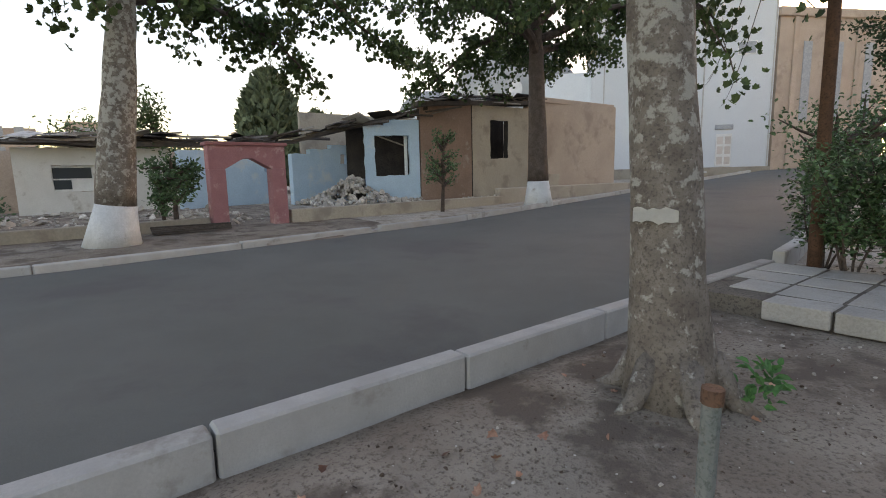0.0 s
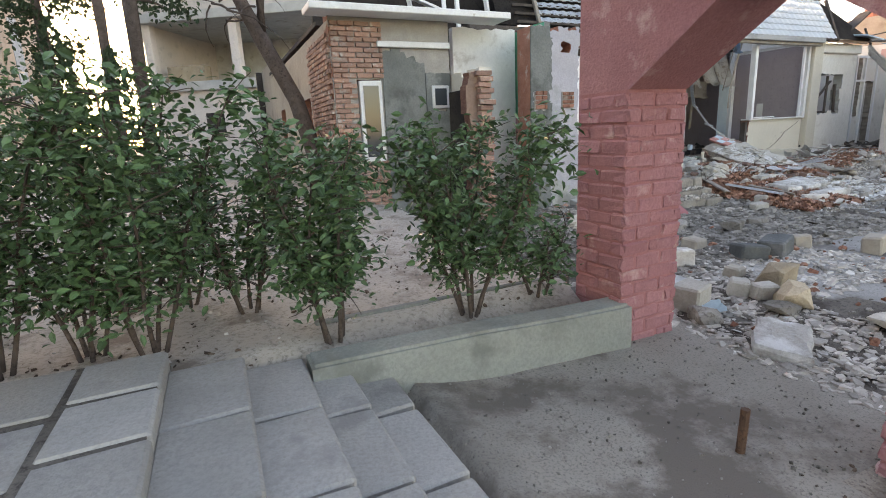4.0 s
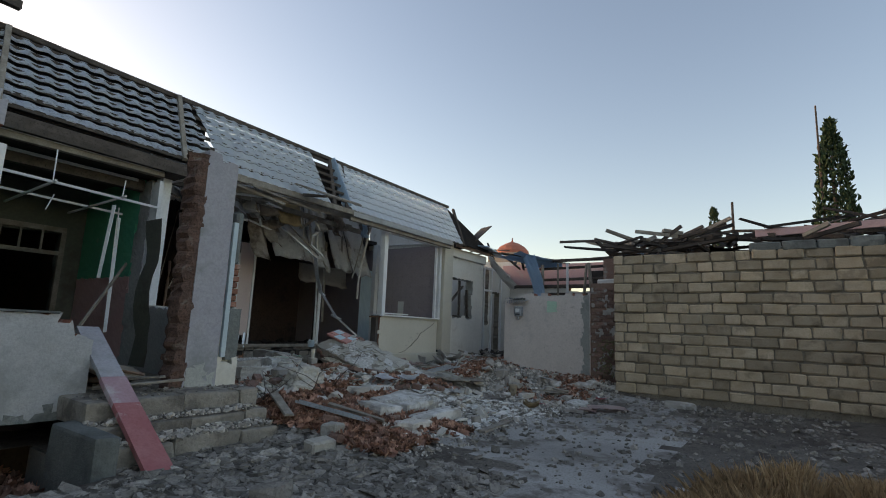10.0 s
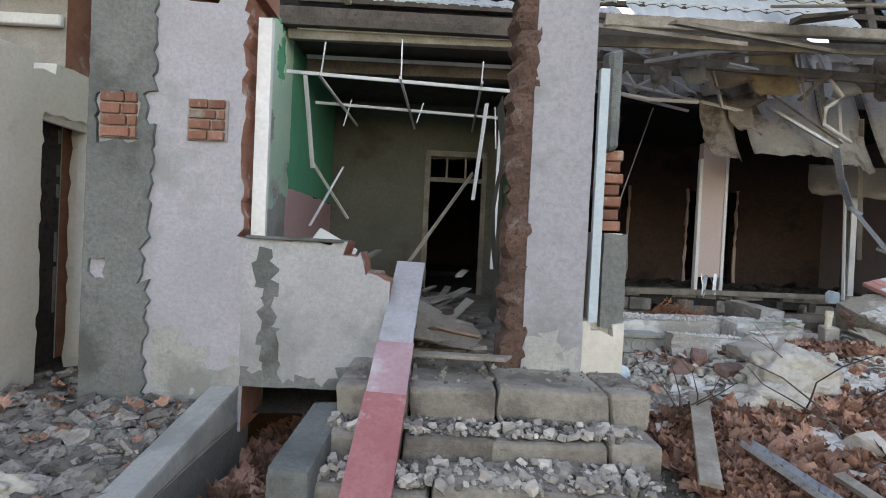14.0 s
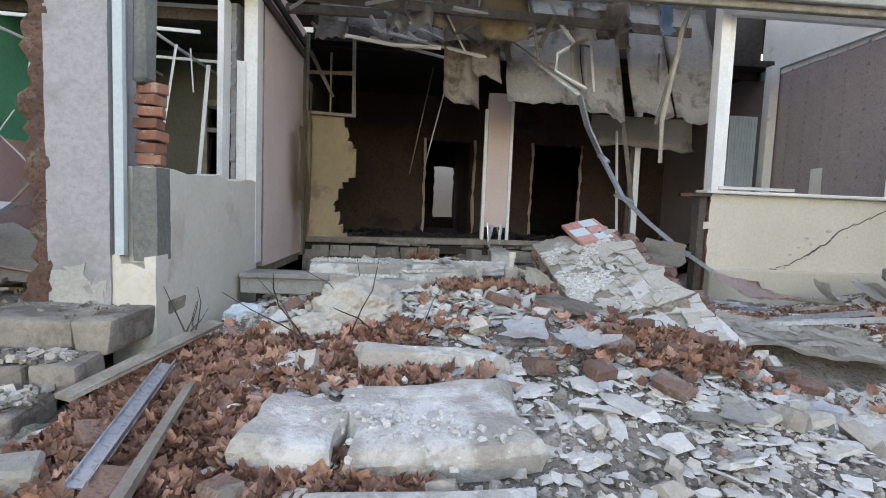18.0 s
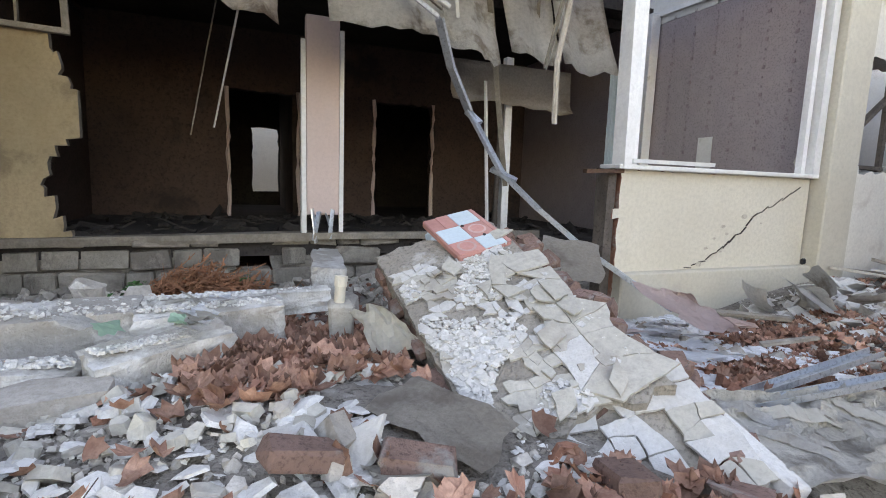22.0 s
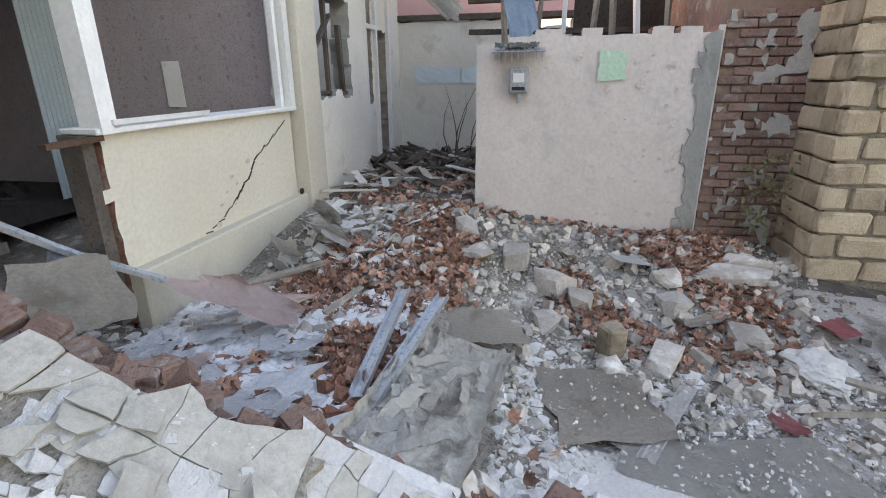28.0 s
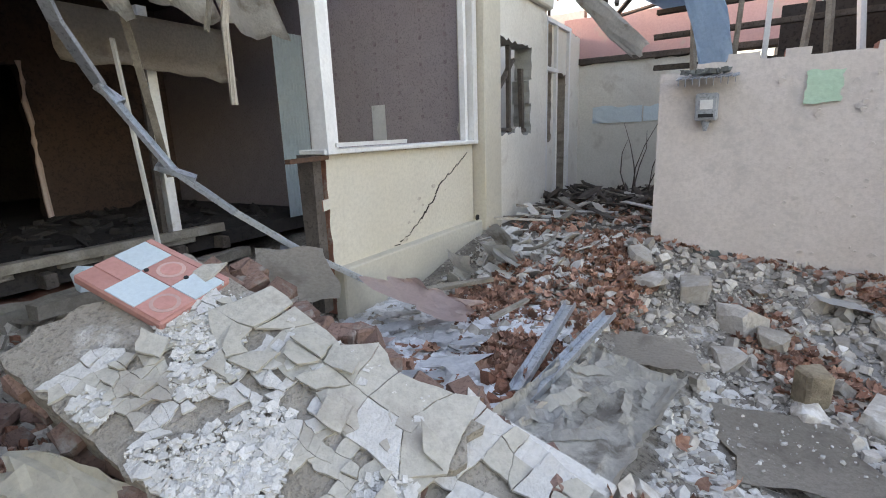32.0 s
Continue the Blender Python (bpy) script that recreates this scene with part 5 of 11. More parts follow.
part("jamb", beambm((8.4, 12.5, 1.1), (8.4, 12.54, 2.95), 0.05, 0.2, jit=0.006), M_WHITE, porch, "pale loose window jamb")
part("jamb", beambm((8.43, 11.0, 1.17), (8.43, 11.02, 2.9), 0.06, 0.07, jit=0.008), M_WHITE, porch)
grid = thing("ceiling_grid", "bent white metal ceiling grid hanging in a ruined porch", "ceiling grid")
for y, z in ((12.1, 2.56), (13.2, 2.58)):
    part("runner", beambm((6.0, y, z), (8.3, y + 0.1, z - 0.05), 0.022, 0.03), M_WHITE, grid)
for x in (6.3, 7.05, 7.8):
    part("cross_tee", beambm((x, 12.05, 2.54), (x + 0.05, 14.0, 2.52), 0.022, 0.025), M_WHITE, grid)
    part("hanger", beambm((x, 12.15, 2.54), (x + RNG.uniform(-0.04, 0.04), 12.15, 2.54 + RNG.uniform(0.2, 0.4)), 0.012, 0.012), M_WHITE, grid)
    part("hanger", beambm((x + 0.2, 12.7, 2.5), (x + RNG.uniform(0.05, 0.35), 12.7, 2.5 - RNG.uniform(0.1, 0.45)), 0.012, 0.012), M_WHITE, grid)
for a, b in (((7.9, 12.6, 2.5), (7.8, 12.5, 1.5)), ((6.2, 12.0, 2.5), (6.25, 12.2, 1.7)), ((6.25, 12.2, 1.75), (6.55, 12.5, 1.25)), ((6.5, 12.4, 1.75), (6.25, 12.2, 1.15)), ((8.1, 12.9, 2.4), (8.05, 12.7, 0.8))):
    solo("hanging_strip", beambm(a, b, 0.04, 0.012, jit=0.006), M_WHITE, "torn pale trim strip hanging in a ruined porch", "trim", group="hanging strips")

plank = thing("leaning_plank", "long plank, lilac above and dull red below, leaning on the porch", "plank")
PA, PB = Vector((7.19, 9.22, -0.22)), Vector((7.27, 11.2, 0.88))
M_FADED = surface("faded_pink_paint", (0.4, 0.24, 0.26), (0.47, 0.32, 0.34), 2.5, 0.85, 0.3, 40, (0.5, 0.44, 0.44), 4.0, 0.58, dirt=0.8)
mid, mid2 = PA.lerp(PB, 0.42), PA.lerp(PB, 0.6)
part("red_half", beambm(PA, mid, 0.22, 0.05, jit=0.006), M_REDDUST, plank, "dull red painted half")
part("faded_stretch", beambm(mid, mid2, 0.21, 0.05, jit=0.004), M_FADED, plank, "faded pink stretch")
part("lilac_half", beambm(mid2, PB, 0.2, 0.05, jit=0.004), M_LILAC, plank, "lilac whitewashed half")

for x, y, z, w, l, yaw, rx, ry, m_, lab in (
        (7.3, 11.35, 0.52, 0.72, 0.5, -8, 8, 26, M_BOARD, "grey-brown hardboard panel leaning in the porch"), (7.0, 11.42, 0.44, 0.62, 0.4, 6, 10, 32, M_WOOD, "grey board stacked under a leaning panel"),
        (6.85, 11.25, 0.4, 0.4, 0.32, 12, 6, 38, M_BOARD, "short grey board leaning in the porch"), (7.55, 11.05, 0.38, 0.36, 0.36, 20, -22, 12, M_BROWNW, "curled brown sheet on the porch floor"),
        (6.55, 11.5, 0.85, 0.36, 0.5, 10, 60, 30, M_WHITEW, "pale panel leaning on a sill wall"), (7.72, 11.5, 0.33, 0.5, 0.3, -30, 4, 6, M_WOOD, "dusty board on the porch floor")):
    bm = boxbm(-w / 2, w / 2, -l / 2, l / 2, -0.012, 0.012, 0.004, 0.012)
    solo("leaning_board", bm, m_, lab, "board", pose(x, y, z, rx, ry, yaw), "porch boards")
solo("leaning_lath", beambm((7.12, 11.28, 0.7), (7.72, 11.6, 1.64), 0.035, 0.02, 0, 0.006), M_WOOD, "thin splintered strip leaning in the porch", "lath")
ob_ = bmesh.new()
og = [[ob_.verts.new((7.92 + 0.03 * math.sin(i), 11.3 + 0.34 * e + RNG.uniform(-0.04, 0.04), 0.45 + 1.75 * i / 10)) for e in (0, 1)] for i in range(11)]
for r0, r1 in zip(og, og[1:]):
    ob_.faces.new((r0[0], r0[1], r1[1], r1[0]))
bmesh.ops.solidify(ob_, geom=ob_.faces[:], thickness=0.012)
solo("torn_board", ob_, M_OLIVE, "torn olive board standing behind a pier", "board")
sill_end = thing("sill_brickwork", "broken end of a sill wall with bare bricks", "brickwork")
sbr = random.Random(31)
for k in range(9):
    lay(sill_end, RBR[k % 4], pose(7.06 + 0.06 * sbr.random() - 0.012 * k, 10.9 + sbr.uniform(-0.03, 0.03), 0.16 + 0.08 * k, sbr.uniform(-5, 5), sbr.uniform(-5, 5), 90 + sbr.uniform(-14, 14)) @ Matrix.Diagonal((1.1, 1, 1, 1)), M_BRICK)
steps = thing("porch_steps", "broken concrete block steps strewn with rubble", "steps", kind="structure")
for z, y0, y1, x0, x1 in ((0.27, 10.16, 11.1, 6.95, 8.66), (0.1, 9.92, 10.2, 6.9, 8.62), (-0.02, 9.62, 9.95, 6.9, 8.55)):
    x = x0
    while x < x1 - 0.05:
        L = min(RNG.uniform(0.38, 0.7), x1 - x)
        part("block", boxbm(x, x + L - 0.006, y0, y1, z - 0.2, z, 0.03, 0.018, 2), M_STEPBLK, steps, m=pose(0, RNG.uniform(-0.02, 0.02), RNG.uniform(-0.015, 0.012)))
        x += L
solo("stair_cheek", boxbm(6.78, 6.97, 9.5, 10.35, -0.5, 0.1, 0.03, 0.015, 2), M_GREYPL, "chipped concrete cheek beside the steps", "stair wall")
cb = boxbm(6.02, 6.2, 9.4, 10.76, -0.6, 0.06, 0.02, 0.012, 2)
for v in cb.verts:
    if v.co.z > -0.1:
        v.co.z -= 0.16 * (10.76 - v.co.y)
solo("pit_kerb", cb, M_CEMENT, "sloping grey cement kerb beside a cellar pit", "kerb")

post2 = thing("corner_post", "peeling white and blue painted timber posts at a parapet", "post")
part("blue_strip", beambm((8.46, 10.62, 0.6), (8.46, 10.62, 2.2), 0.05, 0.05, jit=0.004), M_SKYTILE, post2, "peeling blue strip")
part("stub", boxbm(8.5, 8.6, 10.66, 10.8, 1.7, 2.35, 0.02, 0.02), M_GREYPL, post2)
part("white_post", beambm((8.6, 12.8, 0.32), (8.6, 12.8, 3.3), 0.13, 0.2, jit=0.004), M_WHITE, post2, "white peeling post")
part("white_strip", beambm((8.52, 12.68, 1.17), (8.52, 12.68, 2.4), 0.09, 0.05, jit=0.008), M_WHITE, post2)
for k in range(7):
    lay(post2, RBR[k % 4], pose(8.57 + RNG.uniform(-0.02, 0.02), 10.78, 1.22 + k * 0.077, RNG.uniform(-5, 5), 0, RNG.uniform(-18, 18)) @ Matrix.Diagonal((0.6, 1, 1, 1)), M_BRICK)

# ---- recess: frames, posts, sheets ----
rp = thing("pink_post", "pale pink papered post with white corner strips and bent steel studs", "post")
part("panel", boxbm(11.43, 11.77, 14.95, 15.08, 0.72, 2.75, 0.004), M_LPINK, rp)
part("corner_strip", beambm((11.4, 14.96, 0.5), (11.4, 14.96, 2.5), 0.05, 0.07, jit=0.005), M_WHITE, rp)
part("corner_strip", beambm((11.79, 14.96, 0.52), (11.79, 14.96, 2.62), 0.04, 0.07, jit=0.005), M_WHITE, rp)
for a, b in (((11.48, 14.93, 0.78), (11.53, 14.9, 0.42)), ((11.55, 14.93, 0.75), (11.5, 14.88, 0.45)), ((11.7, 14.93, 0.78), (11.66, 14.88, 0.46)), ((11.63, 14.95, 0.74), (11.7, 14.9, 0.5))):
    part("stud", beambm(a, b, 0.05, 0.012, jit=0.008), M_STEEL, rp, "bent steel stud")
stud = thing("timber_stud", "thin white timber stud standing in a burnt opening", "post")
part("shaft", beambm((13.8, 15.0, 0.5), (13.78, 15.0, 2.6), 0.1, 0.09, jit=0.004), M_WHITE, stud)
part("splinter", beambm((13.66, 14.95, 0.55), (13.7, 14.95, 2.5), 0.05, 0.05, jit=0.01), M_DARKWOOD, stud)
sillb = thing("floor_beam", "rotten grey floor beams along a burnt opening", "beam")
part("beam", beambm((8.7, 14.98, 0.44), (11.5, 14.98, 0.49), 0.16, 0.1, jit=0.015), M_WOOD, sillb)
part("beam", beambm((11.5, 14.95, 0.5), (14.3, 14.98, 0.5), 0.14, 0.08, jit=0.015), M_WOOD, sillb)
part("lower_beam", beambm((12.4, 14.6, 0.2), (14.4, 14.75, 0.22), 0.12, 0.1, jit=0.015), M_WOOD, sillb)
for x in (12.6, 13.1, 13.7, 14.2):
    part("joist_stub", boxbm(x, x + 0.1, 14.85, 15.4, 0.28, 0.4, 0.008, 0.01), M_DARKWOOD, sillb)
lw = thing("window_frame", "empty grey timber window frame with broken glazing bars", "window frame")
for a, b, w in (((8.7, 14.96, 2.3), (8.7, 14.96, 3.45), 0.06), ((9.4, 14.96, 2.28), (9.38, 14.96, 3.45), 0.06), ((8.68, 14.96, 2.32), (9.42, 14.96, 2.3), 0.08), ((8.7, 14.96, 2.9), (9.4, 14.96, 2.92), 0.03), ((9.05, 14.96, 2.3), (9.05, 14.96, 3.2), 0.025), ((8.75, 14.94, 3.2), (9.1, 14.9, 2.55), 0.03)):
    part("bar", beambm(a, b, w, 0.05, jit=0.006), M_WOOD, lw)
tbr = random.Random(19)
for y0_, y1_, z0_, z1_, lean_ in ((14.05, 14.42, 1.0, 2.0, 0.05), (14.3, 14.5, 0.4, 1.6, 0.09), (14.5, 14.62, 0.35, 2.3, 0.03), (14.66, 14.78, 0.4, 2.7, 0.06)):
    tb_ = bmesh.new()
    n_ = 12
    rows_ = [[tb_.verts.new((8.77 + lean_ * (0.5 + 0.5 * math.sin(3 * i / n_)), (y0_ if e == 0 else y1_) + tbr.uniform(-0.05, 0.05) * (1 + (i in (0, n_))), z0_ + (z1_ - z0_) * i / n_ + tbr.uniform(-0.03, 0.03))) for e in (0, 1)] for i in range(n_ + 1)]
    for r0, r1 in zip(rows_, rows_[1:]):
        tb_.faces.new((r0[0], r0[1], r1[1], r1[0]))
    bmesh.ops.solidify(tb_, geom=tb_.faces[:], thickness=0.012)
    solo("torn_board", tb_, M_TAN, "splintered plywood strip on a side wall", "board", group="torn boards")
wf = thing("big_window_frame", "large white peeling window frame without glass", "window frame")
part("stile", beambm((13.67, 12.76, 1.27), (13.64, 12.76, 3.38), 0.14, 0.1, jit=0.005), M_WHITE, wf)
part("stile", beambm((13.78, 12.78, 1.3), (13.76, 12.78, 3.3), 0.05, 0.06, jit=0.005), M_WHITE, wf)
part("stile", beambm((15.94, 12.76, 1.27), (15.94, 12.76, 3.3), 0.1, 0.1, jit=0.005), M_WHITE, wf)
part("stile", beambm((15.84, 12.8, 1.3), (15.84, 12.8, 3.2), 0.05, 0.06, jit=0.005), M_WHITE, wf)
part("head", beambm((13.6, 12.76, 3.28), (16.0, 12.76, 3.26), 0.08, 0.12, jit=0.005), M_WHITE, wf)
part("sill", boxbm(13.6, 15.98, 12.7, 12.96, 1.27, 1.31, 0.006, 0.005), M_WHITE, wf)
part("sill_strip", beambm((13.7, 12.7, 1.33), (14.6, 12.72, 1.335), 0.05, 0.03, jit=0.006), M_WHITE, wf)
solo("band_strip", beambm((15.96, 12.98, 3.37), (15.96, 15.2, 3.4), 0.03, 0.06, 0, 0.004), M_WHITE, "pale trim strip along the top of wallpaper", "trim")
iv = thing("inner_post", "pale post and torn paper inside the veranda", "post")
part("shaft", beambm((15.9, 15.0, 0.4), (15.9, 15.0, 3.4), 0.14, 0.14), M_WHITE, iv)
cst = bmesh.new()
zig = [[cst.verts.new((15.2 + 0.025 * k, 14.9 + 0.018 * (k % 2), z)) for z in (0.45, 2.6)] for k in range(19)]
for p0, p1 in zip(zig, zig[1:]):
    cst.faces.new((p0[0], p1[0], p1[1], p0[1]))
bmesh.ops.solidify(cst, geom=cst.faces[:], thickness=0.004)
part("corrugated_strip", cst, M_SKYTILE, iv, "pale blue corrugated strip")
solo("jamb_timber", beambm((13.6, 12.86, 0.1), (13.6, 12.86, 1.27), 0.08, 0.14, jit=0.008), M_DARKWOOD, "dark split timber at a wall end", "timber")
solo("bracket", beambm((13.3, 12.75, 1.24), (13.66, 12.75, 1.25), 0.05, 0.03), M_RUST, "rusty iron bracket on a wall end", "bracket")
solo("paper_scrap", boxbm(15.975, 15.985, 13.95, 14.15, 1.3, 1.75, 0.0, 0.003), M_WHITEW, "torn patch of bare plaster on wallpaper", "wall patch")

# printed stripes of the wallpaper
wp = bmesh.new()
for k in range(6):
    yk = 13.1 + 0.32 * k
    for j in range(26):
        z = 1.0 + 0.095 * j
        box(wp, 15.99, 15.996, yk - (0.018 if j % 3 == 0 else 0.007), yk + (0.018 if j % 3 == 0 else 0.007), z, z + (0.04 if j % 3 == 0 else 0.022))
M_MOTIF = surface("wallpaper_motif", (0.28, 0.22, 0.23), (0.31, 0.245, 0.25), 5.0, 0.9, 0.0)
struct("wall_inner_right_motif", wp, M_MOTIF, "printed vine stripes on wallpaper", "wallpaper")


def sheet(name, x0, x1, y, ztop, zb0, zb1, material, label, seed, lean=0.0, nx=9, nz=9, amp=0.05, curl=0.08, group="hanging sheets"):
    """A torn sheet that hangs from a line, wavy and with an uneven lower edge."""
    bm = bmesh.new()
    g = []
    for i in range(nx + 1):
        u = i / nx
        zb = zb0 + (zb1 - zb0) * u + 0.07 * noise.noise(Vector((u * 5, seed * 3.1, 0)))
        col = []
        for j in range(nz + 1):
            v = j / nz
            z = ztop + (zb - ztop) * v
            xx = x0 + (x1 - x0) * u + 0.02 * noise.noise(Vector((v * 4, seed, u)))
            yy = y - lean * v + amp * math.sin(u * 7 + seed) * (0.3 + v) + amp * noise.noise(Vector((u * 3, v * 3, seed))) - curl * max(0, v - 0.8) * 5
            col.append(bm.verts.new((xx, yy, z)))
        g.append(col)
    for i in range(nx):
        for j in range(nz):
            bm.faces.new((g[i][j], g[i + 1][j], g[i + 1][j + 1], g[i][j + 1]))
    bmesh.ops.solidify(bm, geom=bm.faces[:], thickness=0.008)
    return solo(name, bm, material, label, "roofing sheet", group=group, smooth=True)


M_FELTB = surface("burnt_brown_felt", (0.38, 0.315, 0.26), (0.52, 0.45, 0.38), 1.6, 0.92, 0.5, 30, (0.18, 0.135, 0.105), 2.2, 0.55, dirt=0.72)
FELT = "torn grey roofing sheet hanging from the burnt roof"
for k, (x0, x1, z0, z1) in enumerate(((11.5, 12.53, 2.4, 2.38), (12.55, 13.08, 2.35, 2.22), (13.18, 13.72, 2.34, 2.3), (13.74, 14.4, 2.28, 2.25))):
    sheet("hanging_sheet", x0, x1, 14.45, 3.95, z0, z1, M_FELT, FELT, 1 + k, 0.6, amp=0.04, curl=0.04)
sheet("hanging_sheet", 11.02, 11.6, 13.35, 3.5, 2.95, 3.0, M_TAN, "stained brown board hanging under the eave", 5, 0.1, amp=0.03, curl=0.02)
BURNT = "burnt brown felt flap hanging over an opening"
sheet("hanging_sheet", 10.64, 11.08, 13.75, 3.12, 2.32, 2.2, M_FELTB, BURNT, 6, 0.3, amp=0.07)
sheet("hanging_sheet", 10.98, 11.35, 13.75, 3.1, 2.62, 2.5, M_FELTB, BURNT, 7, 0.3, amp=0.07)
sheet("hanging_sheet", 9.02, 9.42, 14.3, 3.9, 3.0, 3.04, M_FELT, FELT, 8, 0.45)
sheet("hanging_sheet", 9.4, 10.05, 14.3, 3.9, 3.2, 2.98, M_FELT, FELT, 9, 0.5, amp=0.1)
sheet("hanging_sheet", 10.0, 10.7, 14.35, 3.9, 2.98, 3.05, M_FELT, FELT, 12, 0.5, amp=0.12)
sheet("hanging_sheet", 10.68, 11.5, 14.4, 3.95, 3.1, 2.9, M_FELT, FELT, 13, 0.5, amp=0.1)
sheet("hanging_sheet", 13.0, 14.6, 14.9, 2.5, 2.05, 2.0, M_BOARD, "scorched hardboard strip in an opening", 10, 0.0, amp=0.02)
sheet("hanging_sheet", 12.95, 13.1, 12.85, 3.4, 2.96, 3.0, M_BLUESHEET, "crumpled blue sheet scrap under the eave", 11)
bent = thing("bent_pipe", "bent white plastic pipe hanging under the burnt roof", "pipe")
for pts in (((11.78, 13.3, 3.6), (11.95, 13.3, 3.25), (12.16, 13.3, 3.0), (12.08, 13.3, 2.93), (11.97, 13.3, 2.86), (11.96, 13.3, 2.66), (12.2, 13.35, 2.56), (12.37, 13.4, 2.5)), ((9.43, 13.6, 3.02), (10.0, 13.62, 2.95), (10.6, 13.6, 2.94)), ((9.72, 13.7, 3.3), (9.85, 13.7, 3.12), (10.05, 13.7, 3.22), (10.3, 13.7, 3.05))):
    tb_ = bmesh.new()
    tube(tb_, pts, 0.024, 8)
    part("run", tb_, M_WHITE, bent)
hanger_ = bmesh.new()
tube(hanger_, [(13.36, 12.9, 3.4), (13.27, 12.92, 3.1), (13.26, 13.0, 2.7), (13.18, 13.05, 2.1), (13.22, 13.1, 1.62)], 0.026, 7, wob=0.1)
solo("hanging_strip", hanger_, M_BOARD, "limp pale strip hanging from the eave", "trim")
lathrng = random.Random(5)
LATH = "splintered pale roof lath hanging in the wreck"
for a, b, w in (((9.3, 13.9, 3.3), (11.2, 13.6, 2.85), 0.05), ((9.9, 13.4, 3.25), (11.0, 13.9, 3.0), 0.04), ((10.4, 13.2, 3.6), (10.9, 13.6, 2.9), 0.05), ((11.45, 13.5, 3.05), (12.35, 13.5, 2.5), 0.03),
                ((12.5, 13.8, 3.45), (12.66, 13.9, 2.6), 0.05), ((12.25, 13.84, 3.6), (12.3, 13.7, 2.75), 0.05), ((13.5, 13.2, 3.45), (13.22, 13.3, 2.1), 0.045), ((13.6, 14.1, 3.2), (13.62, 14.1, 2.5), 0.05),
                ((13.0, 14.0, 2.95), (13.6, 14.6, 1.1), 0.05), ((13.25, 14.5, 2.2), (13.4, 14.6, 0.5), 0.03), ((11.6, 13.3, 3.5), (11.75, 13.3, 2.8), 0.045),
                ((9.0, 12.9, 3.4), (10.6, 13.5, 3.15), 0.05), ((10.6, 16.2, 3.42), (10.25, 16.0, 1.55), 0.02), ((10.9, 15.6, 3.42), (10.5, 16.0, 1.65), 0.015)):
    solo("hanging_lath", beambm(a, b, w, w * 0.5, lathrng.uniform(0, 1), 0.006), M_WOOD if lathrng.random() < 0.6 else M_WHITE, LATH, "lath", group="hanging laths")
for k in range(26):
    a = Vector((lathrng.uniform(8.9, 13.2), lathrng.uniform(12.6, 14.2), lathrng.uniform(3.14, 3.4)))
    b = a + Vector((lathrng.uniform(-1.1, 1.1), lathrng.uniform(-0.5, 0.5), lathrng.uniform(-0.25, 0.1)))
    b.x = min(13.5, max(8.85, b.x))
    if k in (9, 24):
        continue
    solo("roof_lath", beambm(a, b, lathrng.uniform(0.025, 0.06), 0.02, lathrng.uniform(0, 1), 0.006), (M_WOOD, M_WHITE, M_WOOD)[lathrng.randrange(3)], "broken roof lath caught under the burnt roof", "lath", group="caught laths")
for k in range(9):
    x0 = lathrng.uniform(9.0, 12.8)
    sheet("hanging_sheet", x0, x0 + lathrng.uniform(0.25, 0.6), lathrng.uniform(13.3, 14.2), 3.5, lathrng.uniform(2.85, 3.15), lathrng.uniform(2.85, 3.15), M_FELT if k % 2 else M_FELTB, "torn scorched flap hanging from the burnt roof", 40 + k, 0.1, amp=0.1, nx=6, nz=6)
for k in range(3):
    z = 3.26 + 0.04 * (k % 3) + lathrng.uniform(-0.03, 0.03)
    y = 12.7 + 0.5 * k
    solo("ceiling_joist", beambm((8.7, y, z), (13.6, y + lathrng.uniform(-0.3, 0.3), z + lathrng.uniform(-0.1, 0.12)), 0.05, 0.1, 0, 0.01), M_WOOD, "grey ceiling joist under the roof", "joist", group="ceiling joists")
for a, b in (((8.9, 12.5, 3.32), (10.2, 12.0, 3.0)), ((10.6, 12.3, 3.5), (11.6, 11.6, 3.25)), ((9.5, 12.0, 3.15), (11.2, 12.3, 3.1))):
    solo("loose_board", beambm(a, b, 0.14, 0.03, 0.3, 0.01), M_WOOD, "loose grey board jutting from the eave", "board", group="loose boards")

rail = thing("bent_steel_rail", "bent galvanised steel profile hanging from the roof to the ground", "steel profile")
RP = [(11.7, 14.0, 3.05), (12.36, 13.6, 2.46), (12.52, 13.7, 2.1), (12.75, 13.8, 1.76), (12.94, 13.45, 1.2), (13.15, 13.15, 0.9), (13.42, 12.85, 0.6), (13.9, 12.35, 0.18)]
for a, b in zip(RP, RP[1:]):
    seg = bmesh.new()
    beam(seg, a, b, 0.075, 0.007)
    d = (Vector(b) - Vector(a)).to_track_quat("Z", "Y").to_matrix()
    for s in (-1, 1):
        o = d @ Vector((0.036 * s, 0.014, 0))
        beam(seg, Vector(a) + o, Vector(b) + o, 0.005, 0.026)
    part("segment", seg, M_STEEL, rail)
for c, d in (((12.95, 13.45, 1.2), (0.16, -0.13, -0.09)), ((13.4, 12.87, 0.6), (0.16, -0.14, -0.06)), ((12.8, 13.8, 1.72), (0.07, -0.1, -0.1))):
    part("bracket", beambm(Vector(c) - Vector(d) * 0.5, Vector(c) + Vector(d) * 0.6, 0.075, 0.035, 0.3), M_STEEL, rail)

# carved stone step and small fixtures on the yard walls
cs = thing("carved_step", "pale green marble step with carved edge beside a parapet", "step")
part("slab", boxbm(8.7, 9.62, 12.12, 12.5, 0.1, 0.29, 0.01, 0.003), M_CEMENT, cs)
part("moulding", boxbm(8.7, 9.64, 12.08, 12.14, 0.25, 0.3, 0.01), M_CEMENT, cs)
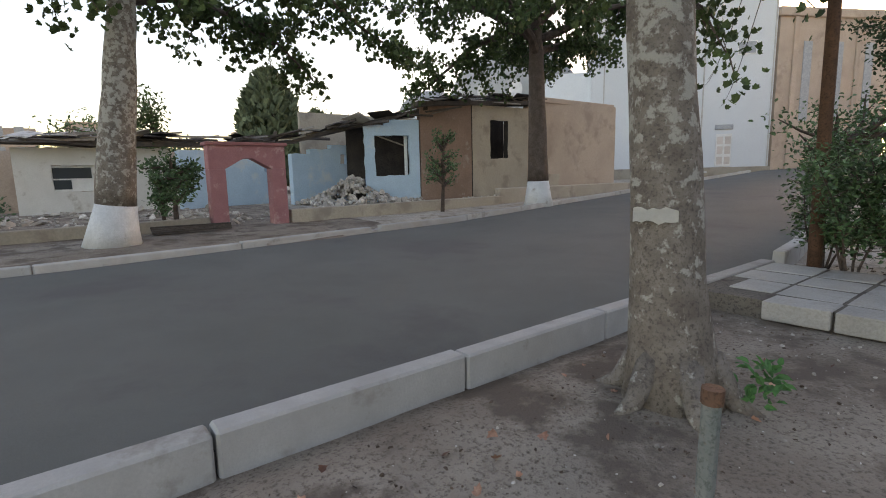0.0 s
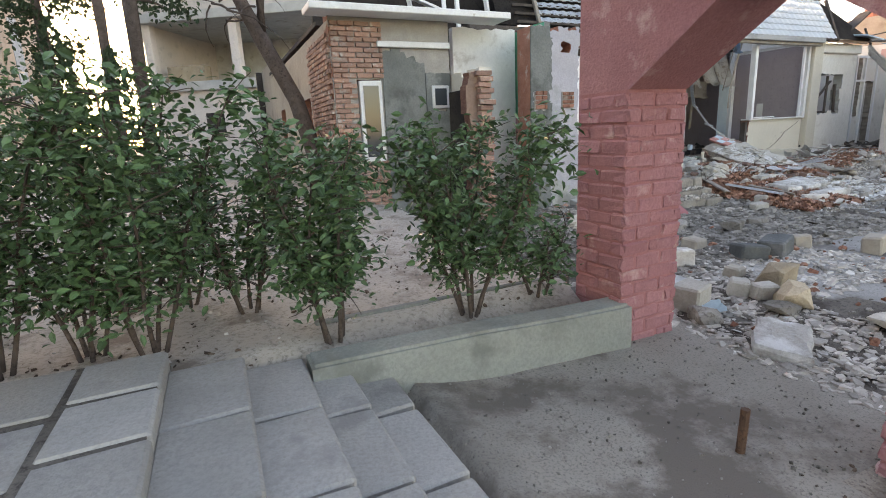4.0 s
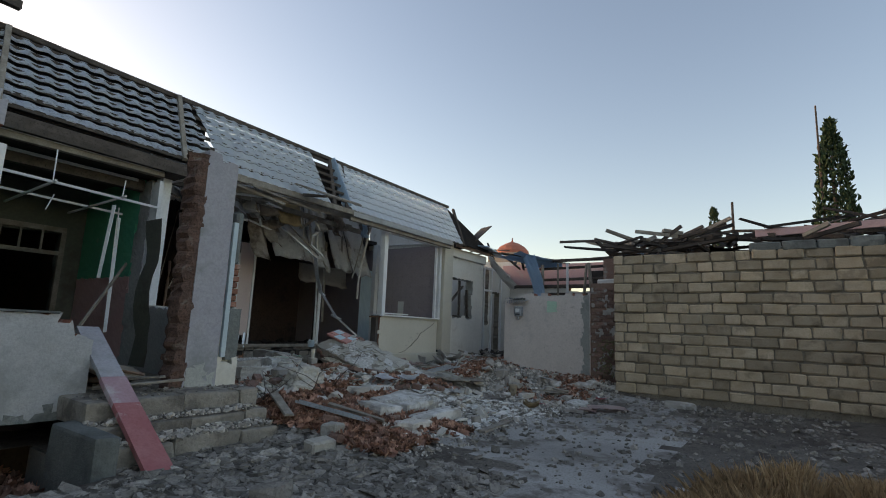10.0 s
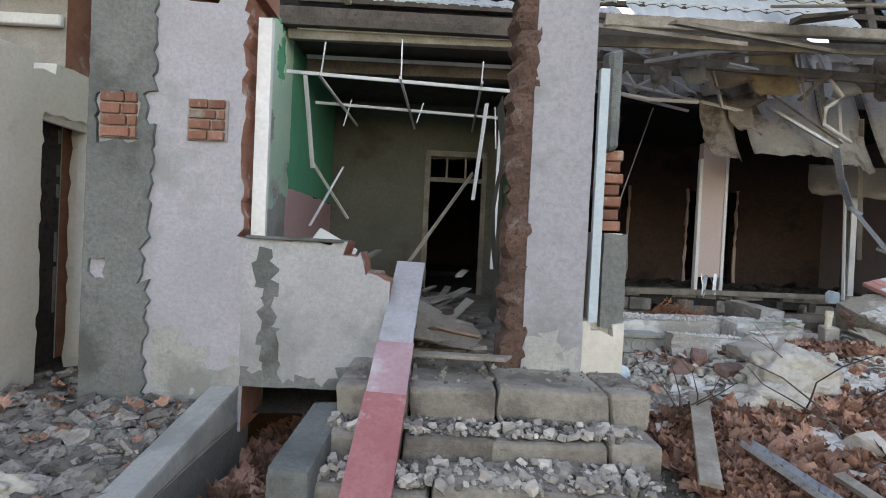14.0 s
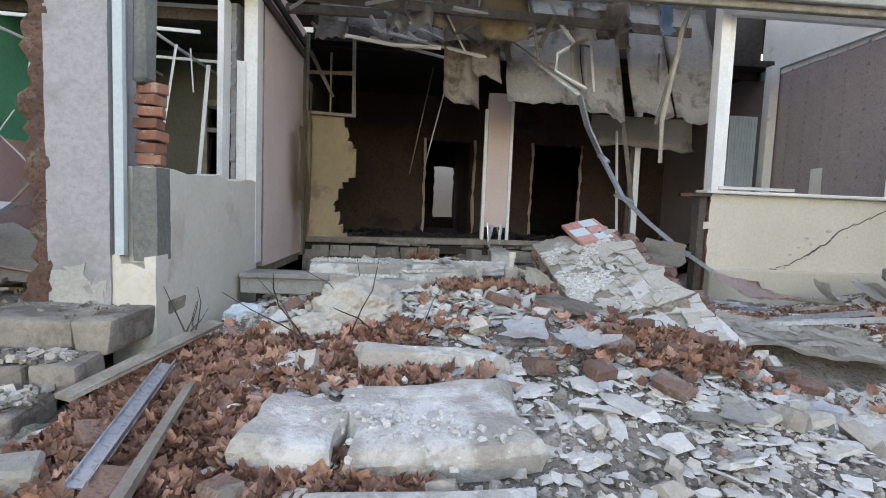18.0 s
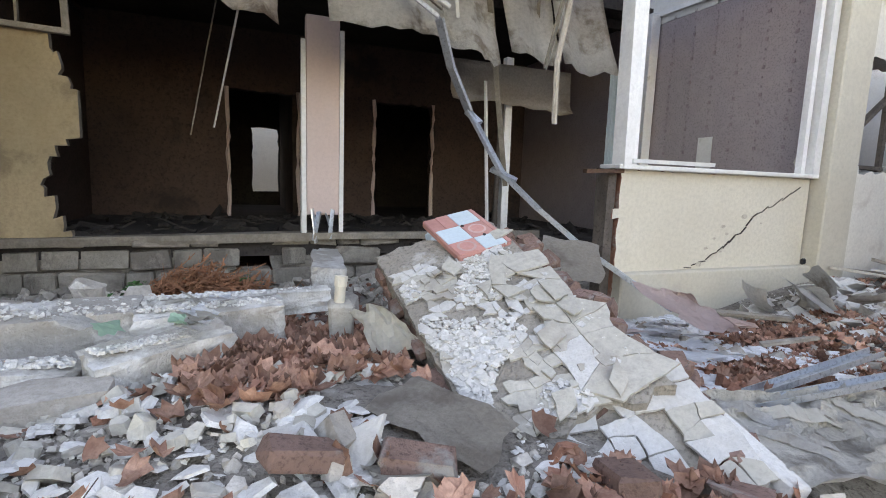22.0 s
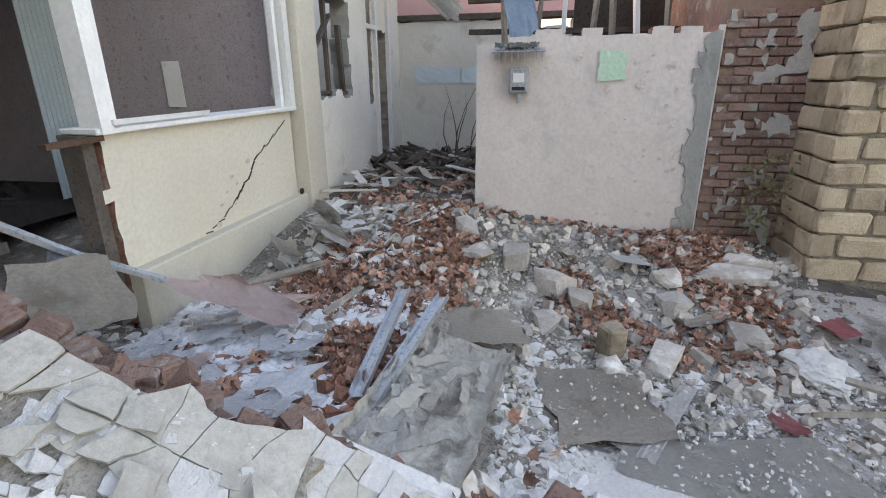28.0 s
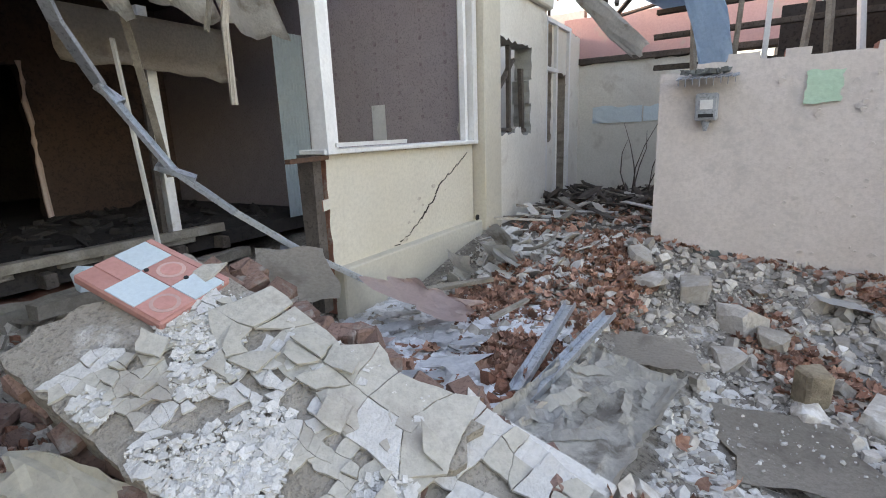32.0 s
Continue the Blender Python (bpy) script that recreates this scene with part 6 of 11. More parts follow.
for k in range(6):
    rb2 = bmesh.new()
    pts = [(8.82 + 0.14 * k + 0.05 * math.cos(a), 12.112, 0.185 + 0.05 * math.sin(a)) for a in [0.5 * i for i in range(10)]]
    tube(rb2, pts, 0.007, 5)
    part("scroll", rb2, M_CEMENT, cs)

meter = thing("meter_box", "grey electricity meter under a small tin canopy on a wall", "meter", pose(0.22, 0, 0))
part("case", boxbm(15.9, 16.03, 10.42, 10.6, 1.42, 1.66, 0.015), M_METER, meter)
part("dial", boxbm(15.888, 15.9, 10.46, 10.56, 1.52, 1.6), M_WHITE, meter, "pale dial window")
part("slot", boxbm(15.89, 15.9, 10.45, 10.57, 1.45, 1.48), M_BLACK, meter)
mt = bmesh.new()
tube(mt, [(15.96, 10.51, 1.42), (15.96, 10.51, 1.33)], [0.04, 0.015], 8)
part("cable_gland", mt, M_METER, meter)
cn = bmesh.new()
for k in range(9):
    beam(cn, (16.04, 10.3 + 0.055 * k, 1.82), (15.82, 10.3 + 0.055 * k, 1.78), 0.05, 0.008, 0.2)
    beam(cn, (15.82, 10.3 + 0.055 * k, 1.79), (15.82, 10.3 + 0.055 * k, 1.73 - 0.015 * (k % 2)), 0.05, 0.006)
part("canopy", cn, M_METER, meter, "crimped tin canopy")
for k in range(16):
    part("rubble_bit", boxbm(-0.03, 0.03, -0.025, 0.025, 0, 0.035, 0, 0.012), M_GREYPL, meter, m=pose(15.88 + RNG.uniform(0, 0.12), 10.33 + RNG.uniform(0, 0.4), 1.825, 0, 0, RNG.uniform(0, 90)))
struct("wall_low_patch", place(masonry(0.3, 1.5, 1.82, 0.01, lambda u, z: abs(u - 0.15) < 0.12 and abs(z - 1.66) < 0.14, 0.03, 0.03, 0.006, 50), 16.235, 9.52, 90), M_LGREEN, "mint paint patch on a wall", "wall patch")
struct("wall_low_stain", place(masonry(0.55, 0.02, 0.25, 0.01, lambda u, z: z < 0.22 - 0.2 * abs(u - 0.3) + 0.02 * math.sin(u * 40), 0.04, 0.03, 0.01, 51), 16.238, 10.15, 90), M_GREYPL, "bare grey cement patch at a wall's foot", "wall patch")
struct("wall_low_edge", place(masonry(0.2, 0.0, 1.93, 0.014, lambda u, z: u < 0.15 + 0.04 * math.sin(z * 9), 0.04, 0.06, 0.012, 52), 16.24, 8.78, 90), M_CEMENT, "grey cement edge of a wall", "wall patch")
pl = bmesh.new()
prng = random.Random(4)
for k in range(60):
    cy, cz = 9.3 + prng.gauss(0, 0.27), prng.uniform(0.25, 1.75)
    r = prng.uniform(0.008, 0.03)
    vs = [pl.verts.new((16.236 - ((0.007 if k % 2 else 0.012) if a in (0, 1) else 0.001), cy + r * math.cos(a * 1.05) * prng.uniform(0.7, 1.3), cz + r * math.sin(a * 1.05) * prng.uniform(0.7, 1.3))) for a in range(6)]
    pl.faces.new(vs)
solo("paint_flakes", pl, M_CREAM, "curled flakes of peeling wall paint", "paint flakes", kind="stuff")
for cy, cz, w, h in ((12.2, 1.62, 0.85, 0.28), (11.55, 1.62, 0.4, 0.26)):
    bp_2 = place(masonry(w, cz - h / 2, cz + h / 2, 0.01, lambda u, z: True, 0.1, 0.06, 0.012, int(cy * 10)), 20.488, cy - w / 2, 90)
    struct("wall_far_patch", bp_2, M_SKYTILE, "pale blue paint patch on a wall", "wall patch")

M_BAREW = surface("bare_tan_plaster", (0.47, 0.42, 0.35), (0.55, 0.5, 0.42), 4.0, 0.95, 0.3, 40)
# crack and fittings on the cream wall
cr = bmesh.new()
cp = [(15.85, 1.2), (15.5, 1.0), (15.3, 0.93), (15.1, 0.75), (14.9, 0.62), (14.7, 0.5), (14.45, 0.42)]
for (xa, za), (xb, zb) in zip(cp, cp[1:]):
    n = 3
    for k in range(n):
        p0, p1 = k / n, (k + 1) / n
        beam(cr, (xa + (xb - xa) * p0, 12.776, za + (zb - za) * p0 + RNG.uniform(-0.02, 0.02)), (xa + (xb - xa) * p1, 12.776, za + (zb - za) * p1 + RNG.uniform(-0.02, 0.02)), 0.013 if 15.05 < xa < 15.35 else 0.005, 0.008)
struct("wall_window_crack", cr, M_SOOTSHADE, "jagged crack in a cream wall", "crack")
chips = bmesh.new()
chr_ = random.Random(14)
for k in range(9):
    t_ = chr_.random()
    cx_, cz_ = 14.5 + 1.3 * t_ + chr_.gauss(0, 0.06), 0.45 + 0.72 * t_ + chr_.gauss(0, 0.05)
    r_ = chr_.uniform(0.008, 0.028)
    chips.faces.new([chips.verts.new((cx_ + r_ * 1.6 * math.cos(a * 1.05) * chr_.uniform(0.6, 1.2), 12.773 - (0.006 if a < 2 else 0.0), cz_ + r_ * math.sin(a * 1.05) * chr_.uniform(0.6, 1.2))) for a in range(6)])
solo("plaster_chips", chips, M_BAREW, "chips in cream paint along a crack", "paint flakes", kind="stuff")
solo("pipe_stub", boxbm(15.84, 15.9, 12.66, 12.69, 0.44, 0.5, 0.012), M_BLACK, "small black pipe stub in a wall", "pipe")
iw = thing("burnt_window", "broken dark window frame in a cream wall", "window frame")
for a, b in (((16.6, 12.85, 1.38), (16.6, 12.85, 2.44)), ((17.15, 12.85, 1.38), (17.15, 12.85, 2.44)), ((17.6, 12.85, 1.4), (17.55, 12.85, 2.2)), ((16.55, 12.85, 1.42), (17.7, 12.85, 1.4)), ((16.5, 12.8, 1.7), (17.4, 12.9, 2.3))):
    part("bar", beambm(a, b, 0.06, 0.04, jit=0.006), M_DARKWOOD, iw)
tw = thing("tall_window", "tall white window frame standing empty", "window frame")
for a, b in (((18.62, 12.88, 0.4), (18.62, 12.88, 3.0)), ((19.1, 12.88, 0.4), (19.1, 12.88, 3.0)), ((18.6, 12.88, 2.3), (19.15, 12.88, 2.3)), ((19.75, 12.88, 0.2), (19.75, 12.88, 3.0)), ((18.6, 12.88, 3.0), (19.8, 12.88, 3.0))):
    part("bar", beambm(a, b, 0.07, 0.06), M_WHITE, tw)

# checkered block by the booth
ck = thing("checkered_block", "low block painted in red and white squares by a booth", "block")
CX, CY0, CY1 = 14.1, 2.1, 3.36
part("core", boxbm(CX, 14.75, CY0, CY1, -0.15, 0.66, 0.01), M_CHECKW, ck)
n = 5
w = (CY1 - CY0) / n
for i in range(n):
    for j in range(2):
        part("square", boxbm(CX - 0.012, CX, CY0 + w * i, CY0 + w * (i + 1) - 0.003, 0.0 + 0.33 * j, 0.33 * (j + 1) - 0.003), M_RED if (i + j) % 2 else M_CHECKW, ck)
for i in range(2):
    for j in range(2):
        part("square", boxbm(CX + 0.01 + 0.32 * i, CX + 0.01 + 0.32 * (i + 1) - 0.003, CY1, CY1 + 0.012, 0.33 * j, 0.33 * (j + 1) - 0.003), M_RED if (i + j) % 2 else M_CHECKW, ck)
struct("wall_booth_square", boxbm(13.0, 13.42, 2.722, 2.732, 0.86, 1.16), M_RED, "red painted square on a white wall", "wall patch")
solo("wall_bolt", boxbm(12.96, 13.0, 2.15, 2.2, 1.0, 1.07, 0.01), M_RUST, "rusty bolt in a cement wall", "bolt")
solo("fence_post", boxbm(12.6, 12.72, 0.2, 0.32, -0.1, 2.3, 0.01, 0.01), M_WHITEW, "pale concrete fence post", "post")

cap = thing("wall_block_cap", "dark rough concrete capping along a garden wall", "wall cap", kind="structure")
cr_ = random.Random(77)
y = 5.6
while y > -3.2:
    L = cr_.uniform(0.3, 0.55)
    part("cap_block", boxbm(15.56 + cr_.uniform(-0.03, 0.03), 16.25, y - L + 0.01, y, 2.66, 2.84 + cr_.uniform(-0.03, 0.03), 0.02, 0.012), M_GREYPL, cap)
    y -= L
part("hung_sheet", boxbm(15.4, 15.56, 2.5, 3.6, 2.5, 2.66, 0.02, 0.03), M_SOOTSHADE, cap, "sagging sooty sheet")
BRB = [brick_mesh(0.25, 0.12, 0.065, 80 + s, 0.004) for s in range(4)]
# block wall courses
BLK = [brick_mesh(0.395, 0.12, 0.187, 60 + s, 0.013, 0.02) for s in range(8)]
brng = random.Random(8)
for k in range(14):
    z = -0.06 + 0.198 * k
    y = 8.05 - (0.2 if k % 2 else 0.0)
    if k % 2:
        lay(block_wall, BLK[k % 8], pose(15.64, 7.96, z + 0.09, 0, brng.uniform(-2, 2), 90) @ Matrix.Diagonal((0.46, 1, 1, 1)), M_BLOCK)
    while y > 2.6:
        L = min(brng.choice((0.39, 0.41, 0.38, 0.37, 0.4, 0.26)), y - 2.5)
        lay(block_wall, BLK[brng.randrange(8)], pose(15.625 + brng.uniform(-0.022, 0.016), y - L / 2, z + 0.09 + brng.uniform(-0.006, 0.006), brng.uniform(-1.6, 1.6), brng.uniform(-1.5, 1.5), 90 + brng.uniform(-2, 2)) @ Matrix.Diagonal(((L - 0.024) / 0.395, 1, brng.uniform(0.88, 0.98), 1)), M_BLOCK)
        y -= L
    lay(block_wall, BLK[(k + 3) % 8], pose(15.75, 8.03, z + 0.09, 0, 0, brng.uniform(-2, 2)) @ Matrix.Diagonal((0.55, 0.5, 0.97, 1)), M_BLOCK)
for k in range(14):
    z = -0.06 + 0.198 * k
    lay(block_wall, BLK[(k + 5) % 8], pose(16.07 + brng.uniform(-0.015, 0.015), 8.02, z + 0.09, 0, 0, brng.uniform(-2, 2)) @ Matrix.Diagonal((1.0, 0.5, 0.95, 1)), M_BLOCK)
for k in range(28):
    z, y = -0.05 + 0.077 * k, 8.76 - (0.12 if k % 2 else 0)
    while y > 8.05:
        L = min(0.25, y - 7.95)
        lay(brown_wall, BRB[brng.randrange(4)], pose(16.27 + brng.uniform(-0.006, 0.006), y - L / 2, z + 0.036, 0, 0, 90 + brng.uniform(-1, 1)) @ Matrix.Diagonal(((L - 0.012) / 0.25, 0.4, 1, 1)), M_BROWNBR)
        y -= L


# ---- rubble and loose things ----
def hull(w, l, h, rng, n=16):
    """A broken lump: the hull of points near the faces of a box."""
    bm = bmesh.new()
    for _ in range(n):
        p = [rng.uniform(-0.5, 0.5) for _ in range(3)]
        k = rng.randrange(3)
        p[k] = math.copysign(0.5, p[k]) * rng.uniform(0.85, 1.0)
        bm.verts.new((p[0] * w, p[1] * l, p[2] * h))
    r = bmesh.ops.convex_hull(bm, input=bm.verts[:])
    junk = [g for g in r["geom_interior"] + r["geom_unused"] if isinstance(g, bmesh.types.BMVert)]
    bmesh.ops.delete(bm, geom=list(set(junk)), context="VERTS")
    return bm


def lump(name, x, y, w, l, h, yaw, material, label, category, seed, n=22, z=None, tilt=4.0, group=""):
    rng = random.Random(seed)
    zz = (gz(x, y) if z is None else z) + h * 0.42
    return solo(name, hull(w, l, h, rng, n), material, label, category, pose(x, y, zz, rng.uniform(-tilt, tilt), rng.uniform(-tilt, tilt), yaw), group)


def blockthing(name, x, y, w, l, h, yaw, material, label, category, z=None, tilt=(0, 0), bev=0.012, jit=0.01, group=""):
    bm = boxbm(-w / 2, w / 2, -l / 2, l / 2, -h / 2, h / 2, bev, jit)
    return solo(name, bm, material, label, category, pose(x, y, (gz(x, y) if z is None else z) + h * 0.45, tilt[0], tilt[1], yaw), group)


def scrap(name, x, y, z, w, l, yaw, material, label, category, seed, thick=0.008, bend=0.05, rx=0.0, ry=0.0, rough=0.12, group="", nx=8, ny=8, wrinkle=0.01):
    """A thin sheet with a torn outline, a bend and creases."""
    bm = bmesh.new()
    g = []
    for i in range(nx + 1):
        u = i / nx * 2 - 1
        col = []
        for j in range(ny + 1):
            v = j / ny * 2 - 1
            e = 1 - rough * (0.5 + noise.noise(Vector((math.atan2(v, u) * 1.7, seed * 3.7, 0)))) * max(abs(u), abs(v)) ** 3 * 2
            px, py = u * w / 2 * e, v * l / 2 * e
            pz = bend * (u * u - 0.3) * (0.5 + 0.5 * math.sin(seed)) + bend * 0.7 * v * v * math.cos(seed * 2.1) + wrinkle * noise.noise(Vector((u * 3, v * 3, seed))) + wrinkle * 0.6 * noise.noise(Vector((u * 8, v * 8, seed)))
            col.append(bm.verts.new((px, py, pz)))
        g.append(col)
    for i in range(nx):
        for j in range(ny):
            bm.faces.new((g[i][j], g[i + 1][j], g[i + 1][j + 1], g[i][j + 1]))
    bmesh.ops.solidify(bm, geom=bm.faces[:], thickness=thick)
    return solo(name, bm, material, label, category, pose(x, y, z, rx, ry, yaw), group)


M_CHUNKB = surface("pale_stone", (0.4, 0.37, 0.32), (0.5, 0.47, 0.41), 3.0, 0.95, 0.7, 35, (0.3, 0.27, 0.23), 3.0, 0.6, dirt=0.75)
M_DARKBLK = surface("dark_grey_block", (0.09, 0.095, 0.092), (0.15, 0.155, 0.15), 3.0, 0.9, 0.6, 35, (0.2, 0.2, 0.195), 3.0, 0.62, dirt=0.8)
# big stones inside the gate
for x, y, w, l, h, yaw, m_, lab in (
        (5.9, 7.0, 0.42, 0.28, 0.19, 20, M_DARKBLK, "dark grey concrete block on the yard floor"), (5.54, 7.05, 0.32, 0.24, 0.16, -25, M_DARKBLK, "dark grey concrete block on the yard floor"),
        (6.41, 7.02, 0.18, 0.17, 0.15, 40, M_TAUPE, "small brown stone block on bare concrete"), (6.8, 6.48, 0.22, 0.2, 0.21, 10, M_TAUPE, "squared brown stone block on bare concrete"),
        (5.4, 7.65, 0.28, 0.19, 0.14, 15, M_TAUPE, "brown stone block among rubble"), (4.52, 7.69, 0.32, 0.23, 0.21, 25, M_TAUPE, "brown stone block among rubble"),
        (4.72, 7.3, 0.28, 0.28, 0.18, -30, M_CHUNK, "pale stone block among rubble"), (4.8, 6.7, 0.17, 0.16, 0.12, 10, M_TAUPE, "small brown stone block among rubble"),
        (3.84, 6.42, 0.27, 0.25, 0.23, 15, M_CHUNKB, "pale grey stone block among rubble"), (4.4, 6.37, 0.17, 0.18, 0.14, 40, M_CHUNKB, "pale stone block among rubble"),
        (4.47, 6.2, 0.19, 0.16, 0.14, -20, M_CHUNKB, "pale stone block among rubble"),
        (8.86, 9.12, 0.26, 0.18, 0.13, 25, M_CHUNKB, "pale stone block among grey rubble"), (8.5, 8.92, 0.26, 0.16, 0.12, -10, M_CHUNKB, "pale stone block among grey rubble"),
        (14.32, 9.72, 0.17, 0.15, 0.24, 20, M_BLOCK, "yellow sandstone block end among leaves"), (5.62, 9.3, 0.2, 0.14, 0.16, 30, M_BRICK, "broken red brick on rubble"), (5.9, 9.45, 0.18, 0.14, 0.12, -20, M_BRICK, "broken red brick on rubble")):
    blockthing("stone_block", x, y, w, l, h, yaw, m_, lab, "stone block", tilt=(RNG.uniform(-6, 6), RNG.uniform(-6, 6)), bev=0.018, jit=0.014, group="loose stone blocks")
for x, y, w, l, h, yaw, m_ in ((4.93, 6.36, 0.42, 0.28, 0.22, 5, M_BLOCK), (4.5, 5.97, 0.34, 0.24, 0.2, 50, M_BLOCK), (4.25, 5.9, 0.26, 0.2, 0.1, 0, M_CHUNKD), (4.6, 4.35, 0.5, 0.36, 0.14, -20, M_CHUNKD),
                               (4.5, 5.3, 0.28, 0.2, 0.12, 10, M_CHUNK), (3.7, 6.15, 0.24, 0.2, 0.12, 70, M_CHUNKD), (5.0, 4.6, 0.3, 0.24, 0.14, 20, M_CHUNKD), (5.6, 3.95, 0.5, 0.3, 0.12, -30, M_CHUNKD), (5.3, 5.2, 0.2, 0.16, 0.1, 15, M_CHUNK),
                               (6.72, 8.1, 0.4, 0.26, 0.16, 20, M_CHUNKD), (6.3, 8.6, 0.3, 0.2, 0.12, 60, M_CHUNKD), (7.4, 8.2, 0.3, 0.22, 0.12, -40, M_CHUNKD), (15.25, 10.43, 0.3, 0.24, 0.18, 10, M_CHUNK), (15.05, 10.1, 0.3, 0.26, 0.2, 50, M_CHUNK),
                               (14.26, 9.4, 0.34, 0.22, 0.15, -30, M_CHUNK), (14.12, 9.75, 0.2, 0.16, 0.12, 20, M_CHUNK), (14.95, 9.2, 0.3, 0.22, 0.16, 15, M_CHUNK), (15.1, 10.75, 0.3, 0.2, 0.16, 60, M_CHUNK), (14.7, 8.75, 0.34, 0.24, 0.12, 5, M_CHUNK), (15.6, 8.5, 0.4, 0.16, 0.12, 80, M_CHUNK), (14.05, 9.06, 0.16, 0.14, 0.1, 15, M_CHUNK), (14.9, 9.9, 0.22, 0.2, 0.14, 0, M_CHUNK), (14.3, 10.5, 0.3, 0.2, 0.14, 30, M_CHUNK),
                               (15.3, 9.2, 0.26, 0.2, 0.14, 80, M_CHUNK), (15.4, 8.7, 0.7, 0.22, 0.14, 85, M_CHUNK), (14.6, 10.15, 0.24, 0.2, 0.12, 25, M_CHUNK), (15.5, 10.9, 0.26, 0.2, 0.16, 15, M_CHUNK)):
    lump("concrete_lump", x, y, w, l, h, yaw, m_, "rough broken concrete lump on the rubble" if m_ is not M_BLOCK else "broken yellow sandstone boulder on rubble", "rubble lump", int(x * 100 + y * 10), group="concrete lumps")

# recess: fallen wall slab with cracked plaster and a painted tile
SL = pose(12.0, 11.75, 0.53, 19, -16.7, -3)
FBR = [brick_mesh(0.25, 0.12, 0.065, 240 + q, 0.012, 0.01) for q in range(4)]
fallen = thing("fallen_wall", "fallen slab of plastered brick wall, tilted and cracked", "wall slab", SL)
M_BAREPL = surface("bare_brown_render", (0.3, 0.265, 0.22), (0.4, 0.36, 0.305), 3.0, 0.97, 0.9, 45, (0.52, 0.495, 0.455), 4.0, 0.57, dirt=0.62)
fb0 = bmesh.new()
fg = [[fb0.verts.new((-0.4 + 0.8 * i / 20 + 0.02 * noise.noise(Vector((i * 0.5, j * 0.7, 2))), -0.82 + 1.6 * j / 36 + (0.07 * noise.noise(Vector((i * 0.35, j, 5))) if j in (0, 36) else 0.0) - 0.12 * abs(i / 20 - 0.55) * (j < 3), -0.022 + 0.012 * noise.noise(Vector((i * 0.45, j * 0.45, 0))))) for j in range(37)] for i in range(21)]
for i in range(20):
    for j in range(36):
        fb0.faces.new((fg[i][j], fg[i + 1][j], fg[i + 1][j + 1], fg[i][j + 1]))
ext = bmesh.ops.extrude_face_region(fb0, geom=fb0.faces[:])
bmesh.ops.translate(fb0, vec=(0, 0, -0.26), verts=[v for v in ext["geom"] if isinstance(v, bmesh.types.BMVert)])
part("body", fb0, M_BAREPL, fallen)
srng = random.Random(12)
for k in range(34):
    s = srng.choice((-1, 1))
    lay(fallen, FBR[k % 4], pose(0.37 * s + srng.uniform(-0.05, 0.05), -0.76 + 1.5 * (k // 2) / 17 + srng.uniform(-0.02, 0.02), -0.1 - 0.08 * srng.randrange(2), srng.uniform(-8, 8), srng.uniform(-8, 8), 90 * srng.randrange(2) + srng.uniform(-9, 9)) @ Matrix.Diagonal((0.7, 1, 1, 1)), M_BROWNBR)
for k in range(8):
    lay(fallen, FBR[k % 4], pose(-0.36 + 0.1 * k, -0.8 + srng.uniform(-0.04, 0.04), -0.1 - 0.07 * (k % 2), srng.uniform(-8, 8), srng.uniform(-8, 8), srng.uniform(-20, 20)) @ Matrix.Diagonal((0.6, 1, 1, 1)), M_BROWNBR)
def ragged_plates(parent, nu, nv, x0, x1, y0, y1, base, keep, pick, rng, loose=0.2, wob=0.05):
    """Plates of cracked plaster: a jittered grid whose shared edges break unevenly."""
    dx, dy = (x1 - x0) / nu, (y1 - y0) / nv
    gp_ = [[Vector((x0 + dx * i + rng.uniform(-0.4, 0.4) * dx, y0 + dy * j + rng.uniform(-0.4, 0.4) * dy, 0)) for j in range(nv + 1)] for i in range(nu + 1)]
    seen = {}

    def crack(a, b):
        key = (a, b) if a < b else (b, a)
        if key not in seen:
            p, q = gp_[key[0][0]][key[0][1]], gp_[key[1][0]][key[1][1]]
            n_ = Vector((-(q - p).y, (q - p).x, 0))
            seen[key] = [p.lerp(q, t) + n_ * rng.uniform(-wob, wob) for t in (0.3, 0.62)]
        return seen[key] if key == (a, b) else seen[key][::-1]

    for i in range(nu):
        for j in range(nv):
            if not keep(i / nu, j / nv):
                continue
            cs_ = [(i, j), (i + 1, j), (i + 1, j + 1), (i, j + 1)]
            loop = []
            for a in range(4):
                loop.append(gp_[cs_[a][0]][cs_[a][1]])
                loop += crack(cs_[a], cs_[(a + 1) % 4])
            c = sum(loop, Vector()) / len(loop)
            lo = rng.random() < loose
            lift = base + rng.uniform(-0.003, 0.003) + (0.01 if lo else 0)
            tx, ty = (rng.uniform(-0.16, 0.16), rng.uniform(-0.16, 0.16)) if lo else (rng.uniform(-0.025, 0.025), rng.uniform(-0.025, 0.025))
            k = rng.uniform(0.9, 0.96) if lo else rng.uniform(0.965, 0.992)
            fb_ = bmesh.new()
            top = [fb_.verts.new(c + (q - c) * k + Vector((0, 0, lift + tx * (q - c).x + ty * (q - c).y))) for q in loop]
            low = [fb_.verts.new(v.co - Vector((0, 0, 0.011))) for v in top]
            mid_ = fb_.verts.new(c + Vector((0, 0, lift)))
            m_ = len(top)
            for a in range(m_):
                fb_.faces.new((mid_, top[a], top[(a + 1) % m_]))
                fb_.faces.new((top[a], low[a], low[(a + 1) % m_], top[(a + 1) % m_]))
            part("plaster_plate", fb_, pick(i / nu, j / nv), parent)


def patchy(u, v, sc, seed):
    return noise.noise(Vector((u * sc, v * sc * 2, seed)))


